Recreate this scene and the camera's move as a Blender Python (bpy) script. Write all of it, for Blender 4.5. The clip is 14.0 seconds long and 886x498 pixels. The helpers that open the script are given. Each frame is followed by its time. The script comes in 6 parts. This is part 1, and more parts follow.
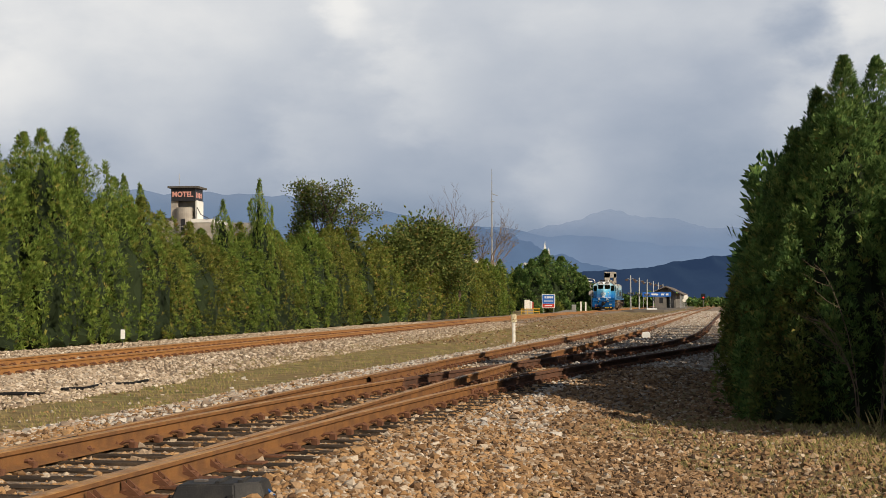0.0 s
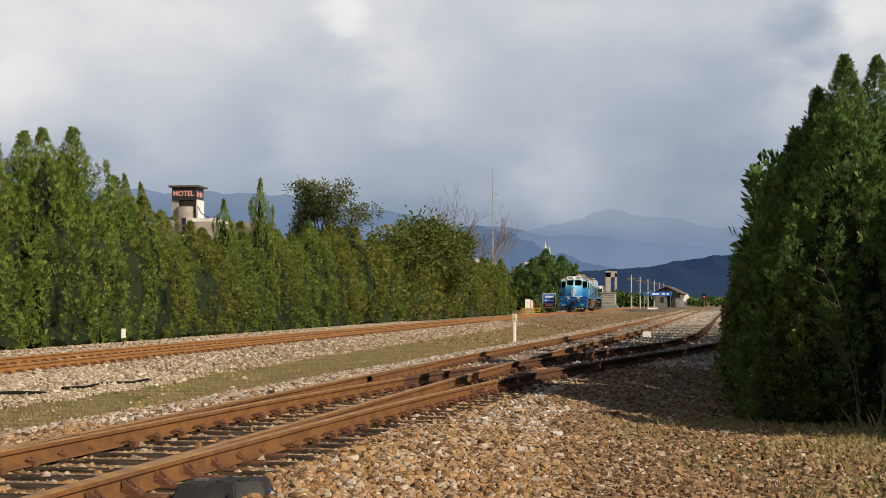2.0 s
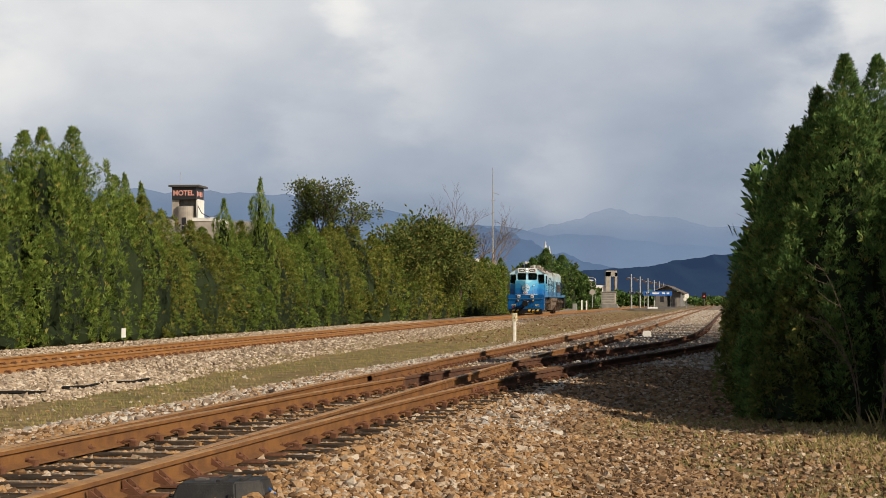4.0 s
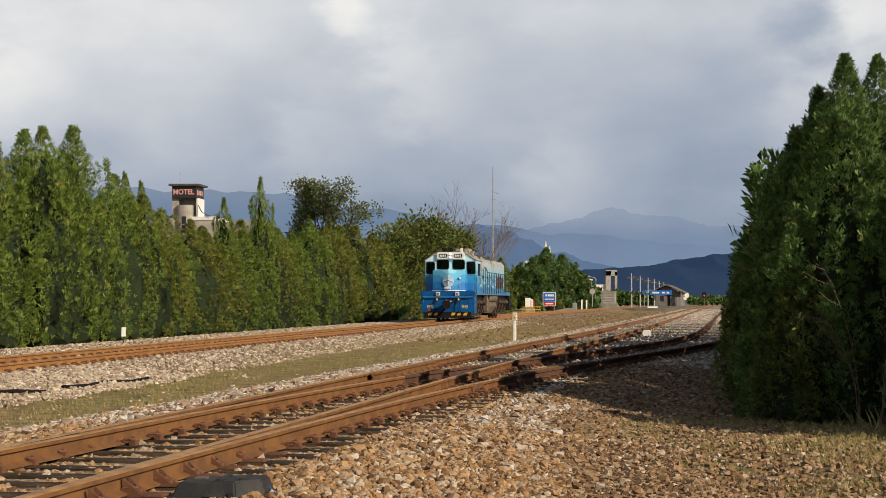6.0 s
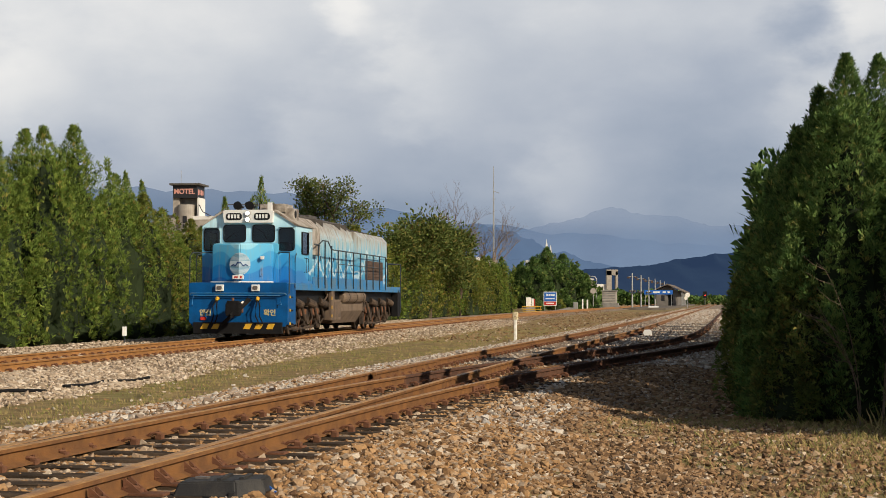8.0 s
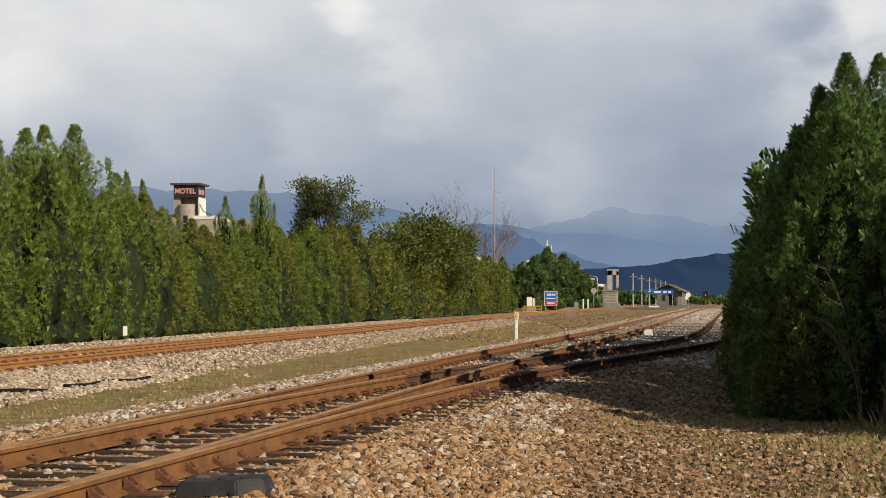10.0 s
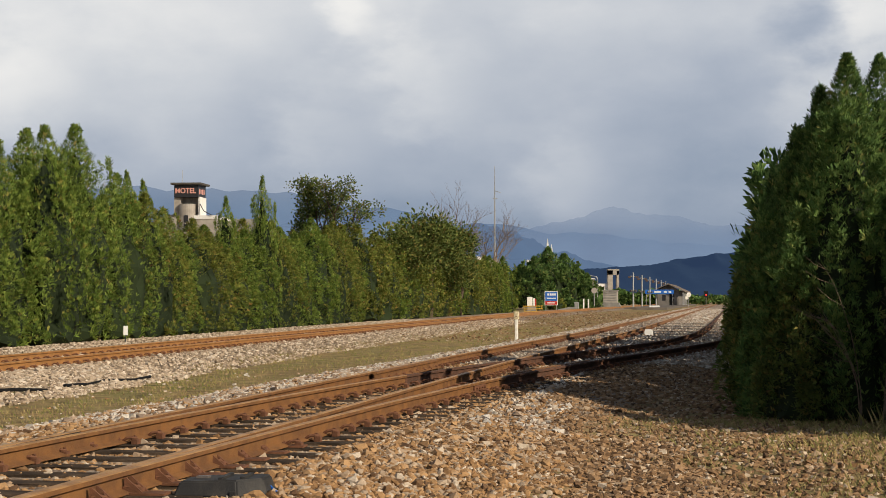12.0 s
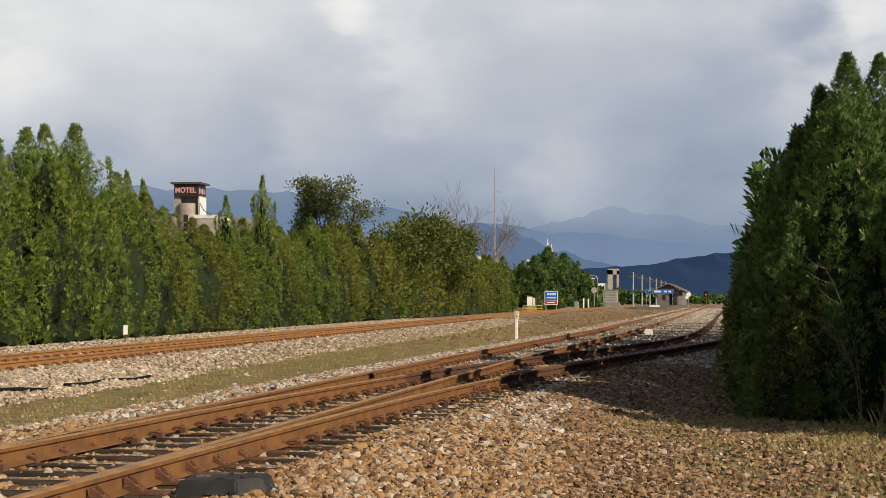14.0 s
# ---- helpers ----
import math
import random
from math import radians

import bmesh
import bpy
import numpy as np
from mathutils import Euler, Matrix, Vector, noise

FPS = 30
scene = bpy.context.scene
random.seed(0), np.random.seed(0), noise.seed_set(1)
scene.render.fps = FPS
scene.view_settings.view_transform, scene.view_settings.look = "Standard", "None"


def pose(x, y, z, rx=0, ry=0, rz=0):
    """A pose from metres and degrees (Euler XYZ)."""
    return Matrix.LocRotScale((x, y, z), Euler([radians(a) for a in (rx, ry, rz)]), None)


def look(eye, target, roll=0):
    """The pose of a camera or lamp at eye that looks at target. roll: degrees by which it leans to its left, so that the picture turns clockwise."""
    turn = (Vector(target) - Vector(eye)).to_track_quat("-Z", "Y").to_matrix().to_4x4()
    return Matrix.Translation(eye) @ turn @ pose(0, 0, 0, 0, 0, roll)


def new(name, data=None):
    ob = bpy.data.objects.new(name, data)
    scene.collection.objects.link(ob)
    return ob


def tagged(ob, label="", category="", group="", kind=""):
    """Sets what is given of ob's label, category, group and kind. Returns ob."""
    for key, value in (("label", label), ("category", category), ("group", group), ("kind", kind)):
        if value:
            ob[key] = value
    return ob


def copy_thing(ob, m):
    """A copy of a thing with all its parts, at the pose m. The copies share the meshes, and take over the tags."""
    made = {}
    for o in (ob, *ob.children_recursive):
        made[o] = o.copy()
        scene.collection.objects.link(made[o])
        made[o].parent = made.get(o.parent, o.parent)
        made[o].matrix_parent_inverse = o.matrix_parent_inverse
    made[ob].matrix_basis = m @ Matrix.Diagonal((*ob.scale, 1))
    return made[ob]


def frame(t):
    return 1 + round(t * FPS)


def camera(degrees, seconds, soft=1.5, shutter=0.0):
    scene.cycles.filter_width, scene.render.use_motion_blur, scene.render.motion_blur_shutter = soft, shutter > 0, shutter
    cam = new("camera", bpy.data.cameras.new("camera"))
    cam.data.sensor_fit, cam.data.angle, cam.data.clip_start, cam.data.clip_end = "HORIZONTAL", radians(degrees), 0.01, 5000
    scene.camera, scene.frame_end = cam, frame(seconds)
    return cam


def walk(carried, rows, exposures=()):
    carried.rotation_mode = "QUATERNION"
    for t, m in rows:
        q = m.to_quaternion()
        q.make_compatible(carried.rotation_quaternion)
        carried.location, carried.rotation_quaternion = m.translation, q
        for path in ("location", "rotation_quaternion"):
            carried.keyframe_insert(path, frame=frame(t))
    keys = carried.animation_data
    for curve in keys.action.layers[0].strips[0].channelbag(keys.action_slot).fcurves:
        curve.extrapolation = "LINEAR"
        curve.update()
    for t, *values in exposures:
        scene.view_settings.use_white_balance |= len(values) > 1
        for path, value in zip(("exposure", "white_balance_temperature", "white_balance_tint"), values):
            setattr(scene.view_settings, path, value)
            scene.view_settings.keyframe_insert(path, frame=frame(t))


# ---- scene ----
# ---------------------------------------------------------------- camera and its slight drift
EYE = (0.0, 0.0, 1.135)          # above the top of the rails, which is z = 0
DRIFT = [  # seconds, pitch up, turn to the left, lean, in degrees
    (0.0, 1.775, 0.000, 0.00), (1.2, 1.775, 0.000, 0.00), (2.0, 1.753, 0.026, 0.04), (3.2, 1.742, 0.029, 0.02),
    (5.5, 1.711, 0.030, 0.05), (6.5, 1.702, 0.036, 0.085), (7.5, 1.694, 0.054, 0.08), (8.2, 1.688, 0.060, 0.08),
    (10.5, 1.680, 0.086, 0.11), (11.5, 1.678, 0.094, 0.11), (12.5, 1.666, 0.094, 0.13), (14.0, 1.658, 0.094, 0.15)]
cam = camera(29.3, 14.0, 0.7)
walk(cam, [(t, pose(*EYE, 0, 0, yaw) @ pose(0, 0, 0, 90 + pitch) @ pose(0, 0, 0, 0, 0, lean)) for t, pitch, yaw, lean in DRIFT])

# ---------------------------------------------------------------- sky and sun
SUN_TO = Vector((0.76, -0.65, 0.56)).normalized()
world = bpy.data.worlds.new("sky")
scene.world = world
world.use_nodes = True


def build_sky():
    nt = world.node_tree
    nt.nodes.clear()
    N, L = nt.nodes.new, nt.links.new
    out, bg = N("ShaderNodeOutputWorld"), N("ShaderNodeBackground")
    sky = N("ShaderNodeTexSky")
    sky.sky_type, sky.sun_disc = "NISHITA", False
    sky.sun_elevation = math.asin(SUN_TO.z)
    sky.sun_rotation = math.atan2(SUN_TO.x, SUN_TO.y)
    def math_node(op, a, b=None, c=None):
        k = N("ShaderNodeMath")
        k.operation = op
        for i, v in enumerate((a, b, c)):
            if v is None:
                continue
            if isinstance(v, (int, float)):
                k.inputs[i].default_value = v
            else:
                L(v, k.inputs[i])
        return k.outputs[0]

    tc = N("ShaderNodeTexCoord")
    way = tc.outputs["Generated"]
    sep = N("ShaderNodeSeparateXYZ")
    L(way, sep.inputs[0])
    mp = N("ShaderNodeMapping")
    mp.inputs["Scale"].default_value = (1.0, 1.0, 1.9)
    mp.inputs["Location"].default_value = (0.31, 0.0, 0.12)
    L(way, mp.inputs["Vector"])
    broad, fine = N("ShaderNodeTexNoise"), N("ShaderNodeTexNoise")
    broad.inputs["Scale"].default_value, broad.inputs["Detail"].default_value, broad.inputs["Roughness"].default_value = 6.0, 3.0, 0.45
    fine.inputs["Scale"].default_value, fine.inputs["Detail"].default_value, fine.inputs["Roughness"].default_value = 19.0, 6.0, 0.55
    L(mp.outputs["Vector"], broad.inputs["Vector"])
    L(mp.outputs["Vector"], fine.inputs["Vector"])
    # ragged billows: the way through the sky, stirred by noise
    stir, scaled, ragged = N("ShaderNodeVectorMath"), N("ShaderNodeVectorMath"), N("ShaderNodeVectorMath")
    stir.operation, scaled.operation, ragged.operation = "SUBTRACT", "SCALE", "ADD"
    stir.inputs[1].default_value = (0.5, 0.5, 0.5)
    scaled.inputs["Scale"].default_value = 0.075
    L(fine.outputs["Color"], stir.inputs[0])
    L(stir.outputs[0], scaled.inputs[0])
    L(way, ragged.inputs[0])
    L(scaled.outputs[0], ragged.inputs[1])
    # the cloud deck: blue-grey undersides low over the hills, brighter higher up
    elev = N("ShaderNodeMapRange")
    elev.inputs["From Min"].default_value, elev.inputs["From Max"].default_value = 0.035, 0.16
    elev.inputs["To Min"].default_value, elev.inputs["To Max"].default_value = 0.02, 0.70
    L(sep.outputs["Z"], elev.inputs["Value"])
    total = math_node("MULTIPLY_ADD", sep.outputs["X"], -0.34, elev.outputs[0])
    total = math_node("MULTIPLY_ADD", math_node("SUBTRACT", broad.outputs["Fac"], 0.5), 0.62, total)
    total = math_node("MULTIPLY_ADD", math_node("SUBTRACT", fine.outputs["Fac"], 0.5), 0.34, total)
    # cloud heads and hollows: bearing, height and breadth in degrees, lightness
    for az, el, wide, amount in ((-14.8, 7.0, 2.4, 0.24), (-9.6, 8.4, 5.0, 0.07), (-3.3, 9.6, 1.5, 0.26), (-1.0, 7.4, 2.2, 0.24), (-4.4, 5.4, 2.4, 0.18), (-8.0, 4.6, 2.0, 0.06),
                                 (4.2, 4.1, 1.9, 0.15), (12.0, 8.8, 1.7, -0.36), (12.3, 7.2, 1.7, 0.20), (14.6, 9.4, 2.4, 0.24), (7.8, 6.2, 4.5, -0.06), (-7.0, 3.4, 3.0, -0.08)):
        to = Vector((math.sin(radians(az)) * math.cos(radians(el)), math.cos(radians(az)) * math.cos(radians(el)), math.sin(radians(el))))
        gap = N("ShaderNodeVectorMath")
        gap.operation = "DISTANCE"
        gap.inputs[1].default_value = to
        L(ragged.outputs[0], gap.inputs[0])
        lobe = N("ShaderNodeMapRange")
        lobe.interpolation_type = "SMOOTHSTEP"
        lobe.inputs["From Min"].default_value, lobe.inputs["From Max"].default_value = radians(wide) * 1.25, radians(wide) * 0.15
        lobe.inputs["To Min"].default_value, lobe.inputs["To Max"].default_value = 0.0, amount
        L(gap.outputs["Value"], lobe.inputs["Value"])
        total = math_node("ADD", total, lobe.outputs[0])
    ramp = N("ShaderNodeValToRGB")
    L(total, ramp.inputs["Fac"])
    e = ramp.color_ramp.elements
    e[0].position, e[0].color = 0.0, (0.245, 0.305, 0.405, 1)
    e[1].position, e[1].color = 1.00, (0.84, 0.83, 0.81, 1)
    for p, c in ((0.33, (0.40, 0.445, 0.525, 1)), (0.66, (0.585, 0.61, 0.65, 1))):
        e.new(p).color = c
    mul = N("ShaderNodeVectorMath")
    mul.operation = "SCALE"
    mul.inputs["Scale"].default_value = 0.055
    L(sky.outputs[0], mul.inputs[0])
    # the cloud bank stands over the hills; overhead the sky opens to clear blue
    bank = N("ShaderNodeMapRange")
    bank.interpolation_type = "SMOOTHSTEP"
    bank.inputs["From Min"].default_value, bank.inputs["From Max"].default_value = 0.20, 0.42
    bank.inputs["To Min"].default_value, bank.inputs["To Max"].default_value = 0.97, 0.10
    L(sep.outputs["Z"], bank.inputs["Value"])
    mix = N("ShaderNodeMix")
    mix.data_type = "RGBA"
    L(bank.outputs[0], mix.inputs["Factor"])
    L(mul.outputs[0], mix.inputs["A"])
    L(ramp.outputs[0], mix.inputs["B"])
    L(mix.outputs["Result"], bg.inputs["Color"])
    bg.inputs["Strength"].default_value = 1.0
    L(bg.outputs[0], out.inputs["Surface"])


build_sky()
sun = new("sun", bpy.data.lights.new("sun", "SUN"))
sun.data.energy, sun.data.angle, sun.data.color = 5.0, radians(0.6), (1.0, 0.86, 0.66)
sun.matrix_world = look(SUN_TO * 50, (0, 0, 0))
scene.view_settings.exposure = 0.06
# ---------------------------------------------------------------- materials
def mat(name, base, rough=0.7, metal=0.0, vary=0.25, scale=6.0, fine=60.0, bump=0.2, other=None, island=0.0, rand=0.0, spots=0.5, emit=None, coat=0.0, spec=0.35):
    """A surface with two scales of variation: broad patches towards the colour `other`, fine grain, and relief."""
    m = bpy.data.materials.new(name)
    m.use_nodes = True
    nt = m.node_tree
    N, L = nt.nodes.new, nt.links.new
    b = nt.nodes["Principled BSDF"]
    b.inputs["Roughness"].default_value, b.inputs["Metallic"].default_value = rough, metal
    b.inputs["Coat Weight"].default_value = coat
    b.inputs["Specular IOR Level"].default_value = spec
    tc = N("ShaderNodeTexCoord")
    big, small = N("ShaderNodeTexNoise"), N("ShaderNodeTexNoise")
    big.inputs["Scale"].default_value, big.inputs["Detail"].default_value = scale, 6
    small.inputs["Scale"].default_value, small.inputs["Detail"].default_value = fine, 4
    for n in (big, small):
        L(tc.outputs["Object"], n.inputs["Vector"])
    r = N("ShaderNodeValToRGB")
    r.color_ramp.elements[0].position, r.color_ramp.elements[1].position = spots - 0.12, spots + 0.14
    L(big.outputs["Fac"], r.inputs["Fac"])
    mix = N("ShaderNodeMix")
    mix.data_type = "RGBA"
    mix.inputs["A"].default_value = (*base, 1)
    mix.inputs["B"].default_value = (*(other or [c * (1 - vary) for c in base]), 1)
    L(r.outputs[0], mix.inputs["Factor"])
    hsv = N("ShaderNodeHueSaturation")
    L(mix.outputs["Result"], hsv.inputs["Color"])
    mr = N("ShaderNodeMapRange")
    mr.inputs["To Min"].default_value, mr.inputs["To Max"].default_value = 1 - vary, 1 + vary
    L(small.outputs["Fac"], mr.inputs["Value"])
    value = mr.outputs[0]
    if island or rand:
        src = N("ShaderNodeNewGeometry").outputs["Random Per Island"] if island else N("ShaderNodeObjectInfo").outputs["Random"]
        m2 = N("ShaderNodeMapRange")
        amount = island or rand
        m2.inputs["To Min"].default_value, m2.inputs["To Max"].default_value = 1 - amount, 1 + amount
        L(src, m2.inputs["Value"])
        mm = N("ShaderNodeMath")
        mm.operation = "MULTIPLY"
        L(value, mm.inputs[0])
        L(m2.outputs[0], mm.inputs[1])
        value = mm.outputs[0]
    L(value, hsv.inputs["Value"])
    L(hsv.outputs[0], b.inputs["Base Color"])
    if bump:
        bp = N("ShaderNodeBump")
        bp.inputs["Strength"].default_value, bp.inputs["Distance"].default_value = bump, 0.02
        L(small.outputs["Fac"], bp.inputs["Height"])
        L(bp.outputs[0], b.inputs["Normal"])
    if emit:
        b.inputs["Emission Color"].default_value, b.inputs["Emission Strength"].default_value = (*emit[:3], 1), emit[3]
    return m


def ramp_island(name, stops, rough=0.85, source="Random Per Island", fine=40.0, bump=0.3, translucent=0.0):
    """Loose pieces (stones, leaves), each with a tone of its own out of the given stops."""
    m = bpy.data.materials.new(name)
    m.use_nodes = True
    nt = m.node_tree
    N, L = nt.nodes.new, nt.links.new
    b = nt.nodes["Principled BSDF"]
    b.inputs["Roughness"].default_value, b.inputs["Specular IOR Level"].default_value = rough, 0.08 if translucent else 0.25
    r = N("ShaderNodeValToRGB")
    e = r.color_ramp.elements
    e[0].position, e[0].color = stops[0][0], (*stops[0][1], 1)
    e[1].position, e[1].color = stops[-1][0], (*stops[-1][1], 1)
    for p, c in stops[1:-1]:
        e.new(p).color = (*c, 1)
    L(N("ShaderNodeNewGeometry").outputs["Random Per Island"], r.inputs["Fac"])
    n = N("ShaderNodeTexNoise")
    n.inputs["Scale"].default_value, n.inputs["Detail"].default_value = (4.5 if translucent else fine), 4
    L(N("ShaderNodeTexCoord").outputs["Object"], n.inputs["Vector"])
    mr = N("ShaderNodeMapRange")
    if translucent:   # lighter and darker clumps by noise: contrast of light and shade painted in
        mr.inputs["From Min"].default_value, mr.inputs["From Max"].default_value = 0.32, 0.68
        mr.inputs["To Min"].default_value, mr.inputs["To Max"].default_value = 0.50, 1.50
    else:
        mr.inputs["To Min"].default_value, mr.inputs["To Max"].default_value = 0.65, 1.35
    L(n.outputs["Fac"], mr.inputs["Value"])
    hsv = N("ShaderNodeHueSaturation")
    L(r.outputs[0], hsv.inputs["Color"])
    L(mr.outputs[0], hsv.inputs["Value"])
    L(hsv.outputs[0], b.inputs["Base Color"])
    if bump:
        bp = N("ShaderNodeBump")
        bp.inputs["Strength"].default_value, bp.inputs["Distance"].default_value = bump, 0.01
        L(n.outputs["Fac"], bp.inputs["Height"])
        L(bp.outputs[0], b.inputs["Normal"])
    if translucent:
        tr, ms = N("ShaderNodeBsdfTranslucent"), N("ShaderNodeMixShader")
        L(hsv.outputs[0], tr.inputs["Color"])
        ms.inputs[0].default_value = translucent
        L(b.outputs[0], ms.inputs[1])
        L(tr.outputs[0], ms.inputs[2])
        L(ms.outputs[0], nt.nodes["Material Output"].inputs["Surface"])
    return m


RUST = mat("rusty_steel", (0.215, 0.100, 0.034), 0.75, 0.1, 0.25, 5, 90, 0.25, other=(0.14, 0.066, 0.028))
RAILTOP = mat("worn_railhead", (0.47, 0.26, 0.095), 0.5, 0.35, 0.2, 4, 80, 0.1, other=(0.30, 0.155, 0.055))
RUST_OLD = mat("dull_red_brown_steel", (0.115, 0.054, 0.032), 0.85, 0.05, 0.25, 5, 80, 0.25, other=(0.07, 0.036, 0.024))
RUST_BRIGHT = mat("orange_rusty_steel", (0.33, 0.160, 0.050), 0.8, 0.05, 0.2, 4, 80, 0.2, other=(0.24, 0.115, 0.038))
GREASE = mat("greasy_black_rail_steel", (0.040, 0.028, 0.019), 0.6, 0.1, 0.3, 3, 60, 0.25, other=(0.12, 0.062, 0.03), spots=0.55)
RUSTDARK = mat("dark_rust", (0.17, 0.075, 0.04), 0.8, 0.1, 0.35, 8, 70, 0.3)
WOOD = mat("weathered_sleeper_wood", (0.034, 0.026, 0.020), 1.0, 0, 0.4, 4, 60, 0.5, other=(0.080, 0.057, 0.040), spec=0.1)
CONCRETE_SLEEPER = mat("rust_stained_concrete", (0.30, 0.20, 0.13), 0.9, 0, 0.2, 5, 50, 0.3)
STONE_TAN = ramp_island("tan_ballast", [(0, (0.09, 0.052, 0.030)), (0.25, (0.24, 0.135, 0.060)), (0.55, (0.37, 0.225, 0.108)), (0.75, (0.30, 0.22, 0.15)), (0.9, (0.38, 0.30, 0.22)), (1, (0.48, 0.41, 0.33))])
STONE_BROWN = ramp_island("earthy_brown_gravel", [(0, (0.07, 0.042, 0.025)), (0.35, (0.19, 0.112, 0.056)), (0.7, (0.29, 0.18, 0.095)), (0.92, (0.32, 0.235, 0.155)), (1, (0.50, 0.42, 0.33))])
STONE_GREY = ramp_island("grey_ballast", [(0, (0.18, 0.135, 0.095)), (0.4, (0.34, 0.265, 0.19)), (0.75, (0.44, 0.355, 0.265)), (1, (0.60, 0.52, 0.43))])
LEAF = ramp_island("conifer_foliage", [(0, (0.080, 0.130, 0.026)), (0.5, (0.160, 0.230, 0.044)), (0.9, (0.235, 0.300, 0.062)), (1, (0.31, 0.25, 0.065))], 0.7, bump=0, translucent=0.35)
# ---------------------------------------------------------------- helpers of this scene
def part(name, bm, material, parent=None, label="", smooth=False):
    me = bpy.data.meshes.new(name)
    bm.to_mesh(me)
    bm.free()
    for mm in (material if isinstance(material, (list, tuple)) else [material]):
        me.materials.append(mm)
    if smooth:
        me.shade_smooth()
    ob = new(name, me)
    ob.parent = parent
    if label:
        tagged(ob, label)
    return ob


def thing(name, label, category, group="", kind="", m=None):
    ob = new(name)
    tagged(ob, label, category, group, kind)
    if m is not None:
        ob.matrix_basis = m
    return ob


def add_box(bm, x0, x1, y0, y1, z0, z1, bevel=0.0, mi=0):
    made = bmesh.ops.create_cube(bm, size=1.0, matrix=Matrix.LocRotScale(((x0 + x1) / 2, (y0 + y1) / 2, (z0 + z1) / 2), None, (abs(x1 - x0), abs(y1 - y0), abs(z1 - z0))))
    vs = made["verts"]
    if bevel:
        es = list({e for v in vs for e in v.link_edges})
        bmesh.ops.bevel(bm, geom=es, offset=bevel, segments=2, affect="EDGES", profile=0.7)
    if mi:
        for f in bm.faces:
            if all(v.index == -1 for v in f.verts):
                f.material_index = mi
    return vs


def box(x0, x1, y0, y1, z0, z1, bevel=0.0):
    bm = bmesh.new()
    add_box(bm, x0, x1, y0, y1, z0, z1, bevel)
    return bm


def add_tube(bm, pts, r, seg=8, caps=True):
    """A round bar along a line of points; r: one radius, or one for each point."""
    pts = [Vector(p) for p in pts]
    rs = r if isinstance(r, (list, tuple)) else [r] * len(pts)
    rings = []
    for i, p in enumerate(pts):
        a, b = pts[max(i - 1, 0)], pts[min(i + 1, len(pts) - 1)]
        q = (b - a).to_track_quat("Z", "Y")
        rings.append([bm.verts.new(p + q @ Vector((rs[i] * math.cos(2 * math.pi * k / seg), rs[i] * math.sin(2 * math.pi * k / seg), 0))) for k in range(seg)])
    for A, B in zip(rings, rings[1:]):
        for k in range(seg):
            bm.faces.new((A[k], A[(k + 1) % seg], B[(k + 1) % seg], B[k]))
    if caps:
        bm.faces.new(rings[0][::-1])
        bm.faces.new(rings[-1])


def tube(pts, r, seg=8):
    bm = bmesh.new()
    add_tube(bm, pts, r, seg)
    return bm


def add_prism(bm, outline, a, b, axis="x"):
    """An outline of (u, v) pairs drawn out from a to b along an axis: x: (y, z), y: (x, z), z: (x, y)."""
    def at(u, v, w):
        return {"x": (w, u, v), "y": (u, w, v), "z": (u, v, w)}[axis]
    A = [bm.verts.new(at(u, v, a)) for u, v in outline]
    B = [bm.verts.new(at(u, v, b)) for u, v in outline]
    n = len(outline)
    fs = [bm.faces.new(A), bm.faces.new(B[::-1])]
    for i in range(n):
        fs.append(bm.faces.new((A[i], B[i], B[(i + 1) % n], A[(i + 1) % n])))
    bmesh.ops.recalc_face_normals(bm, faces=fs)
    return fs


def prism(outline, a, b, axis="x", bevel=0.0):
    bm = bmesh.new()
    add_prism(bm, outline, a, b, axis)
    if bevel:
        bmesh.ops.bevel(bm, geom=bm.edges[:], offset=bevel, segments=2, affect="EDGES", profile=0.7)
    return bm


def raw_mesh(name, verts, faces, materials, index=None):
    me = bpy.data.meshes.new(name)
    me.from_pydata(verts, [], faces)
    for mm in materials:
        me.materials.append(mm)
    if index is not None:
        me.polygons.foreach_set("material_index", index)
    me.update()
    return me


# ---------------------------------------------------------------- lines of the tracks (x over y)
def smooth01(a, b, v):
    t = min(max((v - a) / (b - a), 0), 1)
    return t * t * (3 - 2 * t)


def near_x(y):
    return -4.84 + 0.1687 * y + 0.50 * smooth01(28, 68, y)


def far_x(y):
    bend = 0.27 * ((50 - y) / 20) ** 2 if 30 < y < 50 else (0.27 + 0.027 * (30 - y) if y <= 30 else 0)
    if y < 104.5:
        return -13.30 + 0.1403 * y + bend
    if y < 175.6:
        return -13.30 + 0.1403 * y + 0.0002105 * (y - 104.5) ** 2
    return 12.40 + 0.1702 * (y - 175.6)


BRANCH = [(8.3, 0.0), (15, 0.15), (20, 0.37), (25, 0.74), (29, 1.20), (34, 1.90), (38.8, 2.66), (45, 3.52), (50, 3.97), (58, 4.36), (84, 4.62), (130, 4.72), (260, 4.72)]


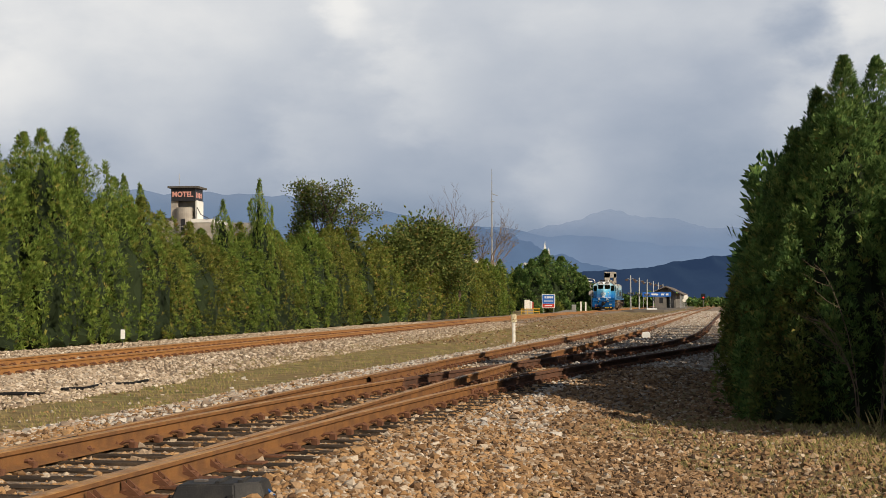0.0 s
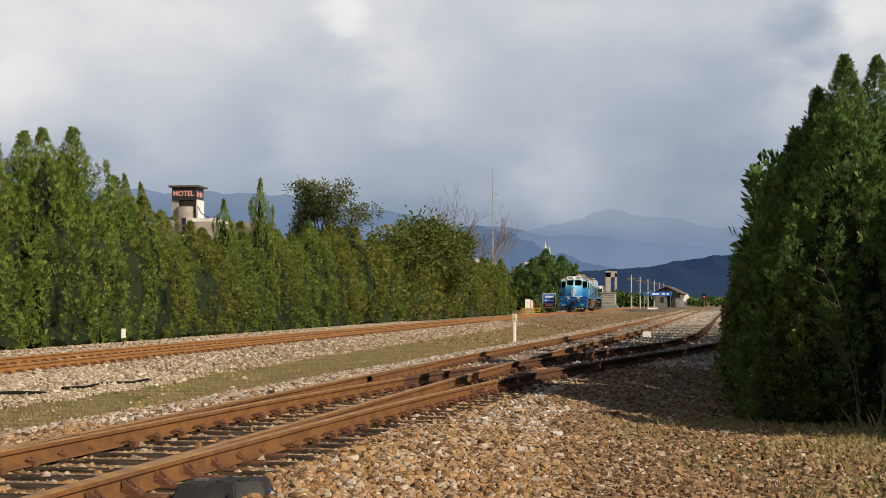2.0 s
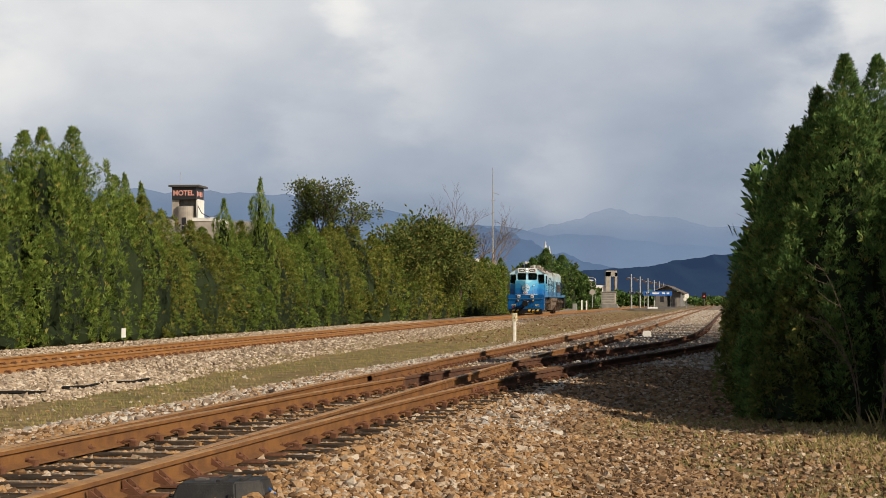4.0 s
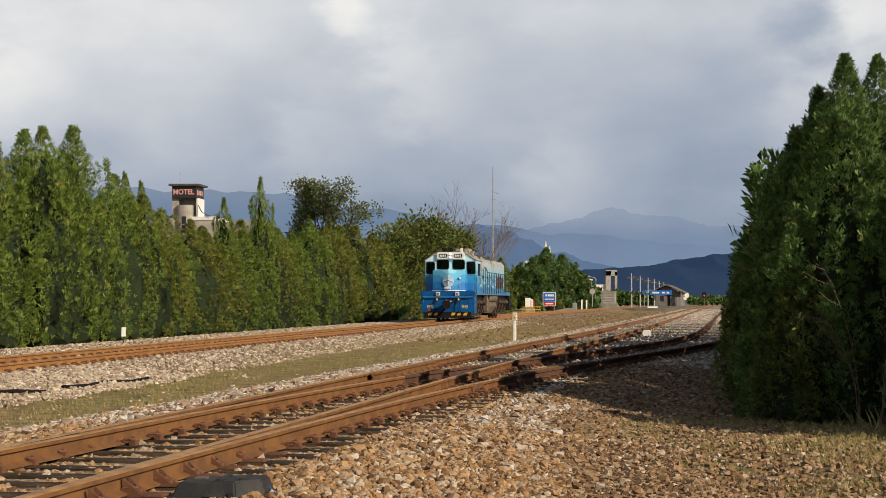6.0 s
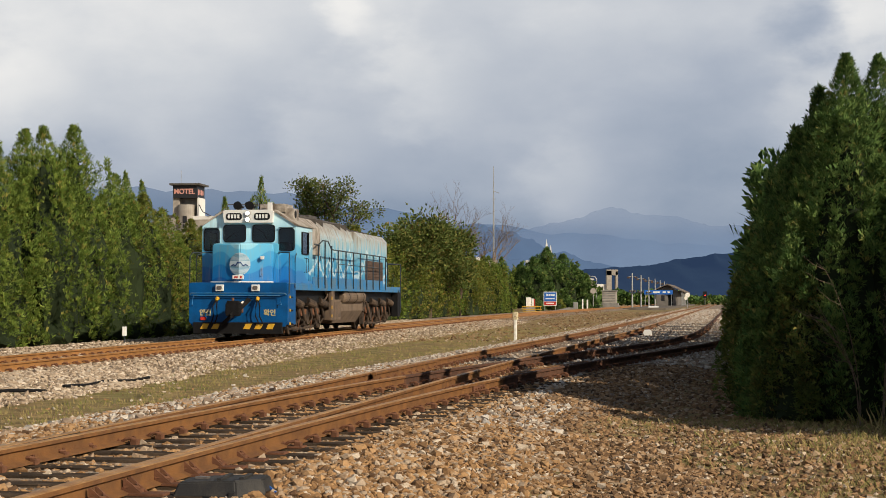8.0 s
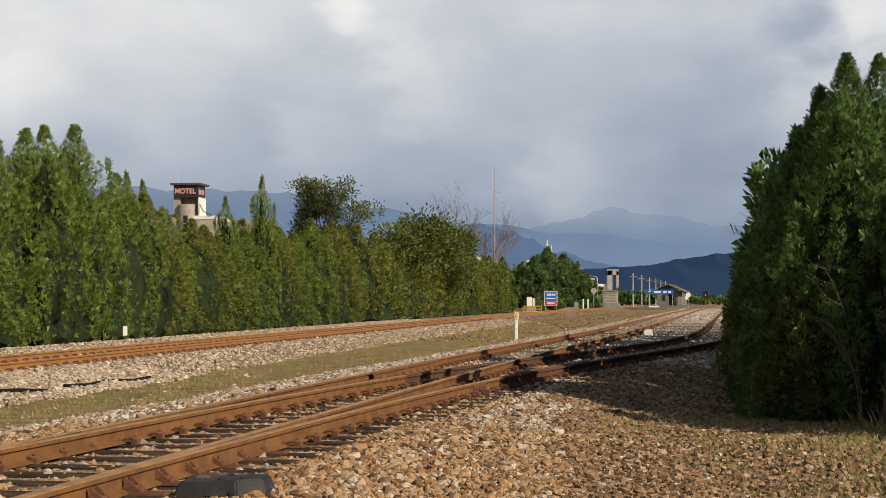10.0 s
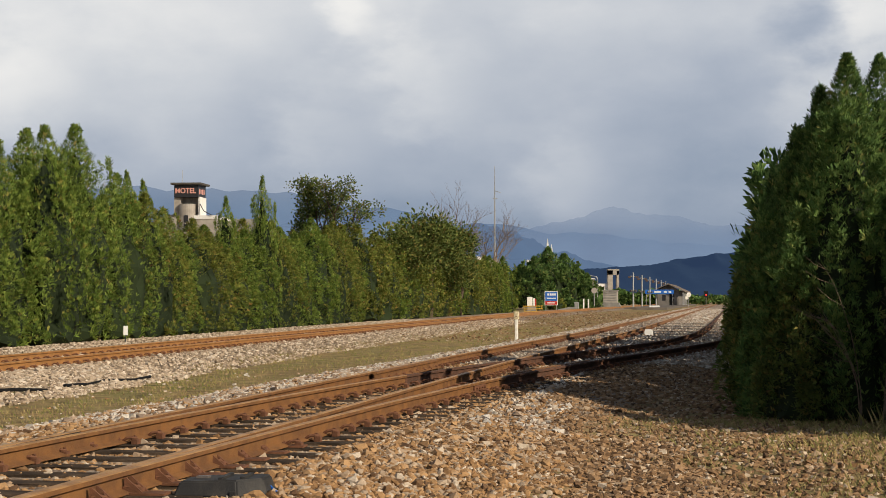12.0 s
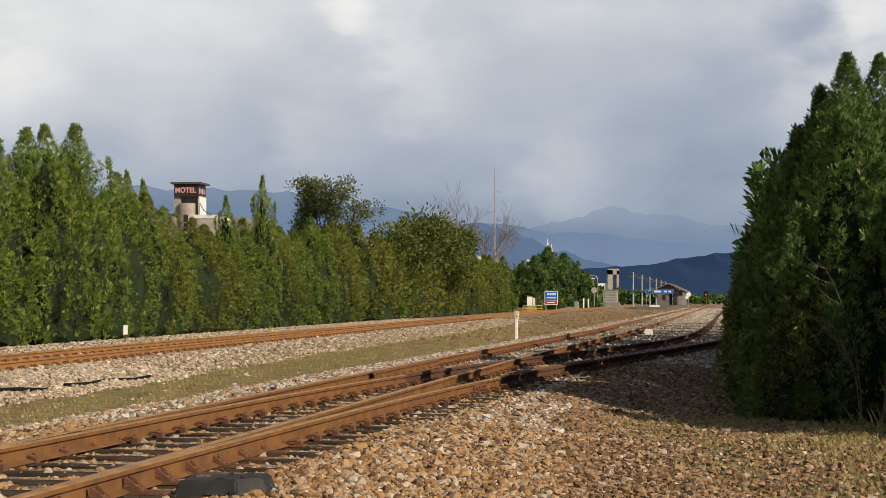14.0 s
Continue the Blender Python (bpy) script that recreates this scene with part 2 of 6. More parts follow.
def branch_off(y):
    """How far the siding has left the straight line of the near track."""
    if y <= BRANCH[0][0]:
        return 0.0
    if y >= BRANCH[-1][0]:
        return BRANCH[-1][1]
    k = max(i for i in range(len(BRANCH) - 1) if BRANCH[i][0] <= y)

    def lean(i):
        (a, p), (b, q) = BRANCH[max(i - 1, 0)], BRANCH[min(i + 1, len(BRANCH) - 1)]
        return 0.0 if i in (0, len(BRANCH) - 1) else (q - p) / (b - a)
    (a, p), (b, q) = BRANCH[k], BRANCH[k + 1]
    w = b - a
    t = (y - a) / w
    return p * (1 + 2 * t) * (1 - t) ** 2 + lean(k) * w * t * (1 - t) ** 2 + q * t * t * (3 - 2 * t) + lean(k + 1) * w * t * t * (t - 1)


def branch_x(y):
    return -4.84 + 0.1687 * y + branch_off(y)


FAR_Z = -0.04


def slope01(a, b, v):
    """1 below a, 0 above b."""
    t = min(max((v - a) / (b - a), 0), 1)
    return 1 - t * t * (3 - 2 * t)


def ground_z(x, y):
    base = -0.40 + 0.05 * noise.noise((x * 0.25, y * 0.25, 3)) + 0.02 * noise.noise((x * 1.3, y * 1.3, 7))
    if y > 400:
        return -0.6
    dn, df = x - near_x(y), far_x(y) - x
    near = max(slope01(1.75, 3.7, abs(dn)), slope01(1.7, 3.6, abs(x - branch_x(y))) if dn > 0 else 0)
    far = slope01(1.9, 3.6, abs(df)) if df < 0 else slope01(4.5, 6.5, df)
    z = base + (-0.19 - base) * near
    z = z + (FAR_Z - 0.19 - z) * far
    return z


def rows_of_y():
    ys, y = [-4000.0, -800.0, -250.0, -140.0, -80.0, -40.0, -25.0, -12.0, 0.0, 5.0], 8.0
    while y < 400:
        ys.append(y)
        y += max(0.35, y * 0.02)
    return ys + [430, 500, 700, 1000, 1500, 2200, 3000, 4900]


def build_ground():
    ys = rows_of_y()
    offs_right = [0.4 * i for i in range(1, 30)] + [13, 15, 19, 25, 40, 80, 200, 600, 1500, 4000]
    offs_left = [0.4 * i for i in range(1, 24)] + [10, 11, 13, 16, 22, 40, 90, 250, 700, 1700, 4200]
    verts, faces = [], []
    nmid = 22
    ncol = len(offs_left) + nmid + len(offs_right) + 1
    for y in ys:
        a, b = far_x(min(y, 420)), near_x(min(y, 420))
        xs = [a - o for o in reversed(offs_left)] + [a + (b - a) * i / nmid for i in range(nmid + 1)] + [b + o for o in offs_right]
        verts += [(x, y, ground_z(x, y)) for x in xs]
    for j in range(len(ys) - 1):
        for i in range(ncol - 1):
            k = j * ncol + i
            faces.append((k, k + 1, k + ncol + 1, k + ncol))
    ob = new("ground", raw_mesh("ground", verts, faces, [GROUND]))
    ob.data.shade_smooth()
    tagged(ob, "gravelly railway ground with dry brown grass patches", "ground", kind="structure")


def ground_material():
    m = bpy.data.materials.new("gravel_and_dry_grass")
    m.use_nodes = True
    nt = m.node_tree
    N, L = nt.nodes.new, nt.links.new
    b = nt.nodes["Principled BSDF"]
    b.inputs["Roughness"].default_value, b.inputs["Specular IOR Level"].default_value = 0.95, 0.15
    tc = N("ShaderNodeTexCoord")
    vo = N("ShaderNodeTexVoronoi")
    vo.inputs["Scale"].default_value = 16
    L(tc.outputs["Object"], vo.inputs["Vector"])
    st = N("ShaderNodeValToRGB")
    e = st.color_ramp.elements
    e[0].position, e[0].color = 0.0, (0.14, 0.105, 0.08, 1)
    e[1].position, e[1].color = 1.0, (0.36, 0.295, 0.23, 1)
    e.new(0.5).color = (0.25, 0.19, 0.14, 1)
    sp = N("ShaderNodeSeparateColor")
    L(vo.outputs["Color"], sp.inputs[0])
    L(sp.outputs[0], st.inputs["Fac"])
    # grass on the low strip
    sx = N("ShaderNodeSeparateXYZ")
    L(tc.outputs["Object"], sx.inputs[0])
    n = N("ShaderNodeTexNoise")
    n.inputs["Scale"].default_value, n.inputs["Detail"].default_value = 0.9, 8
    L(tc.outputs["Object"], n.inputs["Vector"])
    gr = N("ShaderNodeValToRGB")
    e = gr.color_ramp.elements
    e[0].position, e[0].color = 0.40, (0.25, 0.175, 0.085, 1)
    e[1].position, e[1].color = 0.74, (0.165, 0.155, 0.052, 1)
    e.new(0.58).color = (0.235, 0.185, 0.082, 1)
    L(n.outputs["Fac"], gr.inputs["Fac"])
    n3 = N("ShaderNodeTexNoise")
    n3.inputs["Scale"].default_value, n3.inputs["Detail"].default_value = 35, 5
    L(tc.outputs["Object"], n3.inputs["Vector"])
    hv = N("ShaderNodeHueSaturation")
    mr3 = N("ShaderNodeMapRange")
    mr3.inputs["To Min"].default_value, mr3.inputs["To Max"].default_value = 0.5, 1.5
    L(n3.outputs["Fac"], mr3.inputs["Value"])
    L(gr.outputs[0], hv.inputs["Color"])
    n4 = N("ShaderNodeTexNoise")
    n4.inputs["Scale"].default_value, n4.inputs["Detail"].default_value = 2.6, 7
    L(tc.outputs["Object"], n4.inputs["Vector"])
    mr4 = N("ShaderNodeMapRange")
    mr4.inputs["From Min"].default_value, mr4.inputs["From Max"].default_value = 0.3, 0.7
    mr4.inputs["To Min"].default_value, mr4.inputs["To Max"].default_value = 0.55, 1.35
    L(n4.outputs["Fac"], mr4.inputs["Value"])
    mm = N("ShaderNodeMath")
    mm.operation = "MULTIPLY"
    L(mr3.outputs[0], mm.inputs[0])
    L(mr4.outputs[0], mm.inputs[1])
    L(mm.outputs[0], hv.inputs["Value"])
    low = N("ShaderNodeMapRange")
    low.inputs["From Min"].default_value, low.inputs["From Max"].default_value = -0.30, -0.345
    jit = N("ShaderNodeMath")
    jit.operation = "MULTIPLY_ADD"
    jit.inputs[1].default_value = 0.10
    L(n.outputs["Fac"], jit.inputs[0])
    sh = N("ShaderNodeMath")
    sh.operation = "ADD"
    sh.inputs[1].default_value = -0.05
    L(sx.outputs["Z"], sh.inputs[0])
    L(sh.outputs[0], jit.inputs[2])
    L(jit.outputs[0], low.inputs["Value"])
    mix = N("ShaderNodeMix")
    mix.data_type = "RGBA"
    L(low.outputs[0], mix.inputs["Factor"])
    L(st.outputs[0], mix.inputs["A"])
    L(hv.outputs[0], mix.inputs["B"])
    L(mix.outputs["Result"], b.inputs["Base Color"])
    bp = N("ShaderNodeBump")
    bp.inputs["Strength"].default_value, bp.inputs["Distance"].default_value = 0.8, 0.04
    L(n3.outputs["Fac"], bp.inputs["Height"])
    L(bp.outputs[0], b.inputs["Normal"])
    return m


GROUND = ground_material()
build_ground()


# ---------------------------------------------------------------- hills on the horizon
def ridge(name, label, dist, heights, colour, haze_glow, x_from, x_to, seed, rough, cloud=None):
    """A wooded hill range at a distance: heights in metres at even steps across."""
    n = 160
    verts, faces = [], []
    for i in range(n + 1):
        f = i / n
        x = x_from + (x_to - x_from) * f
        g = f * (len(heights) - 1)
        k = min(int(g), len(heights) - 2)
        u = g - k
        u = u * u * (3 - 2 * u)
        h = heights[k] * (1 - u) + heights[k + 1] * u
        for j in range(9):
            v = j / 8
            z = h * v + rough * h * v * noise.fractal((f * 18, v * 2.0, seed), 0.9, 2.0, 5)
            y = dist + 500 * v + 120 * v * noise.noise((f * 14, v * 3, seed + 5))
            verts.append((x, y, z - 5))
        verts.append((x, dist + 1100, -5))
    for i in range(n):
        for j in range(9):
            a = i * 10 + j
            faces.append((a, a + 10, a + 11, a + 1))
    # distance haze is put into the material as a blue emission
    m = mat(name + "_hazed_forest", colour, 1.0, 0, 0.3, 0.006, 0.05, 0.0, emit=(*haze_glow, 1.0), spec=0.0)
    if cloud:   # the tops fade to transparent with height, in place of low cloud
        N, L = m.node_tree.nodes.new, m.node_tree.links.new
        tc, sep, nz = N("ShaderNodeTexCoord"), N("ShaderNodeSeparateXYZ"), N("ShaderNodeTexNoise")
        nz.inputs["Scale"].default_value, nz.inputs["Detail"].default_value = 0.004, 5
        L(tc.outputs["Object"], sep.inputs[0])
        L(tc.outputs["Object"], nz.inputs["Vector"])
        high = N("ShaderNodeMath")
        high.operation = "MULTIPLY_ADD"
        high.inputs[1].default_value = 90.0
        L(nz.outputs["Fac"], high.inputs[0])
        L(sep.outputs["Z"], high.inputs[2])
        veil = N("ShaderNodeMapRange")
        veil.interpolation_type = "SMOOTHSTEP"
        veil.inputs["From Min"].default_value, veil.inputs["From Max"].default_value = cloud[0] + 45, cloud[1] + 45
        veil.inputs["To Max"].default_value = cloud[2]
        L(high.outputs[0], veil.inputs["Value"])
        clear, both = N("ShaderNodeBsdfTransparent"), N("ShaderNodeMixShader")
        L(veil.outputs[0], both.inputs[0])
        L(m.node_tree.nodes["Principled BSDF"].outputs[0], both.inputs[1])
        L(clear.outputs[0], both.inputs[2])
        L(both.outputs[0], m.node_tree.nodes["Material Output"].inputs["Surface"])
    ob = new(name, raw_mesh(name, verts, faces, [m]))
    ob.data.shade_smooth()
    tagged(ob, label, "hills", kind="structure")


def build_hills():
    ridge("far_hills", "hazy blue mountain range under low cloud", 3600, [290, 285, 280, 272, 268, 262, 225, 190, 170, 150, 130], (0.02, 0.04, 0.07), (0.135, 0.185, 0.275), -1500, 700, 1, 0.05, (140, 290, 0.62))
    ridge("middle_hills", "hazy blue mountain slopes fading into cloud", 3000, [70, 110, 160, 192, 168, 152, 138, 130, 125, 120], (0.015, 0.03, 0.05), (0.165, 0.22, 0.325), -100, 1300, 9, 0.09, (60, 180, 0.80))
    ridge("lower_hills", "wooded lower mountain slopes tinted blue with painted haze", 2300, [20, 60, 105, 128, 118, 84, 60, 48, 62, 70, 66], (0.012, 0.025, 0.045), (0.100, 0.148, 0.240), -180, 560, 14, 0.10, (40, 150, 0.6))
    ridge("near_hills", "dark wooded ridge behind the station with painted blue haze", 1500, [30, 35, 40, 43, 46, 55, 61, 62, 50], (0.008, 0.014, 0.02), (0.022, 0.040, 0.085), 60, 420, 21, 0.05)


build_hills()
# ---------------------------------------------------------------- railway tracks
RAIL_PROFILE = [(-0.07, -0.154), (0.07, -0.154), (0.07, -0.142), (0.012, -0.12), (0.012, -0.045), (0.036, -0.035), (0.036, -0.006), (0.028, 0),
                (-0.028, 0), (-0.036, -0.006), (-0.036, -0.035), (-0.012, -0.045), (-0.012, -0.12), (-0.07, -0.142)]


def rail_line(fx, off, y0, y1, z, step=2.0):
    bm = bmesh.new()
    ys, y = [], y0
    while y < y1 - 0.01:
        ys.append(y)
        y += step
    ys.append(y1)
    rings = []
    for y in ys:
        s = (fx(y + 0.05) - fx(y - 0.05)) / 0.1
        r = Vector((1, -s, 0)).normalized()
        c = Vector((fx(y), y, z))
        rings.append([bm.verts.new(c + r * (off + u) + Vector((0, 0, v))) for u, v in RAIL_PROFILE])
    n = len(RAIL_PROFILE)
    for A, B in zip(rings, rings[1:]):
        for k in range(n):
            f = bm.faces.new((A[k], B[k], B[(k + 1) % n], A[(k + 1) % n]))
            f.material_index = 1 if k in (6, 7, 8) else 0
    bm.faces.new(rings[0])
    bm.faces.new(rings[-1][::-1])
    bmesh.ops.recalc_face_normals(bm, faces=bm.faces[:])
    return bm


def across(fx, y, off, z):
    """The pose of a thing fixed to a track: its x runs across the track, its y along it."""
    s = (fx(y + 0.05) - fx(y - 0.05)) / 0.1
    a = math.atan(s)
    return Matrix.Translation((fx(y) + off * math.cos(a), y - off * math.sin(a), z)) @ Matrix.Rotation(-a, 4, "Z")


def clip_mesh(name):
    """A bent spring clip on its cast shoulder."""
    bm = bmesh.new()
    add_tube(bm, [(-0.055, -0.05, 0.02), (-0.02, -0.052, 0.045), (0.03, -0.045, 0.05), (0.055, -0.01, 0.04), (0.03, 0.03, 0.055), (-0.03, 0.045, 0.035)], 0.014, 6)
    add_box(bm, 0.02, 0.075, -0.045, 0.045, -0.01, 0.035)
    me = bpy.data.meshes.new(name)
    bm.to_mesh(me)
    bm.free()
    me.materials.append(RUSTDARK)
    return me


def brace_mesh(name):
    """A steel chair with an upright rib that props the rail."""
    bm = bmesh.new()
    add_box(bm, -0.06, 0.30, -0.085, 0.085, 0.0, 0.018, 0.004)
    for y in (-0.06, 0.045):
        add_prism(bm, [(0.02, 0.015), (0.15, 0.015), (0.03, 0.115), (0.015, 0.115)], y, y + 0.016, "y")
    me = bpy.data.meshes.new(name)
    bm.to_mesh(me)
    bm.free()
    me.materials.append(RUSTDARK)
    return me


def sleeper_mesh(name, x0, x1, material, seed, height=0.16):
    r = random.Random(seed)
    bm = box(x0, x1, -0.11, 0.11, -height, 0, 0.012)
    for v in bm.verts:
        v.co += Vector((r.uniform(-0.03, 0.03) if abs(v.co.x - x0) < 0.05 or abs(v.co.x - x1) < 0.05 else 0, r.uniform(-0.008, 0.008), r.uniform(-0.006, 0.003)))
    me = bpy.data.meshes.new(name)
    bm.to_mesh(me)
    bm.free()
    me.materials.append(material)
    return me


def placed(name, me, m, parent):
    ob = new(name, me)
    ob.matrix_basis = m
    ob.parent = parent
    return ob


def build_tracks():
    rng = random.Random(5)
    clip, brace = clip_mesh("rail_clip"), brace_mesh("chair")
    main = thing("main_track", "rusty steel rails on dark timber sleepers in tan ballast", "railway track", "tracks", "structure")
    side = thing("siding_track", "rusty siding rails branching off at a turnout", "railway track", "tracks", "structure")
    far = thing("through_track", "rust-orange rails on concrete sleepers in grey ballast", "railway track", "tracks", "structure")
    G = 0.7535
    for o in (-G, G):
        part("rail", rail_line(near_x, o, -60, 14.4, 0, 2.0), [GREASE if o < 0 else RUST, RAILTOP], main)
        part("rail", rail_line(near_x, o, 14.41, 420, 0, 2.0), [RUST, RAILTOP], main)
        part("rail", rail_line(far_x, o, -140, 420, FAR_Z, 4.0), [RUST_BRIGHT, RAILTOP], far)
    for o in (-G, G):
        part("rail", rail_line(branch_x, o, 8.5, 25, -0.003, 1.0), [RUST, RAILTOP], side)
        part("rail", rail_line(branch_x, o, 25.01, 200, -0.003, 1.0), [RUST_OLD, RUST_OLD], side)
    # check rails beside the crossing
    part("check_rail", rail_line(near_x, -G + 0.11, 26.0, 31.5, 0.004, 1.0), [RUST, RUST], main)
    part("check_rail", rail_line(branch_x, G - 0.11, 26.0, 31.5, 0.004, 1.0), [RUST, RUST], side)
    for fx, o, y, owner in ((near_x, -G, 14.4, main), (near_x, -G, 26.6, main), (near_x, -G, 30.2, main), (near_x, G, 13.3, main), (branch_x, G, 23.4, side), (branch_x, -G, 36.4, side), (branch_x, G, 36.0, side)):
        for sgn in (-1, 1):
            fp = part("fishplate", box(-0.012, 0.012, -0.34, 0.34, -0.115, -0.042, 0.006), RUSTDARK, owner)
            fp.matrix_basis = across(fx, y, o + sgn * 0.026, 0)
            for dy in (-0.24, -0.09, 0.09, 0.24):
                part("bolt", tube([(0, dy, -0.078), (sgn * 0.035, dy, -0.078)], 0.017, 6), RUSTDARK, fp)
    # long timbers under the turnout, each a little longer than the one before
    y, i = -12.0, 0
    variants = {}
    while y < 62:
        reach = 1.3 + (max(branch_x(y) - near_x(y), 0) if y < 34 else 0)
        key = round(reach / 0.15)
        if key not in variants:
            variants[key] = [sleeper_mesh("sleeper", -1.3, key * 0.15, WOOD, 100 + key * 3 + k) for k in range(2)]
        m = across(near_x, y + rng.uniform(-0.03, 0.03), 0, -0.165 - 0.03 * smooth01(26, 36, y)) @ Matrix.Rotation(rng.uniform(-0.02, 0.02), 4, "Z")
        placed("sleeper", variants[key][i % 2], m, main)
        if y >= 34:
            placed("sleeper", variants[round(1.3 / 0.15)][i % 2], across(branch_x, y, 0, -0.199), side)
        y += 0.6
        i += 1
    joined = bmesh.new()
    y, i, count = 6.0, 0, 0
    while y < 75:
        for fx, owner, y_min in ((near_x, main, 0), (branch_x, side, 14.5)):
            if y < y_min:
                continue
            for o in (-G, G):
                for sgn in (-1, 1):
                    m = across(fx, y, o + sgn * 0.10, -0.155) @ Matrix.Rotation(math.pi if sgn < 0 else 0, 4, "Z")
                    if y < 36 and count < 300:
                        placed("rail_clip", clip, m, owner)
                        count += 1
                    else:
                        joined.from_mesh(clip)
                        joined.verts.ensure_lookup_table()
                        bmesh.ops.transform(joined, matrix=m, verts=joined.verts[-len(clip.vertices):])
        if y < 15.2:
            placed("chair", brace, across(near_x, y, G + 0.05, -0.164), main)
            placed("chair", brace, across(near_x, y, -G - 0.05, -0.164) @ Matrix.Rotation(math.pi, 4, "Z"), main)
        y += 0.6
    ob = part("rail_clips", joined, RUSTDARK, main)
    tagged(ob, kind="stuff")
    # concrete sleepers of the through line
    conc = [sleeper_mesh("sleeper", -1.25, 1.25, CONCRETE_SLEEPER, 300 + k, 0.2) for k in range(3)]
    joined = bmesh.new()
    y, i = -24.4, 0
    while y < 150:
        placed("sleeper", conc[i % 3], across(far_x, y, 0, FAR_Z - 0.165), far)
        if 26 < y < 110:
            for o in (-G, G):
                for sgn in (-1, 1):
                    joined.from_mesh(clip)
                    joined.verts.ensure_lookup_table()
                    bmesh.ops.transform(joined, matrix=across(far_x, y, o + sgn * 0.10, FAR_Z - 0.15) @ Matrix.Rotation(math.pi if sgn < 0 else 0, 4, "Z"), verts=joined.verts[-len(clip.vertices):])
        y += 0.6
        i += 1
    ob = part("rail_clips", joined, RUSTDARK, far)
    tagged(ob, kind="stuff")


build_tracks()


# ---------------------------------------------------------------- ballast stones and dry grass
def stone_templates(n, faces12):
    r = random.Random(11)
    out = []
    for _ in range(n):
        bm = bmesh.new()
        if faces12:
            made = [bm.verts.new(c) for c in ((1, 0, 0), (0, 1, 0), (-1, 0, 0), (0, -1, 0), (0, 0, 1), (0, 0, -1))]
            for k in range(4):
                bm.faces.new((made[k], made[(k + 1) % 4], made[4]))
                bm.faces.new((made[(k + 1) % 4], made[k], made[5]))
            bmesh.ops.rotate(bm, verts=made, cent=(0, 0, 0), matrix=Euler((r.uniform(0, 3), r.uniform(0, 3), 0)).to_matrix())
            bmesh.ops.scale(bm, verts=made, vec=(1.25, 1.25, 1.25))
            bm.verts.index_update()
        else:
            bmesh.ops.create_icosphere(bm, subdivisions=1, radius=1.0)
        sx, sy, sz = r.uniform(0.8, 1.35), r.uniform(0.7, 1.1), r.uniform(0.5, 0.85)
        for v in bm.verts:
            j = 0.20 if faces12 else 0.30
            v.co = Vector((v.co.x * sx * (1 + r.uniform(-j, j)), v.co.y * sy * (1 + r.uniform(-j, j)), v.co.z * sz * (1 + r.uniform(-j, j))))
        bmesh.ops.triangulate(bm, faces=bm.faces[:])
        out.append((np.array([v.co[:] for v in bm.verts]), np.array([[v.index for v in f.verts] for f in bm.faces])))
        bm.free()
    return out


def scatter(name, label, spots, radius, material, faces12, seed):
    r = np.random.RandomState(seed)
    temps = stone_templates(10, faces12)
    vs, fs, base = [], [], 0
    for x, y, z in spots:
        tv, tf = temps[r.randint(len(temps))]
        a, b = r.uniform(0, 6.283), r.uniform(-1.1, 1.1)
        ca, sa, cb, sb = math.cos(a), math.sin(a), math.cos(b), math.sin(b)
        R = np.array([[ca, -sa, 0], [sa, ca, 0], [0, 0, 1]]) @ np.array([[1, 0, 0], [0, cb, -sb], [0, sb, cb]])
        s = r.uniform(*radius) * (1.5 if r.rand() < 0.06 else 1)
        vs.append((tv * s) @ R.T + (x, y, z + s * r.uniform(0.0, 0.7)))
        fs.append(tf + base)
        base += len(tv)
    V, F = np.concatenate(vs), np.concatenate(fs)
    me = bpy.data.meshes.new(name)
    me.vertices.add(len(V))
    me.vertices.foreach_set("co", V.ravel())
    me.loops.add(F.size)
    me.loops.foreach_set("vertex_index", F.ravel().astype(np.int32))
    me.polygons.add(len(F))
    me.polygons.foreach_set("loop_start", np.arange(0, F.size, 3, dtype=np.int32))
    me.materials.append(material)
    me.update(calc_edges=True)
    me.validate()
    me.shade_flat()
    return tagged(new(name, me), label, "ballast", kind="stuff")


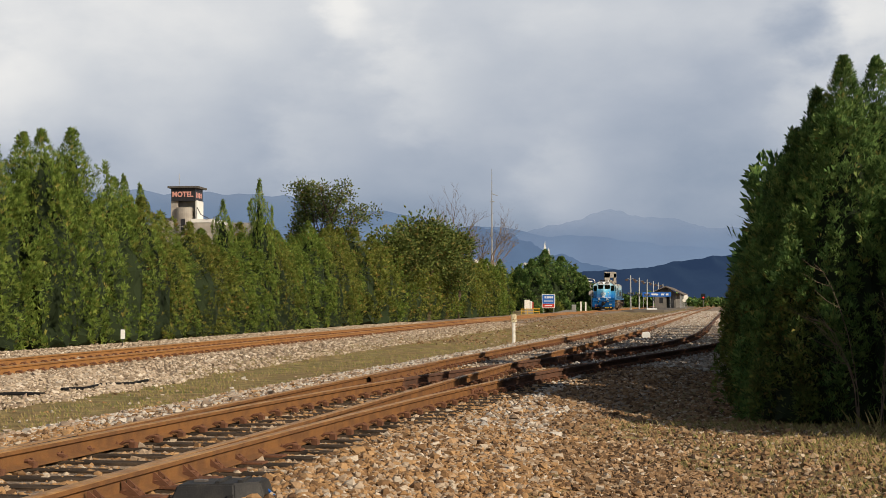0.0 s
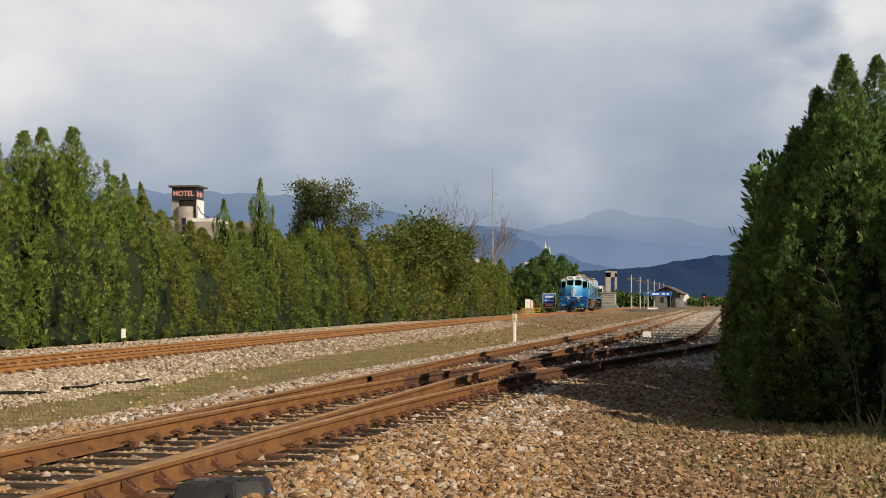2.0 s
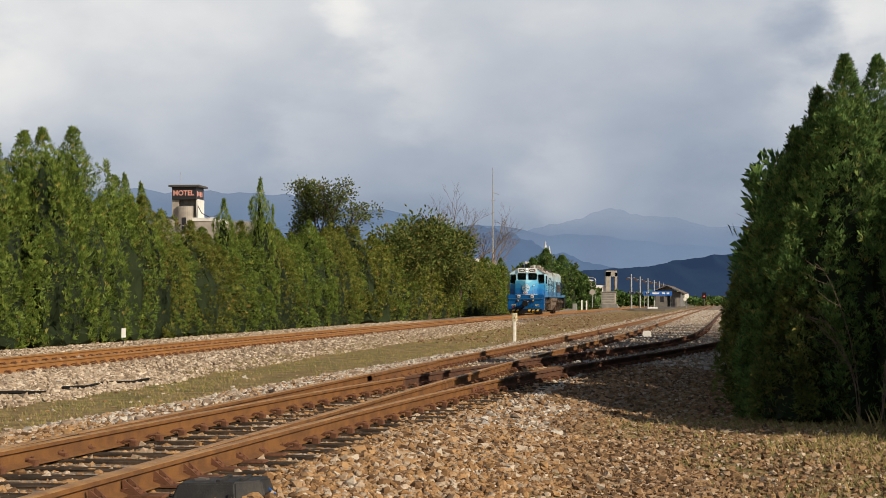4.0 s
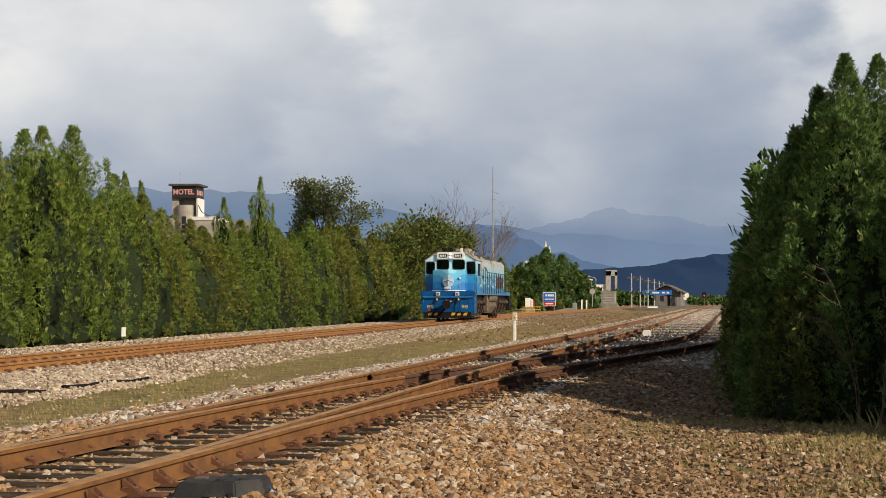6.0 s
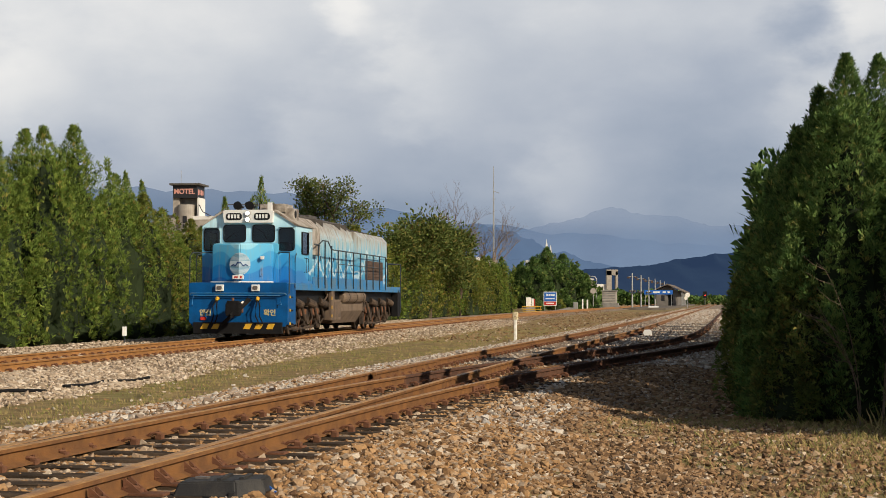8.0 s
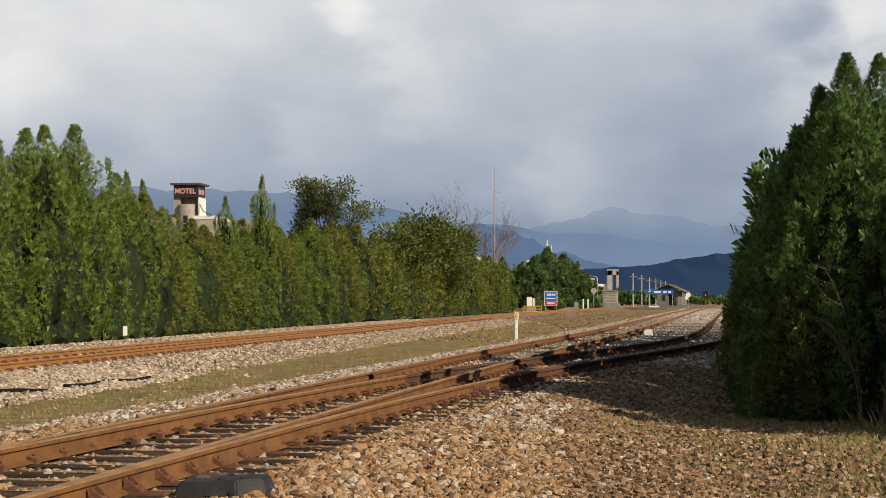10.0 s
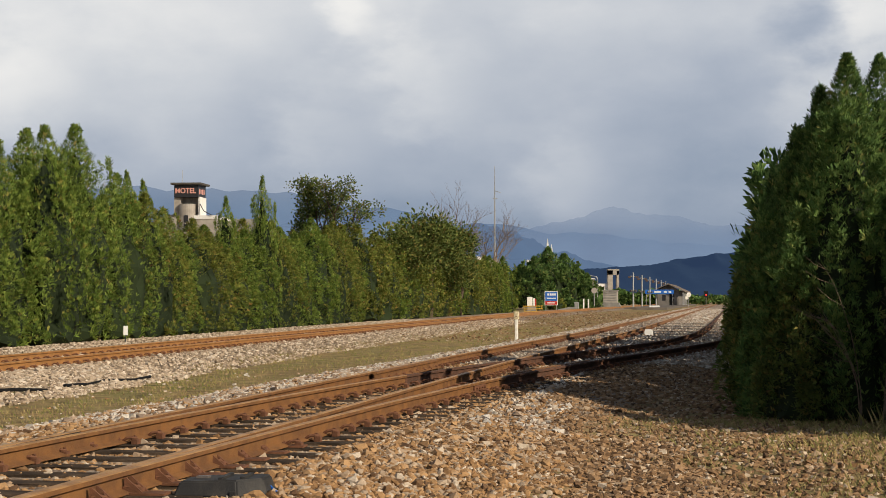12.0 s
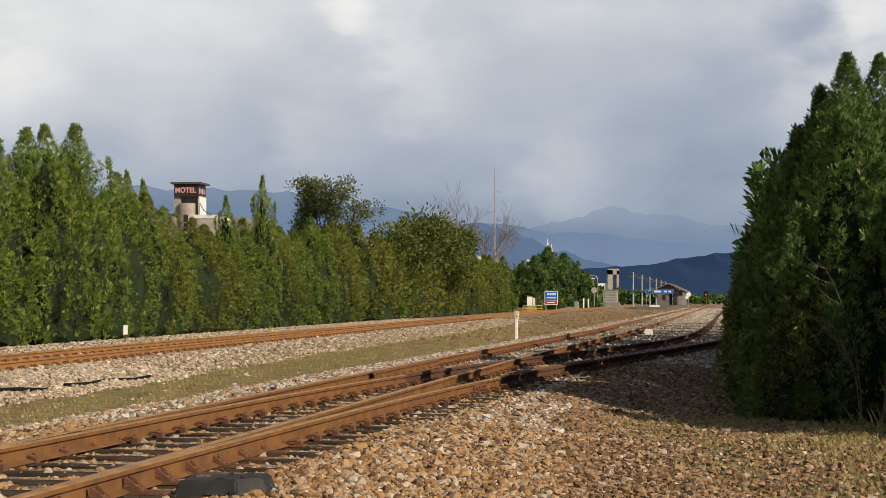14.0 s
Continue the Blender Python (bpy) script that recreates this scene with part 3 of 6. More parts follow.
def build_ballast():
    r = random.Random(8)
    tan, tan2, grey, pale, brown, brown2, far_pale = [], [], [], [], [], [], []

    def draw(y0, y1, n):
        for _ in range(n):
            y = math.sqrt(r.uniform(y0 * y0, y1 * y1))
            yield r.uniform(-0.285, 0.285) * y, y
    for x, y in draw(8.6, 18, 42000):
        dn = x - near_x(y)
        if dn < -3.3 - 0.4 * noise.noise((x, y * 0.5, 6)) and dn > -6.5 and r.random() < 0.985:
            continue
        thin = noise.noise((x * 0.6, y * 0.5, 2)) + (0.9 if x > 2.4 else 0) - (0.25 if y > 14 else 0)
        if dn > 2.8 and thin > 0.25 and r.random() < 0.75:
            continue
        if abs(dn) < 1.4 and r.random() < 0.5:
            continue
        z = ground_z(x, y) - (0.022 if abs(dn) < 1.4 else 0.0)
        if dn > 2.3 and x / y > 0.075 + 0.05 * noise.noise((x * 0.8, y * 0.4, 12)):
            (brown if y < 13.5 else brown2).append((x, y, z))
            continue
        if y > 13.8 and dn > -2.2:
            tan2.append((x, y, z))
            continue
        (tan if dn > -2.2 or r.random() < 0.55 else pale).append((x, y, z))
    for x, y in draw(18, 34, 56000):
        dn, df = x - near_x(y), far_x(y) - x
        if df > -3.55 + 0.25 * noise.noise((x * 0.7, y * 0.5, 3)):
            grey.append((x, y, ground_z(x, y)))
            continue
        if dn < -3.4 - 0.4 * noise.noise((x, y * 0.5, 6)) and r.random() < 0.985:
            continue
        if dn > 6 and r.random() < 0.6:
            continue
        if dn > 2.3 and x / y > 0.062 + 0.05 * noise.noise((x * 0.8, y * 0.4, 12)):
            brown2.append((x, y, ground_z(x, y) - 0.01))
            continue
        (pale if (dn < -1 and r.random() < 0.5) or (dn > 2 and r.random() < 0.4) else tan2).append((x, y, ground_z(x, y) - 0.01))
    for _ in range(40000):
        y = 26 + 84 * r.random() ** 1.5
        x = far_x(y) + r.uniform(-6.2, 3.5)
        if abs(x) > 0.285 * y:
            continue
        grey.append((x, y, ground_z(x, y)))
    for _ in range(19000):
        y = 34 + 76 * r.random() ** 1.3
        x = near_x(y) + r.choice((r.uniform(-3.4, 6.5), r.uniform(-3.0, -1.0), r.uniform(0.9, 5.5)))
        pale.append((x, y, ground_z(x, y)))
    for _ in range(7000):
        y = 105 + 120 * r.random()
        x = near_x(y) + r.uniform(-2.2, 5.6)
        far_pale.append((x, y, ground_z(x, y)))
    scatter("ballast_stones", "grey crushed stone between the main track and the siding", far_pale, (0.035, 0.075), STONE_PALE, True, 9)
    scatter("ballast_stones", "tan and orange crushed stone ballast", tan, (0.015, 0.038), STONE_TAN, False, 1)
    yard = []
    for _ in range(9000):
        y = 60 + 140 * r.random()
        lo, hi = far_x(y) + 1.2, near_x(y) - 1.2
        x = r.uniform(lo, hi)
        if noise.noise((x * 0.5, y * 0.12, 31)) < r.uniform(-0.5, 0.4):
            continue
        yard.append((x, y, ground_z(x, y)))
    scatter("gravel", "thin brown gravel between the tracks", yard, (0.025, 0.055), STONE_BROWN, True, 7)
    scatter("gravel", "earthy brown gravel beside the siding", brown, (0.014, 0.032), STONE_BROWN, True, 5)
    scatter("gravel", "earthy brown gravel in the trees' shade", brown2, (0.015, 0.034), STONE_BROWN, True, 6)
    scatter("ballast_stones", "tan and brown crushed stone ballast", tan2, (0.015, 0.035), STONE_TAN, True, 2)
    scatter("ballast_stones", "pale grey crushed stone ballast", pale, (0.018, 0.040), STONE_PALE, True, 3)
    scatter("ballast_stones", "grey-brown crushed stone ballast", grey, (0.022, 0.046), STONE_GREY, True, 4)


STONE_PALE = ramp_island("pale_ballast", [(0, (0.17, 0.13, 0.10)), (0.3, (0.33, 0.24, 0.17)), (0.6, (0.42, 0.37, 0.31)), (1, (0.52, 0.48, 0.43))])
build_ballast()


def build_grass():
    r = random.Random(21)
    verts, faces = [], []

    def blade(x, y, h, w):
        z = ground_z(x, y) - 0.01
        a = r.uniform(0, math.pi)
        lx, ly = r.gauss(0, 0.35) * h, r.gauss(0, 0.35) * h
        k = len(verts)
        verts.extend([(x - w * math.cos(a), y - w * math.sin(a), z), (x + w * math.cos(a), y + w * math.sin(a), z), (x + lx * 0.4 + w * 0.6, y + ly * 0.4, z + h * 0.6), (x + lx, y + ly, z + h)])
        faces.extend([(k, k + 1, k + 2), (k, k + 2, k + 3)])
    for _ in range(24000):   # verge under the thuja trees
        y = math.sqrt(r.uniform(8.5 ** 2, 21.5 ** 2))
        x = r.uniform(0.02, 0.30) * y
        g = noise.noise((x * 0.7, y * 0.7, 5)) + (x - 2.9) * 0.5
        if g < r.uniform(-0.2, 0.9):
            continue
        blade(x, y, r.uniform(0.03, 0.11), 0.003)
    for _ in range(24000):   # low strip between the tracks
        y = 15 + 75 * r.random() ** 1.7
        lo, hi = far_x(y) + 2.6, near_x(y) - 3.2
        x = r.uniform(lo, hi)
        if noise.noise((x * 0.8, y * 0.4, 9)) < r.uniform(-0.4, 0.3):
            continue
        blade(x, y, r.uniform(0.02, 0.08), 0.006 + 0.0001 * y)
    for _ in range(110):     # tall dry stems at the foot of the trees
        y, x = r.uniform(19.4, 21.0), r.uniform(4.9, 6.3)
        blade(x, y, r.uniform(0.10, 0.32), 0.0016)
    ob = new("grass", raw_mesh("grass", verts, faces, [GRASS]))
    tagged(ob, "short dry yellow-green grass in patches", "grass", kind="stuff")


GRASS = ramp_island("dry_grass", [(0, (0.11, 0.13, 0.030)), (0.45, (0.20, 0.175, 0.06)), (1, (0.34, 0.25, 0.12))], 0.9, bump=0)
build_grass()
# ---------------------------------------------------------------- trees
BARK = mat("bark", (0.10, 0.07, 0.05), 0.95, 0, 0.35, 6, 40, 0.6)
# near-black colour that paints the shade deep inside the crowns
LEAF_SHADE = ramp_island("painted_shade_inner_foliage", [(0, (0.010, 0.018, 0.006)), (1, (0.020, 0.032, 0.010))], 0.9, bump=0)
LEAF_YELLOW = ramp_island("yellow_green_foliage", [(0, (0.080, 0.105, 0.022)), (0.5, (0.150, 0.180, 0.034)), (0.9, (0.22, 0.22, 0.05)), (1, (0.28, 0.17, 0.05))], 0.7, bump=0, translucent=0.25)
LEAF_BROAD = ramp_island("broadleaf_foliage", [(0, (0.055, 0.085, 0.024)), (0.5, (0.110, 0.145, 0.038)), (0.85, (0.165, 0.185, 0.05)), (1, (0.22, 0.16, 0.05))], 0.7, bump=0, translucent=0.25)
LEAF_DEEP = ramp_island("deep_green_foliage", [(0, (0.044, 0.090, 0.026)), (0.5, (0.092, 0.160, 0.046)), (0.92, (0.155, 0.225, 0.064)), (1, (0.21, 0.20, 0.06))], 0.7, bump=0, translucent=0.2)
TWIG = mat("bare_twigs", (0.17, 0.125, 0.09), 0.9, 0, 0.3, 8, 40, 0.2)


def leaf_tuft(verts, faces, p, d, length, width, r, side=None):
    """A small spray of foliage: a pointed blade folded along its middle."""
    d = d.normalized()
    if side is None:
        side = d.cross(Vector((r.uniform(-1, 1), r.uniform(-1, 1), r.uniform(-1, 1))))
    side = (side - d * side.dot(d)).normalized()
    up = side.cross(d)
    k = len(verts)
    m = p + d * length * r.uniform(0.35, 0.55) - up * width * r.uniform(0.2, 0.6)
    verts.extend([p[:], (m + side * width)[:], (p + d * length)[:], (m - side * width)[:]])
    faces.extend([(k, k + 1, k + 2), (k, k + 2, k + 3)])


def spray(verts, faces, p, d, side, size, r, fingers=2):
    """A flat fan of scale leaves: ragged fingers that spread from one foot."""
    d = d.normalized()
    side = (side - d * side.dot(d)).normalized()
    up = side.cross(d)
    k = len(verts)
    verts.append(p[:])
    for i in range(fingers):
        a = (i - (fingers - 1) / 2) * 1.5 / fingers + r.uniform(-0.2, 0.2)
        w = r.uniform(0.42, 0.70) / fingers
        length = size * r.uniform(0.7, 1.3)
        lift = up * size * r.uniform(-0.3, 0.3)
        for b, f in ((a - w, r.uniform(0.6, 0.85)), (a + w * 0.6, 1.0)):
            verts.append((p + (d * math.cos(b) + side * math.sin(b)) * length * f + lift * f)[:])
        faces.append((k, k + 1 + 2 * i, k + 2 + 2 * i))


def conifer_mesh(seed, height, radius, sprays, size, lobes=26, base=0.01, upward=1.0, point=0.8, clump=0.25, ragged=0.08, fingers=2):
    """A dense thuja: a tapering crown of upright lobes, each broken into flame-like clumps of flat sprays, over an
    inner hull painted dark as shade.
    """
    r = random.Random(seed)

    def outline(u):
        """The crown's radius at the height u (0 to 1)."""
        return radius * (0.86 + 0.14 * math.sin(math.pi * min(u / 0.45, 1) * 0.5) if u < 0.45 else max((1 - u) / 0.55, 0) ** point)
    lobe_list = [(Vector((0, 0, height * 0.55)), height * 0.45, radius * 0.40)]
    for i in range(lobes):
        u = 0.74 * ((i + r.random()) / lobes) ** 1.1
        a = i * 2.399963 + r.uniform(-0.4, 0.4)
        tall = height * r.uniform(0.20, 0.36)
        wide = radius * r.uniform(0.22, 0.36) * (1 - 0.4 * u)
        f = max(outline(u + 0.08) - wide * 0.55, 0) * r.uniform(0.84 - ragged, 1.06 + ragged)
        lobe_list.append((Vector((math.cos(a) * f, math.sin(a) * f, height * (base + u) - 0.04 * height)), min(tall, height * (1.0 - u) * 0.72), wide))
    weights = [h * w for _, h, w in lobe_list]
    verts, faces = [], []
    each = 26
    for (c, h, wide), weight in zip(lobe_list, weights):
        for _ in range(max(int(sprays * weight / sum(weights) / each), 2)):
            u = r.random()
            prof = (u / 0.35) ** 0.5 if u < 0.35 else ((1 - u) / 0.65) ** 0.9
            a = r.uniform(0, 2 * math.pi)
            out = Vector((math.cos(a), math.sin(a), 0))
            p = c + out * wide * max(prof, 0.05) * r.uniform(0.72, 1.08) + Vector((0, 0, u * h))
            if Vector((p.x, p.y, 0)).length < outline(min(max(p.z / height, 0), 1)) * 0.55 and r.random() < 0.85 and u < 0.9:
                continue
            lean = Vector((p.x, p.y, 0))
            lean = lean.normalized() if lean.length > 0.01 else out
            cr = clump * r.uniform(0.6, 1.25) * (1.0 if u < 0.8 else 0.75)
            for _ in range(each):
                n = Vector((r.gauss(0, 1), r.gauss(0, 1), r.gauss(0, 1))).normalized()
                n = (n + lean * 0.75 + Vector((0, 0, 0.25 * upward))).normalized()
                q = p + Vector((n.x * cr * 0.72, n.y * cr * 0.72, n.z * cr * 1.55)) * r.uniform(0.8, 1.0)
                d = n * 0.6 + lean * 0.15 + Vector((r.gauss(0, 0.25), r.gauss(0, 0.25), upward * 0.75 + r.gauss(0, 0.25)))
                side = n.cross(d) + Vector((r.gauss(0, 0.3), r.gauss(0, 0.3), r.gauss(0, 0.3)))
                spray(verts, faces, q, d, side, size * r.uniform(0.65, 1.3), r, fingers)
    for i in range(int(sprays * 0.20)):   # the leader: a cone that ends in a point
        u = 0.56 + 0.46 * (i / (sprays * 0.20))
        a = r.uniform(0, 2 * math.pi)
        rr = radius * 1.0 * (max(1.02 - u, 0.0) / 0.46) ** 0.9 * r.uniform(0.65, 1.0)
        out = Vector((math.cos(a), math.sin(a), 0))
        d = out * 0.6 + Vector((r.gauss(0, 0.25), r.gauss(0, 0.25), 0.9))
        spray(verts, faces, out * rr + Vector((0, 0, u * height)), d, Vector((-out.y, out.x, r.gauss(0, 0.4))), size * r.uniform(0.7, 1.25), r, fingers)
    for _ in range(sprays // 16):   # sprays in the hollows between the lobes
        u = r.random() * 0.92
        a = r.uniform(0, 2 * math.pi)
        rr = outline(u) * r.uniform(0.60, 0.78)
        p = Vector((math.cos(a) * rr, math.sin(a) * rr, u * height))
        d = Vector((math.cos(a) * 0.6 + r.gauss(0, 0.35), math.sin(a) * 0.6 + r.gauss(0, 0.35), upward + r.gauss(0, 0.35)))
        spray(verts, faces, p, d, Vector((-math.sin(a) + r.gauss(0, 0.5), math.cos(a) + r.gauss(0, 0.5), r.gauss(0, 0.5))), size * r.uniform(0.8, 1.5), r, fingers)
    # inner hull: stops the view through, its dark colour stands for shaded gaps
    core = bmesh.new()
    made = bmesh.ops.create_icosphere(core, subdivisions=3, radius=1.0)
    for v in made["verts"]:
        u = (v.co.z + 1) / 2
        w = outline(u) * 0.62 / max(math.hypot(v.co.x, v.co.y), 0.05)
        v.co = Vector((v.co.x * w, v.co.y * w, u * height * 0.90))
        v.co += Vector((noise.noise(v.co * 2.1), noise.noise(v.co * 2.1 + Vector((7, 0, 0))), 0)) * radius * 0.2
    return verts, faces, core


def crown_part(verts, faces, core, parent, leaf):
    me = bpy.data.meshes.new("crown")
    core.to_mesh(me)
    core.free()
    cv = [v.co[:] for v in me.vertices]
    cf = [tuple(p.vertices) for p in me.polygons]
    bpy.data.meshes.remove(me)
    n = len(verts)
    me = raw_mesh("crown", verts + cv, faces + [tuple(i + n for i in f) for f in cf], [leaf, LEAF_SHADE], [0] * len(faces) + [1] * len(cf))
    ob = new("crown", me)
    ob.parent = parent
    return ob


def conifer(name, label, seed, height, radius, tufts, size, leaf, group="", **kw):
    t = thing(name, label, "tree", group)
    part("trunk", tube([(0, 0, -0.1), (0.03, 0.02, height * 0.4), (0, 0, height * 0.9)], [radius * 0.09, radius * 0.06, 0.015], 8), BARK, t)
    crown_part(*conifer_mesh(seed, height, radius, tufts, size, **kw), t, leaf)
    return t


def limbs(bm, r, p, d, length, rad, depth, ends, spread=0.55):
    """Branches that fork and taper; their tips are gathered in ends."""
    q = p + d * length * 0.5 + Vector((r.gauss(0, 0.05), r.gauss(0, 0.05), 0)) * length
    e = p + d * length
    add_tube(bm, [p, q, e], [rad, rad * 0.8, rad * 0.6], 5 if depth < 3 else 7, caps=False)
    ends.append((e, depth))
    if depth == 0:
        return
    for _ in range(r.choice((2, 3, 3))):
        nd = (d + Vector((r.gauss(0, spread), r.gauss(0, spread), r.gauss(0.12, spread * 0.6)))).normalized()
        limbs(bm, r, e if r.random() < 0.6 else q, nd, length * r.uniform(0.6, 0.82), rad * 0.58, depth - 1, ends, spread)


def broadleaf(name, label, seed, height, leaf, per_end, size, m, group="", spread=0.55, clump=0.5, depth=4):
    r = random.Random(seed)
    t = thing(name, label, "tree", group, m=m)
    bm = bmesh.new()
    ends = []
    limbs(bm, r, Vector((0, 0, -0.2)), Vector((0.03, 0, 1)), height * 0.30, height * (0.022 if leaf else 0.0135), depth, ends, spread)
    part("trunk", bm, BARK if leaf else TWIG, t)
    if leaf:
        verts, faces = [], []
        for e, k in ends:
            if k > 2:
                continue
            for _ in range(per_end):
                o = Vector((r.gauss(0, 1), r.gauss(0, 1), r.gauss(0, 0.7))) * clump
                leaf_tuft(verts, faces, e + o, o.normalized() + Vector((0, 0, 0.4)), size * r.uniform(0.6, 1.4), size * r.uniform(0.25, 0.45), r)
        ob = new("crown", raw_mesh("crown", verts, faces, [leaf]))
        ob.parent = t
    return t


HEDGE_LINE = [  # distance along, height
    (36, 6.0), (45, 6.2), (51.4, 6.5), (53.8, 6.3), (55.5, 7.2), (58.8, 7.0), (60.2, 6.3), (62.9, 5.7), (64.5, 6.0), (66.5, 5.7), (68.3, 5.0), (72.6, 4.9),
    (75, 5.2), (78, 5.5), (82, 5.4), (90, 6.1), (98, 6.2), (112, 6.3), (131, 5.9), (156, 6.0), (178, 6.2), (193, 5.8), (205, 4.5)]


def hedge_height(y):
    for (a, ha), (b, hb) in zip(HEDGE_LINE, HEDGE_LINE[1:]):
        if y <= b:
            return ha + (hb - ha) * (y - a) / (b - a)
    return HEDGE_LINE[-1][1]


def build_hedge():
    r = random.Random(31)
    label, olive, group = "dense green thuja hedge tree with pointed top", "dense yellow-green hedge tree with browning sprays", "hedge along the through line"
    near = [conifer("thuja_tree", label, 40 + i, 6.0, 1.70, 5600, 0.130, LEAF, group, lobes=34, fingers=3) for i in range(4)]
    near += [conifer("thuja_tree", olive, 50 + i, 6.0, 1.80, 5400, 0.130, LEAF_YELLOW, group, lobes=34, point=0.65, upward=0.8, fingers=3) for i in range(2)]
    far = [conifer("thuja_tree", label, 60 + i, 6.0, 1.9, 3600, 0.20, LEAF, group, lobes=26, clump=0.32) for i in range(2)]
    far += [conifer("thuja_tree", olive, 64 + i, 6.0, 2.1, 3600, 0.20, LEAF_YELLOW, group, lobes=26, point=0.5, upward=0.7, clump=0.34) for i in range(2)]
    kinds = near + far
    used = set()
    y, row = 36.0, 0
    while y < 184:
        h = hedge_height(y) * (r.uniform(0.92, 1.05) if y < 60 else r.uniform(0.80, 0.97))
        x = far_x(y) - 7.3 - (0.0 if row % 2 else 1.7) + r.uniform(-0.35, 0.35)
        k = (r.choice((0, 1, 2, 3, 0, 1, 2, 3, 0, 2, 4, 5)) if y < 62 or 76 < y else r.choice((0, 4, 5, 3, 4))) if y < 104 else r.choice((8, 9, 8, 9, 8, 6, 7))
        m = pose(x, y, ground_z(x, y) - 0.05, r.uniform(-2, 2), r.uniform(-2, 2), r.uniform(0, 360)) @ Matrix.Diagonal((r.uniform(0.9, 1.12), r.uniform(0.9, 1.12), h / 6.0, 1))
        if k in used:
            copy_thing(kinds[k], m).matrix_basis = m
        else:
            used.add(k)
            kinds[k].matrix_basis = m
        y += r.uniform(1.45, 1.85) if y < 104 else r.uniform(1.9, 2.5)
        row += 1
    for k, ob in enumerate(kinds):
        if k not in used:
            ob.matrix_basis = pose(far_x(30 - k) - 8, 30 - k, -0.4)
    # lone pointed tops that stand over the hedge
    for px, py, h in ((-8.9, 82, 7.15), (-10.0, 77.0, 5.9), (-12.15, 64.5, 6.1), (-11.85, 66.3, 5.9)):
        copy_thing(near[1], Matrix.Identity(4)).matrix_basis = pose(px, py, -0.4, 0, 0, px * 40) @ Matrix.Diagonal((0.55, 0.55, h / 6.0, 1))


def build_far_trees():
    # round evergreens and the bare tree beyond the hedge
    broadleaf("pine_tree", "loose dark green tree with clumped crown behind the hedge", 5, 11.0, LEAF_BROAD, 95, 0.16, pose(-8.3, 112, -0.4), spread=0.30, clump=0.27)
    for seed, x, y, h in ((6, -3.2, 121, 9.4), (8, -1.2, 131, 9.8), (12, 1.4, 145, 9.8), (14, 0.2, 138, 9.0)):
        broadleaf("camphor_tree", "rounded olive-green broadleaf tree in the hedge", seed, h, LEAF_BROAD, 95, 0.23, pose(x, y, -0.5), "broadleaf trees of the hedge", spread=0.6, clump=0.55)
    broadleaf("bare_tree", "leafless brown deciduous tree with fine twigs", 15, 14.6, None, 0, 0, pose(0.6, 172, -0.5), "bare trees", spread=0.33, depth=7)
    broadleaf("bare_tree", "leafless grey-brown tree with fine twigs", 19, 13.5, None, 0, 0, pose(4.6, 184, -0.5), "bare trees", spread=0.36, depth=7)
    for i, (x, y, h, w) in enumerate(((12.2, 232, 6.6, 2.6), (14.2, 236, 8.0, 3.2), (16.6, 238, 7.2, 3.0), (18.4, 240, 5.6, 2.6), (10.4, 236, 5.6, 2.4))):
        t = conifer("evergreen_tree", "rounded deep green evergreen near the station road", 70 + i, h, w, 3600, 0.40, LEAF_DEEP, "evergreens by the station", point=0.4, upward=0.8)
        t.matrix_basis = pose(x, y, -0.1)


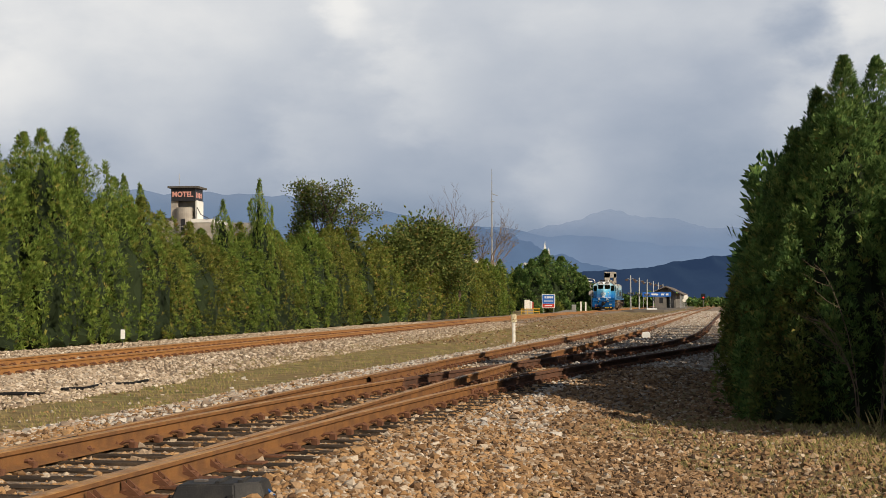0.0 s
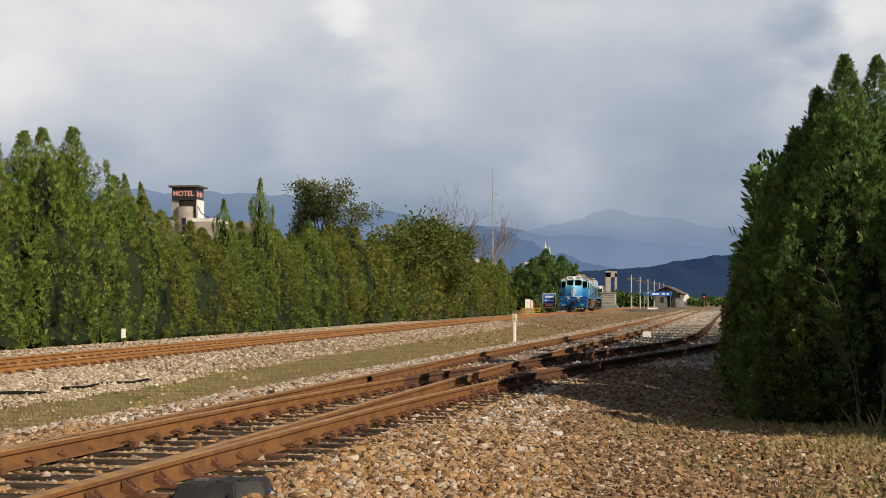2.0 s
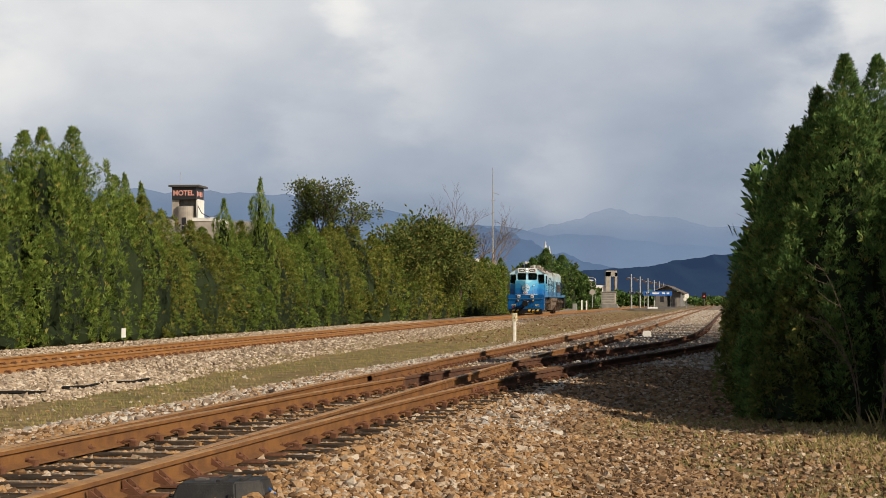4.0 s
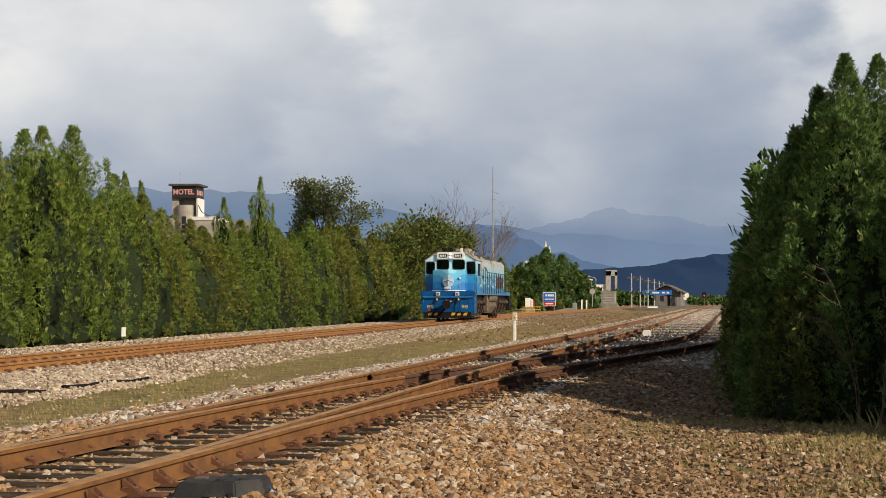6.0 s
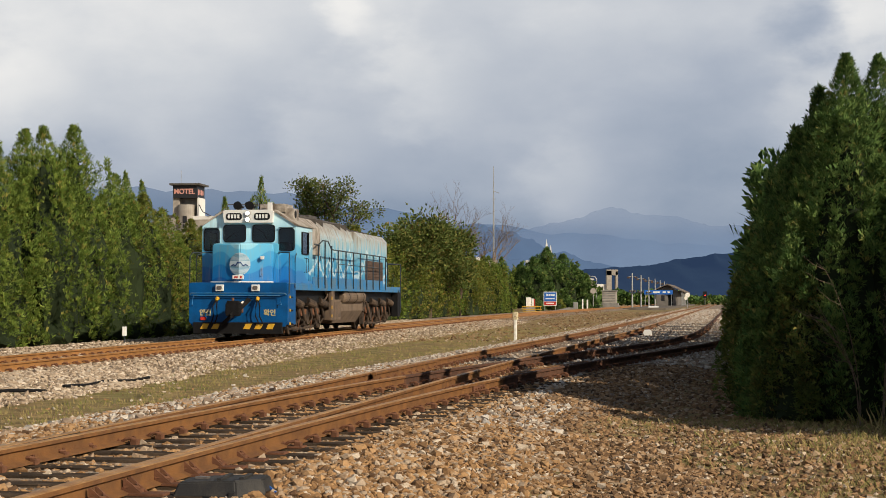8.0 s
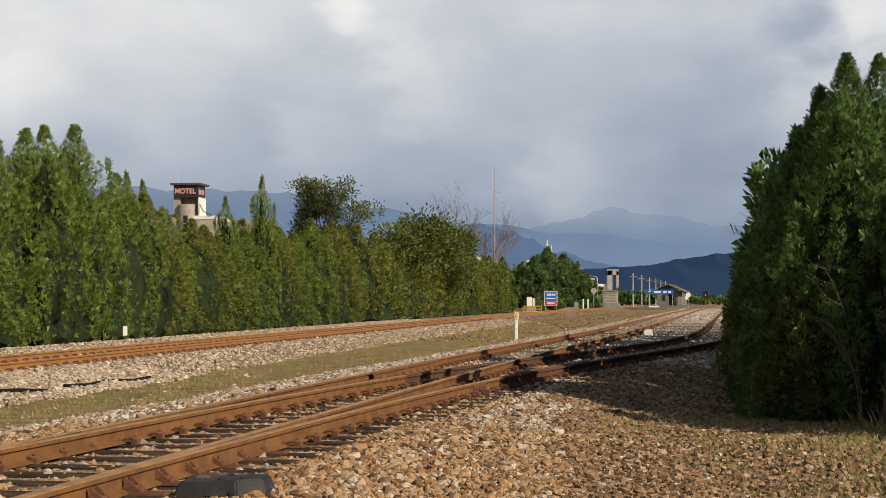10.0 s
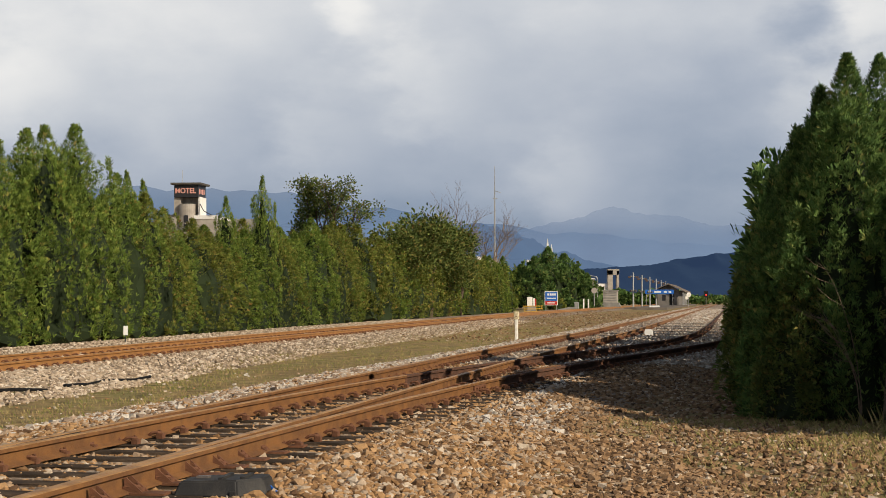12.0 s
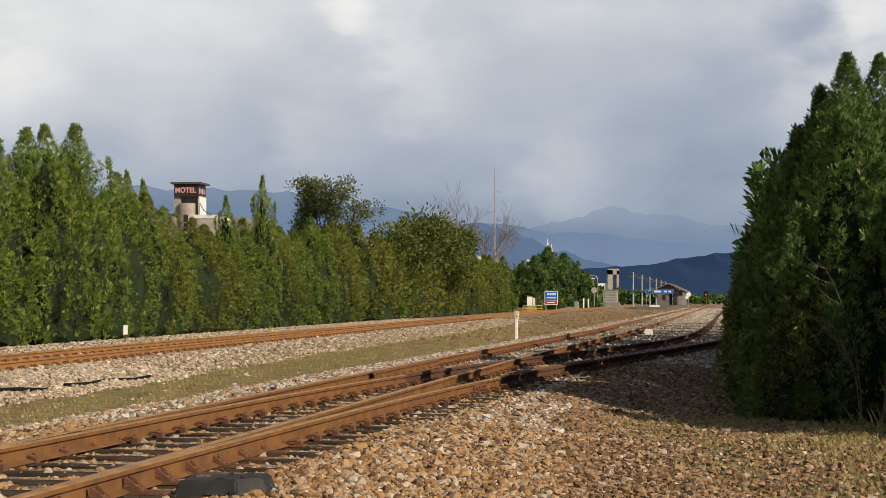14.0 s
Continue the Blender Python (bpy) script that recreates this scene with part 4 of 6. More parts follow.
def build_near_trees():
    label, group = "dark green thuja tree in its own shade", "thujas beside the siding"
    for x, y, h, w, seed, n in ((5.13, 21.6, 4.56, 0.90, 7, 16000), (5.80, 22.6, 4.70, 0.92, 8, 12000), (4.88, 22.0, 4.20, 0.68, 9, 11000), (4.60, 22.1, 3.70, 0.66, 10, 10000), (4.45, 22.0, 3.15, 0.62, 22, 8000),
                                (5.85, 21.4, 3.7, 0.9, 17, 13000)):
        t = conifer("thuja_tree", label, seed, h, w, n, 0.072, LEAF_DEEP, group, lobes=38, clump=0.125, ragged=0.14, fingers=3)
        t.matrix_basis = pose(x, y, -0.42, 0, 0, seed * 50)
    # thujas beyond the right edge of view, added for the shade they throw
    for x, y, h, w, seed, n in ((7.2, 21.6, 4.6, 1.3, 11, 5000), (8.9, 22.0, 5.0, 1.6, 14, 4000), (10.6, 22.6, 5.0, 1.8, 16, 3000), (8.0, 18.9, 4.4, 1.4, 20, 4000), (6.6, 18.2, 3.2, 0.9, 24, 3000), (9.7, 18.0, 5.0, 1.6, 21, 3000), (7.8, 25.0, 4.8, 1.7, 18, 4000)):
        t = conifer("thuja_tree", label, seed, h, w, n, 0.19, LEAF_DEEP, group, lobes=30, clump=0.2, ragged=0.12)
        t.matrix_basis = pose(x, y, -0.42, 0, 0, seed * 50)
    for x, y, h, w, seed in ((4.44, 22.4, 2.70, 0.56, 12), (4.55, 21.6, 2.0, 0.54, 13), (4.38, 23.2, 2.35, 0.53, 23), (6.3, 28.0, 2.6, 1.1, 15)):
        t = conifer("shrub", "tangled olive shrub beside the thujas", seed, h, w, 6500, 0.075, LEAF_BROAD, "shrubs beside the siding", lobes=28, upward=0.5, point=0.5, clump=0.14, ragged=0.2)
        t.matrix_basis = pose(x, y, -0.42)
    # the row goes on behind, along the siding: hidden trees added to shade it
    first = None
    for i, y in enumerate((27.5, 30, 32.5, 35, 37.5, 40, 43, 46, 49, 52.5, 56, 60, 65, 71, 78, 86)):
        m = pose(max(branch_x(y) + 2.3, 0.170 * y + 1.75) + (0.5 if i % 2 else 0), y, -0.42, 0, 0, 77 * i) @ Matrix.Diagonal((1, 1, 0.78 + 0.1 * (i % 3), 1))
        if first:
            copy_thing(first, m).matrix_basis = m
        else:
            first = conifer("thuja_tree", label, 19, 5.0, 1.7, 3000, 0.24, LEAF_DEEP, group, lobes=24, clump=0.3)
            first.matrix_basis = m


build_hedge()
build_far_trees()
build_near_trees()
# ---------------------------------------------------------------- diesel locomotive (x: across, y: back from its front, z: over the rails)
def livery_material():
    """Blue paint in wavy bands, pale at the roof and deep at the sills, with rain streaks and dust."""
    m = bpy.data.materials.new("wave_livery_paint")
    m.use_nodes = True
    nt = m.node_tree
    N, L = nt.nodes.new, nt.links.new
    b = nt.nodes["Principled BSDF"]
    b.inputs["Roughness"].default_value, b.inputs["Coat Weight"].default_value = 0.38, 0.25
    tc, sep = N("ShaderNodeTexCoord"), N("ShaderNodeSeparateXYZ")
    L(tc.outputs["Object"], sep.inputs[0])
    mp = N("ShaderNodeMapping")
    mp.inputs["Scale"].default_value = (1.1, 0.8, 0.25)
    L(tc.outputs["Object"], mp.inputs["Vector"])
    n = N("ShaderNodeTexNoise")
    n.inputs["Scale"].default_value, n.inputs["Detail"].default_value = 1.3, 0.0
    L(mp.outputs["Vector"], n.inputs["Vector"])
    a = N("ShaderNodeMath")
    a.operation = "MULTIPLY_ADD"
    a.inputs[1].default_value = 0.8
    L(n.outputs["Fac"], a.inputs[0])
    L(sep.outputs["Z"], a.inputs[2])
    mr = N("ShaderNodeMapRange")
    mr.inputs["From Min"].default_value, mr.inputs["From Max"].default_value = 1.35, 4.35
    L(a.outputs[0], mr.inputs["Value"])
    r = N("ShaderNodeValToRGB")
    r.color_ramp.interpolation = "LINEAR"
    e = r.color_ramp.elements
    e[0].position, e[0].color = 0.0, (0.004, 0.075, 0.30, 1)
    e[1].position, e[1].color = 1.0, (0.62, 0.82, 0.88, 1)
    for p, c in ((0.22, (0.004, 0.11, 0.38)), (0.23, (0.008, 0.17, 0.48)), (0.34, (0.010, 0.19, 0.51)), (0.35, (0.025, 0.27, 0.57)), (0.47, (0.035, 0.30, 0.60)), (0.48, (0.085, 0.41, 0.67)),
                 (0.60, (0.11, 0.45, 0.69)), (0.61, (0.24, 0.58, 0.76)), (0.80, (0.45, 0.72, 0.84))):
        e.new(p).color = (*c, 1)
    L(mr.outputs[0], r.inputs["Fac"])
    # streaks of rain and dust that run down the panels
    ms = N("ShaderNodeMapping")
    ms.inputs["Scale"].default_value = (7, 7, 0.5)
    L(tc.outputs["Object"], ms.inputs["Vector"])
    ns = N("ShaderNodeTexNoise")
    ns.inputs["Scale"].default_value, ns.inputs["Detail"].default_value = 1.6, 6
    L(ms.outputs["Vector"], ns.inputs["Vector"])
    rs = N("ShaderNodeMapRange")
    rs.inputs["From Min"].default_value, rs.inputs["From Max"].default_value = 0.52, 0.75
    rs.inputs["To Max"].default_value = 0.35
    L(ns.outputs["Fac"], rs.inputs["Value"])
    mix = N("ShaderNodeMix")
    mix.data_type = "RGBA"
    mix.inputs["B"].default_value = (0.30, 0.29, 0.26, 1)
    L(rs.outputs[0], mix.inputs["Factor"])
    L(r.outputs[0], mix.inputs["A"])
    L(mix.outputs["Result"], b.inputs["Base Color"])
    return m


def hood_material():
    """The long hood: sky blue below, weathered white above with blotches and drips."""
    m = bpy.data.materials.new("faded_hood_paint")
    m.use_nodes = True
    nt = m.node_tree
    N, L = nt.nodes.new, nt.links.new
    b = nt.nodes["Principled BSDF"]
    b.inputs["Roughness"].default_value = 0.5
    tc, sep = N("ShaderNodeTexCoord"), N("ShaderNodeSeparateXYZ")
    L(tc.outputs["Object"], sep.inputs[0])
    ms = N("ShaderNodeMapping")
    ms.inputs["Scale"].default_value = (3, 2.2, 0.35)
    L(tc.outputs["Object"], ms.inputs["Vector"])
    ns = N("ShaderNodeTexNoise")
    ns.inputs["Scale"].default_value, ns.inputs["Detail"].default_value = 1.8, 5
    L(ms.outputs["Vector"], ns.inputs["Vector"])
    a = N("ShaderNodeMath")
    a.operation = "MULTIPLY_ADD"
    a.inputs[1].default_value = 2.8
    L(ns.outputs["Fac"], a.inputs[0])
    L(sep.outputs["Z"], a.inputs[2])
    mr = N("ShaderNodeMapRange")
    mr.inputs["From Min"].default_value, mr.inputs["From Max"].default_value = 2.75, 5.35
    L(a.outputs[0], mr.inputs["Value"])
    r = N("ShaderNodeValToRGB")
    e = r.color_ramp.elements
    e[0].position, e[0].color = 0.0, (0.010, 0.145, 0.37, 1)
    e[1].position, e[1].color = 1.0, (0.30, 0.27, 0.23, 1)
    for p, c in ((0.22, (0.022, 0.22, 0.45)), (0.40, (0.075, 0.31, 0.50)), (0.56, (0.20, 0.41, 0.53)), (0.70, (0.35, 0.46, 0.51)), (0.84, (0.38, 0.39, 0.37))):
        e.new(p).color = (*c, 1)
    L(mr.outputs[0], r.inputs["Fac"])
    # pale mountain strokes painted along the doors, and brown grime that runs from the roof

    def calc(op, a, b=None, c=None):
        k = N("ShaderNodeMath")
        k.operation = op
        for i, v in enumerate((a, b, c)):
            if isinstance(v, (int, float)):
                k.inputs[i].default_value = v
            elif v is not None:
                L(v, k.inputs[i])
        return k.outputs[0]
    ripple = N("ShaderNodeTexNoise")
    ripple.inputs["Scale"].default_value, ripple.inputs["Detail"].default_value = 2.2, 3
    L(tc.outputs["Object"], ripple.inputs["Vector"])
    wob = calc("MULTIPLY_ADD", ripple.outputs["Fac"], 0.9, sep.outputs["Y"])
    strokes = None
    for period, rise, foot in ((1.3, 0.95, 1.75), (0.9, 0.60, 1.95)):
        peak = calc("MULTIPLY_ADD", calc("PINGPONG", wob, period), rise, foot)
        near_line = calc("ABSOLUTE", calc("SUBTRACT", sep.outputs["Z"], peak))
        line = N("ShaderNodeMapRange")
        line.inputs["From Min"].default_value, line.inputs["From Max"].default_value = 0.085, 0.03
        L(near_line, line.inputs["Value"])
        strokes = line.outputs[0] if strokes is None else calc("MAXIMUM", strokes, line.outputs[0])
    strokes = calc("MULTIPLY", strokes, calc("MULTIPLY", calc("LESS_THAN", sep.outputs["Z"], 3.05), 0.8))
    white = N("ShaderNodeMix")
    white.data_type = "RGBA"
    white.inputs["B"].default_value = (0.55, 0.66, 0.70, 1)
    L(strokes, white.inputs["Factor"])
    L(r.outputs[0], white.inputs["A"])
    md = N("ShaderNodeMapping")
    md.inputs["Scale"].default_value = (5, 5, 0.45)
    L(tc.outputs["Object"], md.inputs["Vector"])
    nd = N("ShaderNodeTexNoise")
    nd.inputs["Scale"].default_value, nd.inputs["Detail"].default_value = 1.5, 6
    L(md.outputs["Vector"], nd.inputs["Vector"])
    run = N("ShaderNodeMapRange")
    run.inputs["From Min"].default_value, run.inputs["From Max"].default_value = 2.35, 4.1
    run.inputs["To Min"].default_value, run.inputs["To Max"].default_value = -0.42, 0.22
    L(sep.outputs["Z"], run.inputs["Value"])
    dirt = N("ShaderNodeMapRange")
    dirt.inputs["From Min"].default_value, dirt.inputs["From Max"].default_value = 0.46, 0.66
    dirt.inputs["To Max"].default_value = 0.75
    L(calc("ADD", nd.outputs["Fac"], run.outputs[0]), dirt.inputs["Value"])
    grime = N("ShaderNodeMix")
    grime.data_type = "RGBA"
    grime.inputs["B"].default_value = (0.17, 0.135, 0.10, 1)
    L(dirt.outputs[0], grime.inputs["Factor"])
    L(white.outputs["Result"], grime.inputs["A"])
    L(grime.outputs["Result"], b.inputs["Base Color"])
    return m


LIVERY, HOOD = livery_material(), hood_material()
DEEPBLUE = mat("deep_blue_paint", (0.001, 0.082, 0.27), 0.5, 0, 0.2, 2, 30, 0.05, other=(0.002, 0.055, 0.18), spec=0.2)
SILLBLUE = mat("sill_blue_paint", (0.015, 0.17, 0.42), 0.5, 0, 0.3, 3, 30, 0.1, other=(0.08, 0.16, 0.25))
ROOF = mat("dirty_white_roof_paint", (0.40, 0.365, 0.32), 0.7, 0, 0.35, 2.6, 18, 0.2, other=(0.14, 0.11, 0.085))
ROOFDARK = mat("sooty_roof_metal", (0.10, 0.09, 0.08), 0.7, 0.2, 0.3, 4, 40, 0.3)
WHITE = mat("white_enamel", (0.72, 0.72, 0.70), 0.35, 0, 0.08, 3, 40, 0.02)
BLACK = mat("black_paint", (0.012, 0.012, 0.013), 0.6, 0, 0.3, 5, 50, 0.1, spec=0.15)
RUBBER = mat("black_rubber", (0.013, 0.013, 0.014), 0.8, 0, 0.3, 9, 60, 0.2, spec=0.1)
RAILING = mat("dark_railing_paint", (0.035, 0.05, 0.065), 0.5, 0.2, 0.3, 8, 50, 0.1)
BOGIE = mat("dusty_brown_steel", (0.088, 0.060, 0.042), 0.85, 0.1, 0.4, 4, 45, 0.3, other=(0.030, 0.023, 0.019))
TANK = mat("dusty_tank_paint", (0.145, 0.102, 0.072), 0.8, 0, 0.25, 2, 40, 0.2, other=(0.085, 0.062, 0.048))
LOUVRE = mat("brown_louvre", (0.10, 0.065, 0.05), 0.8, 0, 0.3, 6, 40, 0.3)
YELLOW = mat("yellow_paint", (0.62, 0.36, 0.03), 0.55, 0, 0.2, 8, 50, 0.1)
CREAM = mat("cream_lettering", (0.50, 0.44, 0.22), 0.6, 0, 0.15, 8, 60, 0.0)
RED = mat("red_paint", (0.50, 0.03, 0.02), 0.5, 0, 0.2, 8, 50, 0.05)
STEEL = mat("worn_steel", (0.25, 0.22, 0.20), 0.45, 0.7, 0.25, 8, 60, 0.1)
EMBLEM_LINE = mat("blue_emblem_lines", (0.10, 0.30, 0.46), 0.45, 0, 0.1, 6, 50, 0.02)
RESERVOIR = mat("dusty_tan_steel", (0.165, 0.120, 0.086), 0.75, 0, 0.25, 2.5, 40, 0.15, other=(0.105, 0.077, 0.057))
EMBLEM = mat("pale_emblem_disc", (0.44, 0.55, 0.63), 0.45, 0, 0.1, 6, 50, 0.02)
NAVY = mat("navy_emblem_wave", (0.012, 0.05, 0.17), 0.45, 0, 0.1, 6, 50, 0.02)
LAMPGLOW = mat("lit_headlamp", (0.9, 0.9, 0.85), 0.2, 0, 0.0, 5, 50, 0, emit=(1.0, 0.97, 0.88, 1.4))
CABDARK = mat("dark_cab_interior", (0.03, 0.032, 0.03), 0.8, 0, 0.2, 3, 20, 0.1)


def glass_material():
    m = bpy.data.materials.new("tinted_window_glass")
    m.use_nodes = True
    b = m.node_tree.nodes["Principled BSDF"]
    b.inputs["Base Color"].default_value = (0.30, 0.34, 0.34, 1)
    b.inputs["Roughness"].default_value, b.inputs["Transmission Weight"].default_value = 0.03, 1.0
    return m


GLASS = glass_material()


def rounded(x0, x1, z0, z1, r, n=4):
    pts = []
    for cx, cz, a0 in ((x1 - r, z1 - r, 0), (x0 + r, z1 - r, 90), (x0 + r, z0 + r, 180), (x1 - r, z0 + r, 270)):
        for i in range(n + 1):
            a = radians(a0 + 90 * i / n)
            pts.append((cx + r * math.cos(a), cz + r * math.sin(a)))
    return pts


def ring_prism(outer, inner, a, b, axis="y"):
    """A flat frame between two outlines of as many points."""
    bm = bmesh.new()
    at = (lambda u, v, w: (u, w, v)) if axis == "y" else (lambda u, v, w: (w, u, v))
    R = [[bm.verts.new(at(u, v, w)) for u, v in o] for o, w in ((outer, a), (inner, a), (inner, b), (outer, b))]
    n = len(outer)
    for i in range(n):
        j = (i + 1) % n
        for A, B in ((0, 1), (1, 2), (2, 3), (3, 0)):
            bm.faces.new((R[A][i], R[A][j], R[B][j], R[B][i]))
    bmesh.ops.recalc_face_normals(bm, faces=bm.faces[:])
    return bm


def lettering(body, size, material, parent, m, name="lettering", label=""):
    cu = bpy.data.curves.new(name, "FONT")
    cu.body, cu.size, cu.extrude, cu.align_x, cu.align_y = body, size, 0.004, "CENTER", "CENTER"
    cu.offset = 0.03 * size
    tmp = new("lettering_curve", cu)
    me = bpy.data.meshes.new_from_object(tmp.evaluated_get(bpy.context.evaluated_depsgraph_get()))
    bpy.data.objects.remove(tmp)
    me.name = name
    me.materials.clear()
    me.materials.append(material)
    ob = new(name, me)
    ob.parent = parent
    ob.matrix_basis = m
    if label:
        tagged(ob, label)
    return ob


def window(name, parent, outline_args, y, depth=0.03, axis="y"):
    x0, x1, z0, z1, r = outline_args
    outer, inner = rounded(x0 - 0.022, x1 + 0.022, z0 - 0.022, z1 + 0.022, r + 0.02), rounded(x0, x1, z0, z1, r)
    fr = part(name, ring_prism(outer, inner, y - 0.025, y + 0.05, axis), RUBBER, parent, "black rubber-framed window")
    part("pane", prism(inner, y + 0.010, y + 0.018, axis), GLASS, fr)
    return fr


def build_loco():
    T = thing("diesel_locomotive", "blue wave-painted diesel locomotive with dirty white roof on the rails", "locomotive")
    # ---- underframe, pilot and steps
    part("underframe", box(-1.25, 1.25, 0.25, 20.3, 1.05, 1.60, 0.03), BLACK, T)
    part("walkway", box(-1.50, 1.50, 0.12, 20.4, 1.60, 1.66, 0.01), SILLBLUE, T)
    pil = part("pilot", prism([(-1.52, 0.50), (-1.42, 0.34), (1.42, 0.34), (1.52, 0.50), (1.52, 1.62), (1.46, 1.66), (-1.46, 1.66), (-1.52, 1.62)], 0.0, 0.16, "y", 0.012), DEEPBLUE, T)
    for sx in (-1, 1):
        part("corner_panel", box(sx * 1.40, sx * 1.52, 0.16, 1.05, 0.40, 1.62, 0.015), DEEPBLUE, T)
        for z in (0.42, 0.82, 1.22):
            part("step", box(sx * 1.22, sx * 1.54, 0.22, 0.62, z - 0.02, z + 0.02, 0.006), BLACK, T)
            part("step_edge", box(sx * 1.525, sx * 1.555, 0.18, 0.26, z - 0.03, z + 0.05, 0.005), YELLOW, T)
        part("step_back", box(sx * 1.20, sx * 1.24, 0.2, 0.66, 0.35, 1.6, 0.004), DEEPBLUE, T)
    # black plate reaches lower than its real foot, standing in for shadow beneath
    plow = part("obstacle_plate", box(-1.36, 1.36, -0.10, 0.06, 0.13, 0.47, 0.015), BLACK, T)
    for x in (-1.14, -0.80, 0.18, 0.52, 0.88):
        part("warning_stripe", prism([(x, 0.27), (x + 0.20, 0.27), (x + 0.28, 0.43), (x + 0.08, 0.43)], -0.108, -0.098, "y"), YELLOW, plow)
    part("red_block", box(-1.16, -0.98, -0.03, 0.02, 0.53, 0.63, 0.008), RED, T)
    lettering("안전", 0.205, CREAM, T, pose(-1.01, -0.004, 0.75, 90), "warning_lettering", "cream Korean safety lettering")
    lettering("확인", 0.205, CREAM, T, pose(0.97, -0.004, 0.75, 90), "warning_lettering", "cream Korean safety lettering")
    bar = bmesh.new()
    add_tube(bm=bar, pts=[(-1.47, 0.0, 1.30), (-1.44, -0.10, 1.34), (1.44, -0.10, 1.34), (1.47, 0.0, 1.30)], r=0.016)
    part("grab_bar", bar, SILLBLUE, T)
    bar = bmesh.new()
    add_tube(bm=bar, pts=[(-1.40, 0.0, 0.98), (-1.40, -0.09, 1.0), (-1.36, -0.09, 1.27), (1.30, -0.09, 1.27), (1.34, -0.09, 1.0), (1.2, 0.0, 0.98)], r=0.014)
    part("grab_bar", bar, SILLBLUE, T)
    # ---- coupler, hoses and marker lamps
    cp = part("coupler", box(-0.16, 0.16, -0.42, 0.1, 0.76, 1.00, 0.03), RUSTDARK, T)
    part("knuckle", prism([(-0.20, 0.66), (0.18, 0.66), (0.22, 0.78), (0.22, 1.04), (0.14, 1.12), (-0.16, 1.12), (-0.22, 1.0), (-0.22, 0.74)], -0.66, -0.40, "y", 0.03), RUBBER, cp)
    part("knuckle_pin", tube([(-0.02, -0.54, 0.62), (-0.02, -0.54, 1.20)], 0.04, 8), RUSTDARK, cp)
    for x in (-0.62, 0.62):
        part("hose_cock", tube([(x, 0.02, 1.17), (x, -0.10, 1.19), (x, -0.16, 1.12)], [0.05, 0.055, 0.045], 8), YELLOW, T)
        for k in (0, 0.12):
            s = 1 if x > 0 else -1
            part("air_hose", tube([(x + s * k * 0.2, -0.10, 1.14), (x - s * (0.02 - k), -0.22, 0.95), (x - s * (0.03 - k), -0.2, 0.65), (x + s * (0.06 + k), -0.14, 0.42)], 0.020, 7), RUBBER, T)
    for k in range(3):
        part("jumper_cable", tube([(0.32 + 0.05 * k, -0.10, 1.20 - 0.03 * k), (0.22, -0.28, 1.02 - 0.05 * k), (-0.05, -0.72, 0.70 - 0.05 * k), (-0.35, -0.45, 0.46 - 0.03 * k), (-0.52, -0.14, 0.42)], 0.026, 7), RUBBER, T)
    part("hose_clamp", tube([(0.22, -0.27, 1.08), (0.06, -0.46, 0.92)], 0.045, 8), STEEL, T)
    for x in (-0.56, 0.54):
        lp = part("marker_lamp", box(x - 0.12, x + 0.12, -0.09, 0.02, 1.40, 1.60, 0.025), WHITE, T)
        part("lens", prism(rounded(x - 0.075, x + 0.075, 1.44, 1.56, 0.05), -0.105, -0.088, "y"), STEEL, lp)
    # ---- short nose with a crease down its middle
    bm = bmesh.new()
    add_prism(bm, [(-0.95, 0.42), (0, 0.06), (0.95, 0.42), (0.95, 1.26), (-0.95, 1.26)], 1.66, 2.84, "z")
    for v in bm.verts:
        if v.co.z > 2.5:
            v.co.y += 0.10 if v.co.y < 1 else 0
            v.co.z += 0.05 if v.co.y > 1 else 0
    bmesh.ops.bevel(bm, geom=[e for e in bm.edges if max(v.co.z for v in e.verts) > 1.7], offset=0.035, segments=3, affect="EDGES")
    nose = part("nose", bm, LIVERY, T)
    lip = bmesh.new()
    add_prism(lip, [(-0.97, 0.40), (0, 0.035), (0.97, 0.40), (0.97, 0.46), (0, 0.09), (-0.97, 0.46)], 1.665, 1.70, "z")
    part("nose_lip", lip, WHITE, nose, "white strip under the nose")
    # emblem: a pale disc folded round the crease, with a navy wave
    for s in (-1, 1):
        slope = math.atan2(0.36, 0.95)
        bm = bmesh.new()
        pts = [(0.34 * math.sin(a), 0.34 * math.cos(a)) for a in [math.pi * i / 14 for i in range(15)]]
        add_prism(bm, [(u * s, v) for u, v in pts], -0.012, 0.03, "y")
        lines = bmesh.new()
        for z in [-0.29 + 0.036 * i for i in range(17)]:
            if -0.07 < z < 0.10:
                continue
            w = math.sqrt(0.33 ** 2 - z * z)
            add_box(lines, min(0.0, s * w), max(0.0, s * w), -0.017, -0.010, z, z + 0.012)
        em = part("emblem", bm, EMBLEM, nose, "pale round emblem with a dark wave")
        em.matrix_basis = pose(0, 0.080, 2.22, -5, 0, 0) @ pose(0, 0, 0, 0, 0, s * math.degrees(slope) * 0.94)
        part("emblem_lines", lines, EMBLEM_LINE, em)
        bm = bmesh.new()
        top = [(s * 0.27 * i / 10, -0.02 + (0.085 * max(0, 1 - abs(i - 0.6) / 4.0) + 0.02 * math.sin(i * 1.1))) for i in range(11)]
        add_prism(bm, top + [(u, v - 0.03 - 0.02 * (1 - abs(u) / 0.3)) for u, v in reversed(top)], -0.022, -0.011, "y")
        wv = part("emblem_wave", bm, NAVY, em)
    plate = part("number_plate", box(-0.19, 0.15, -0.005, 0.05, 1.76, 1.88, 0.008), WHITE, nose)
    plate.matrix_basis = pose(0, 0.03, 0)
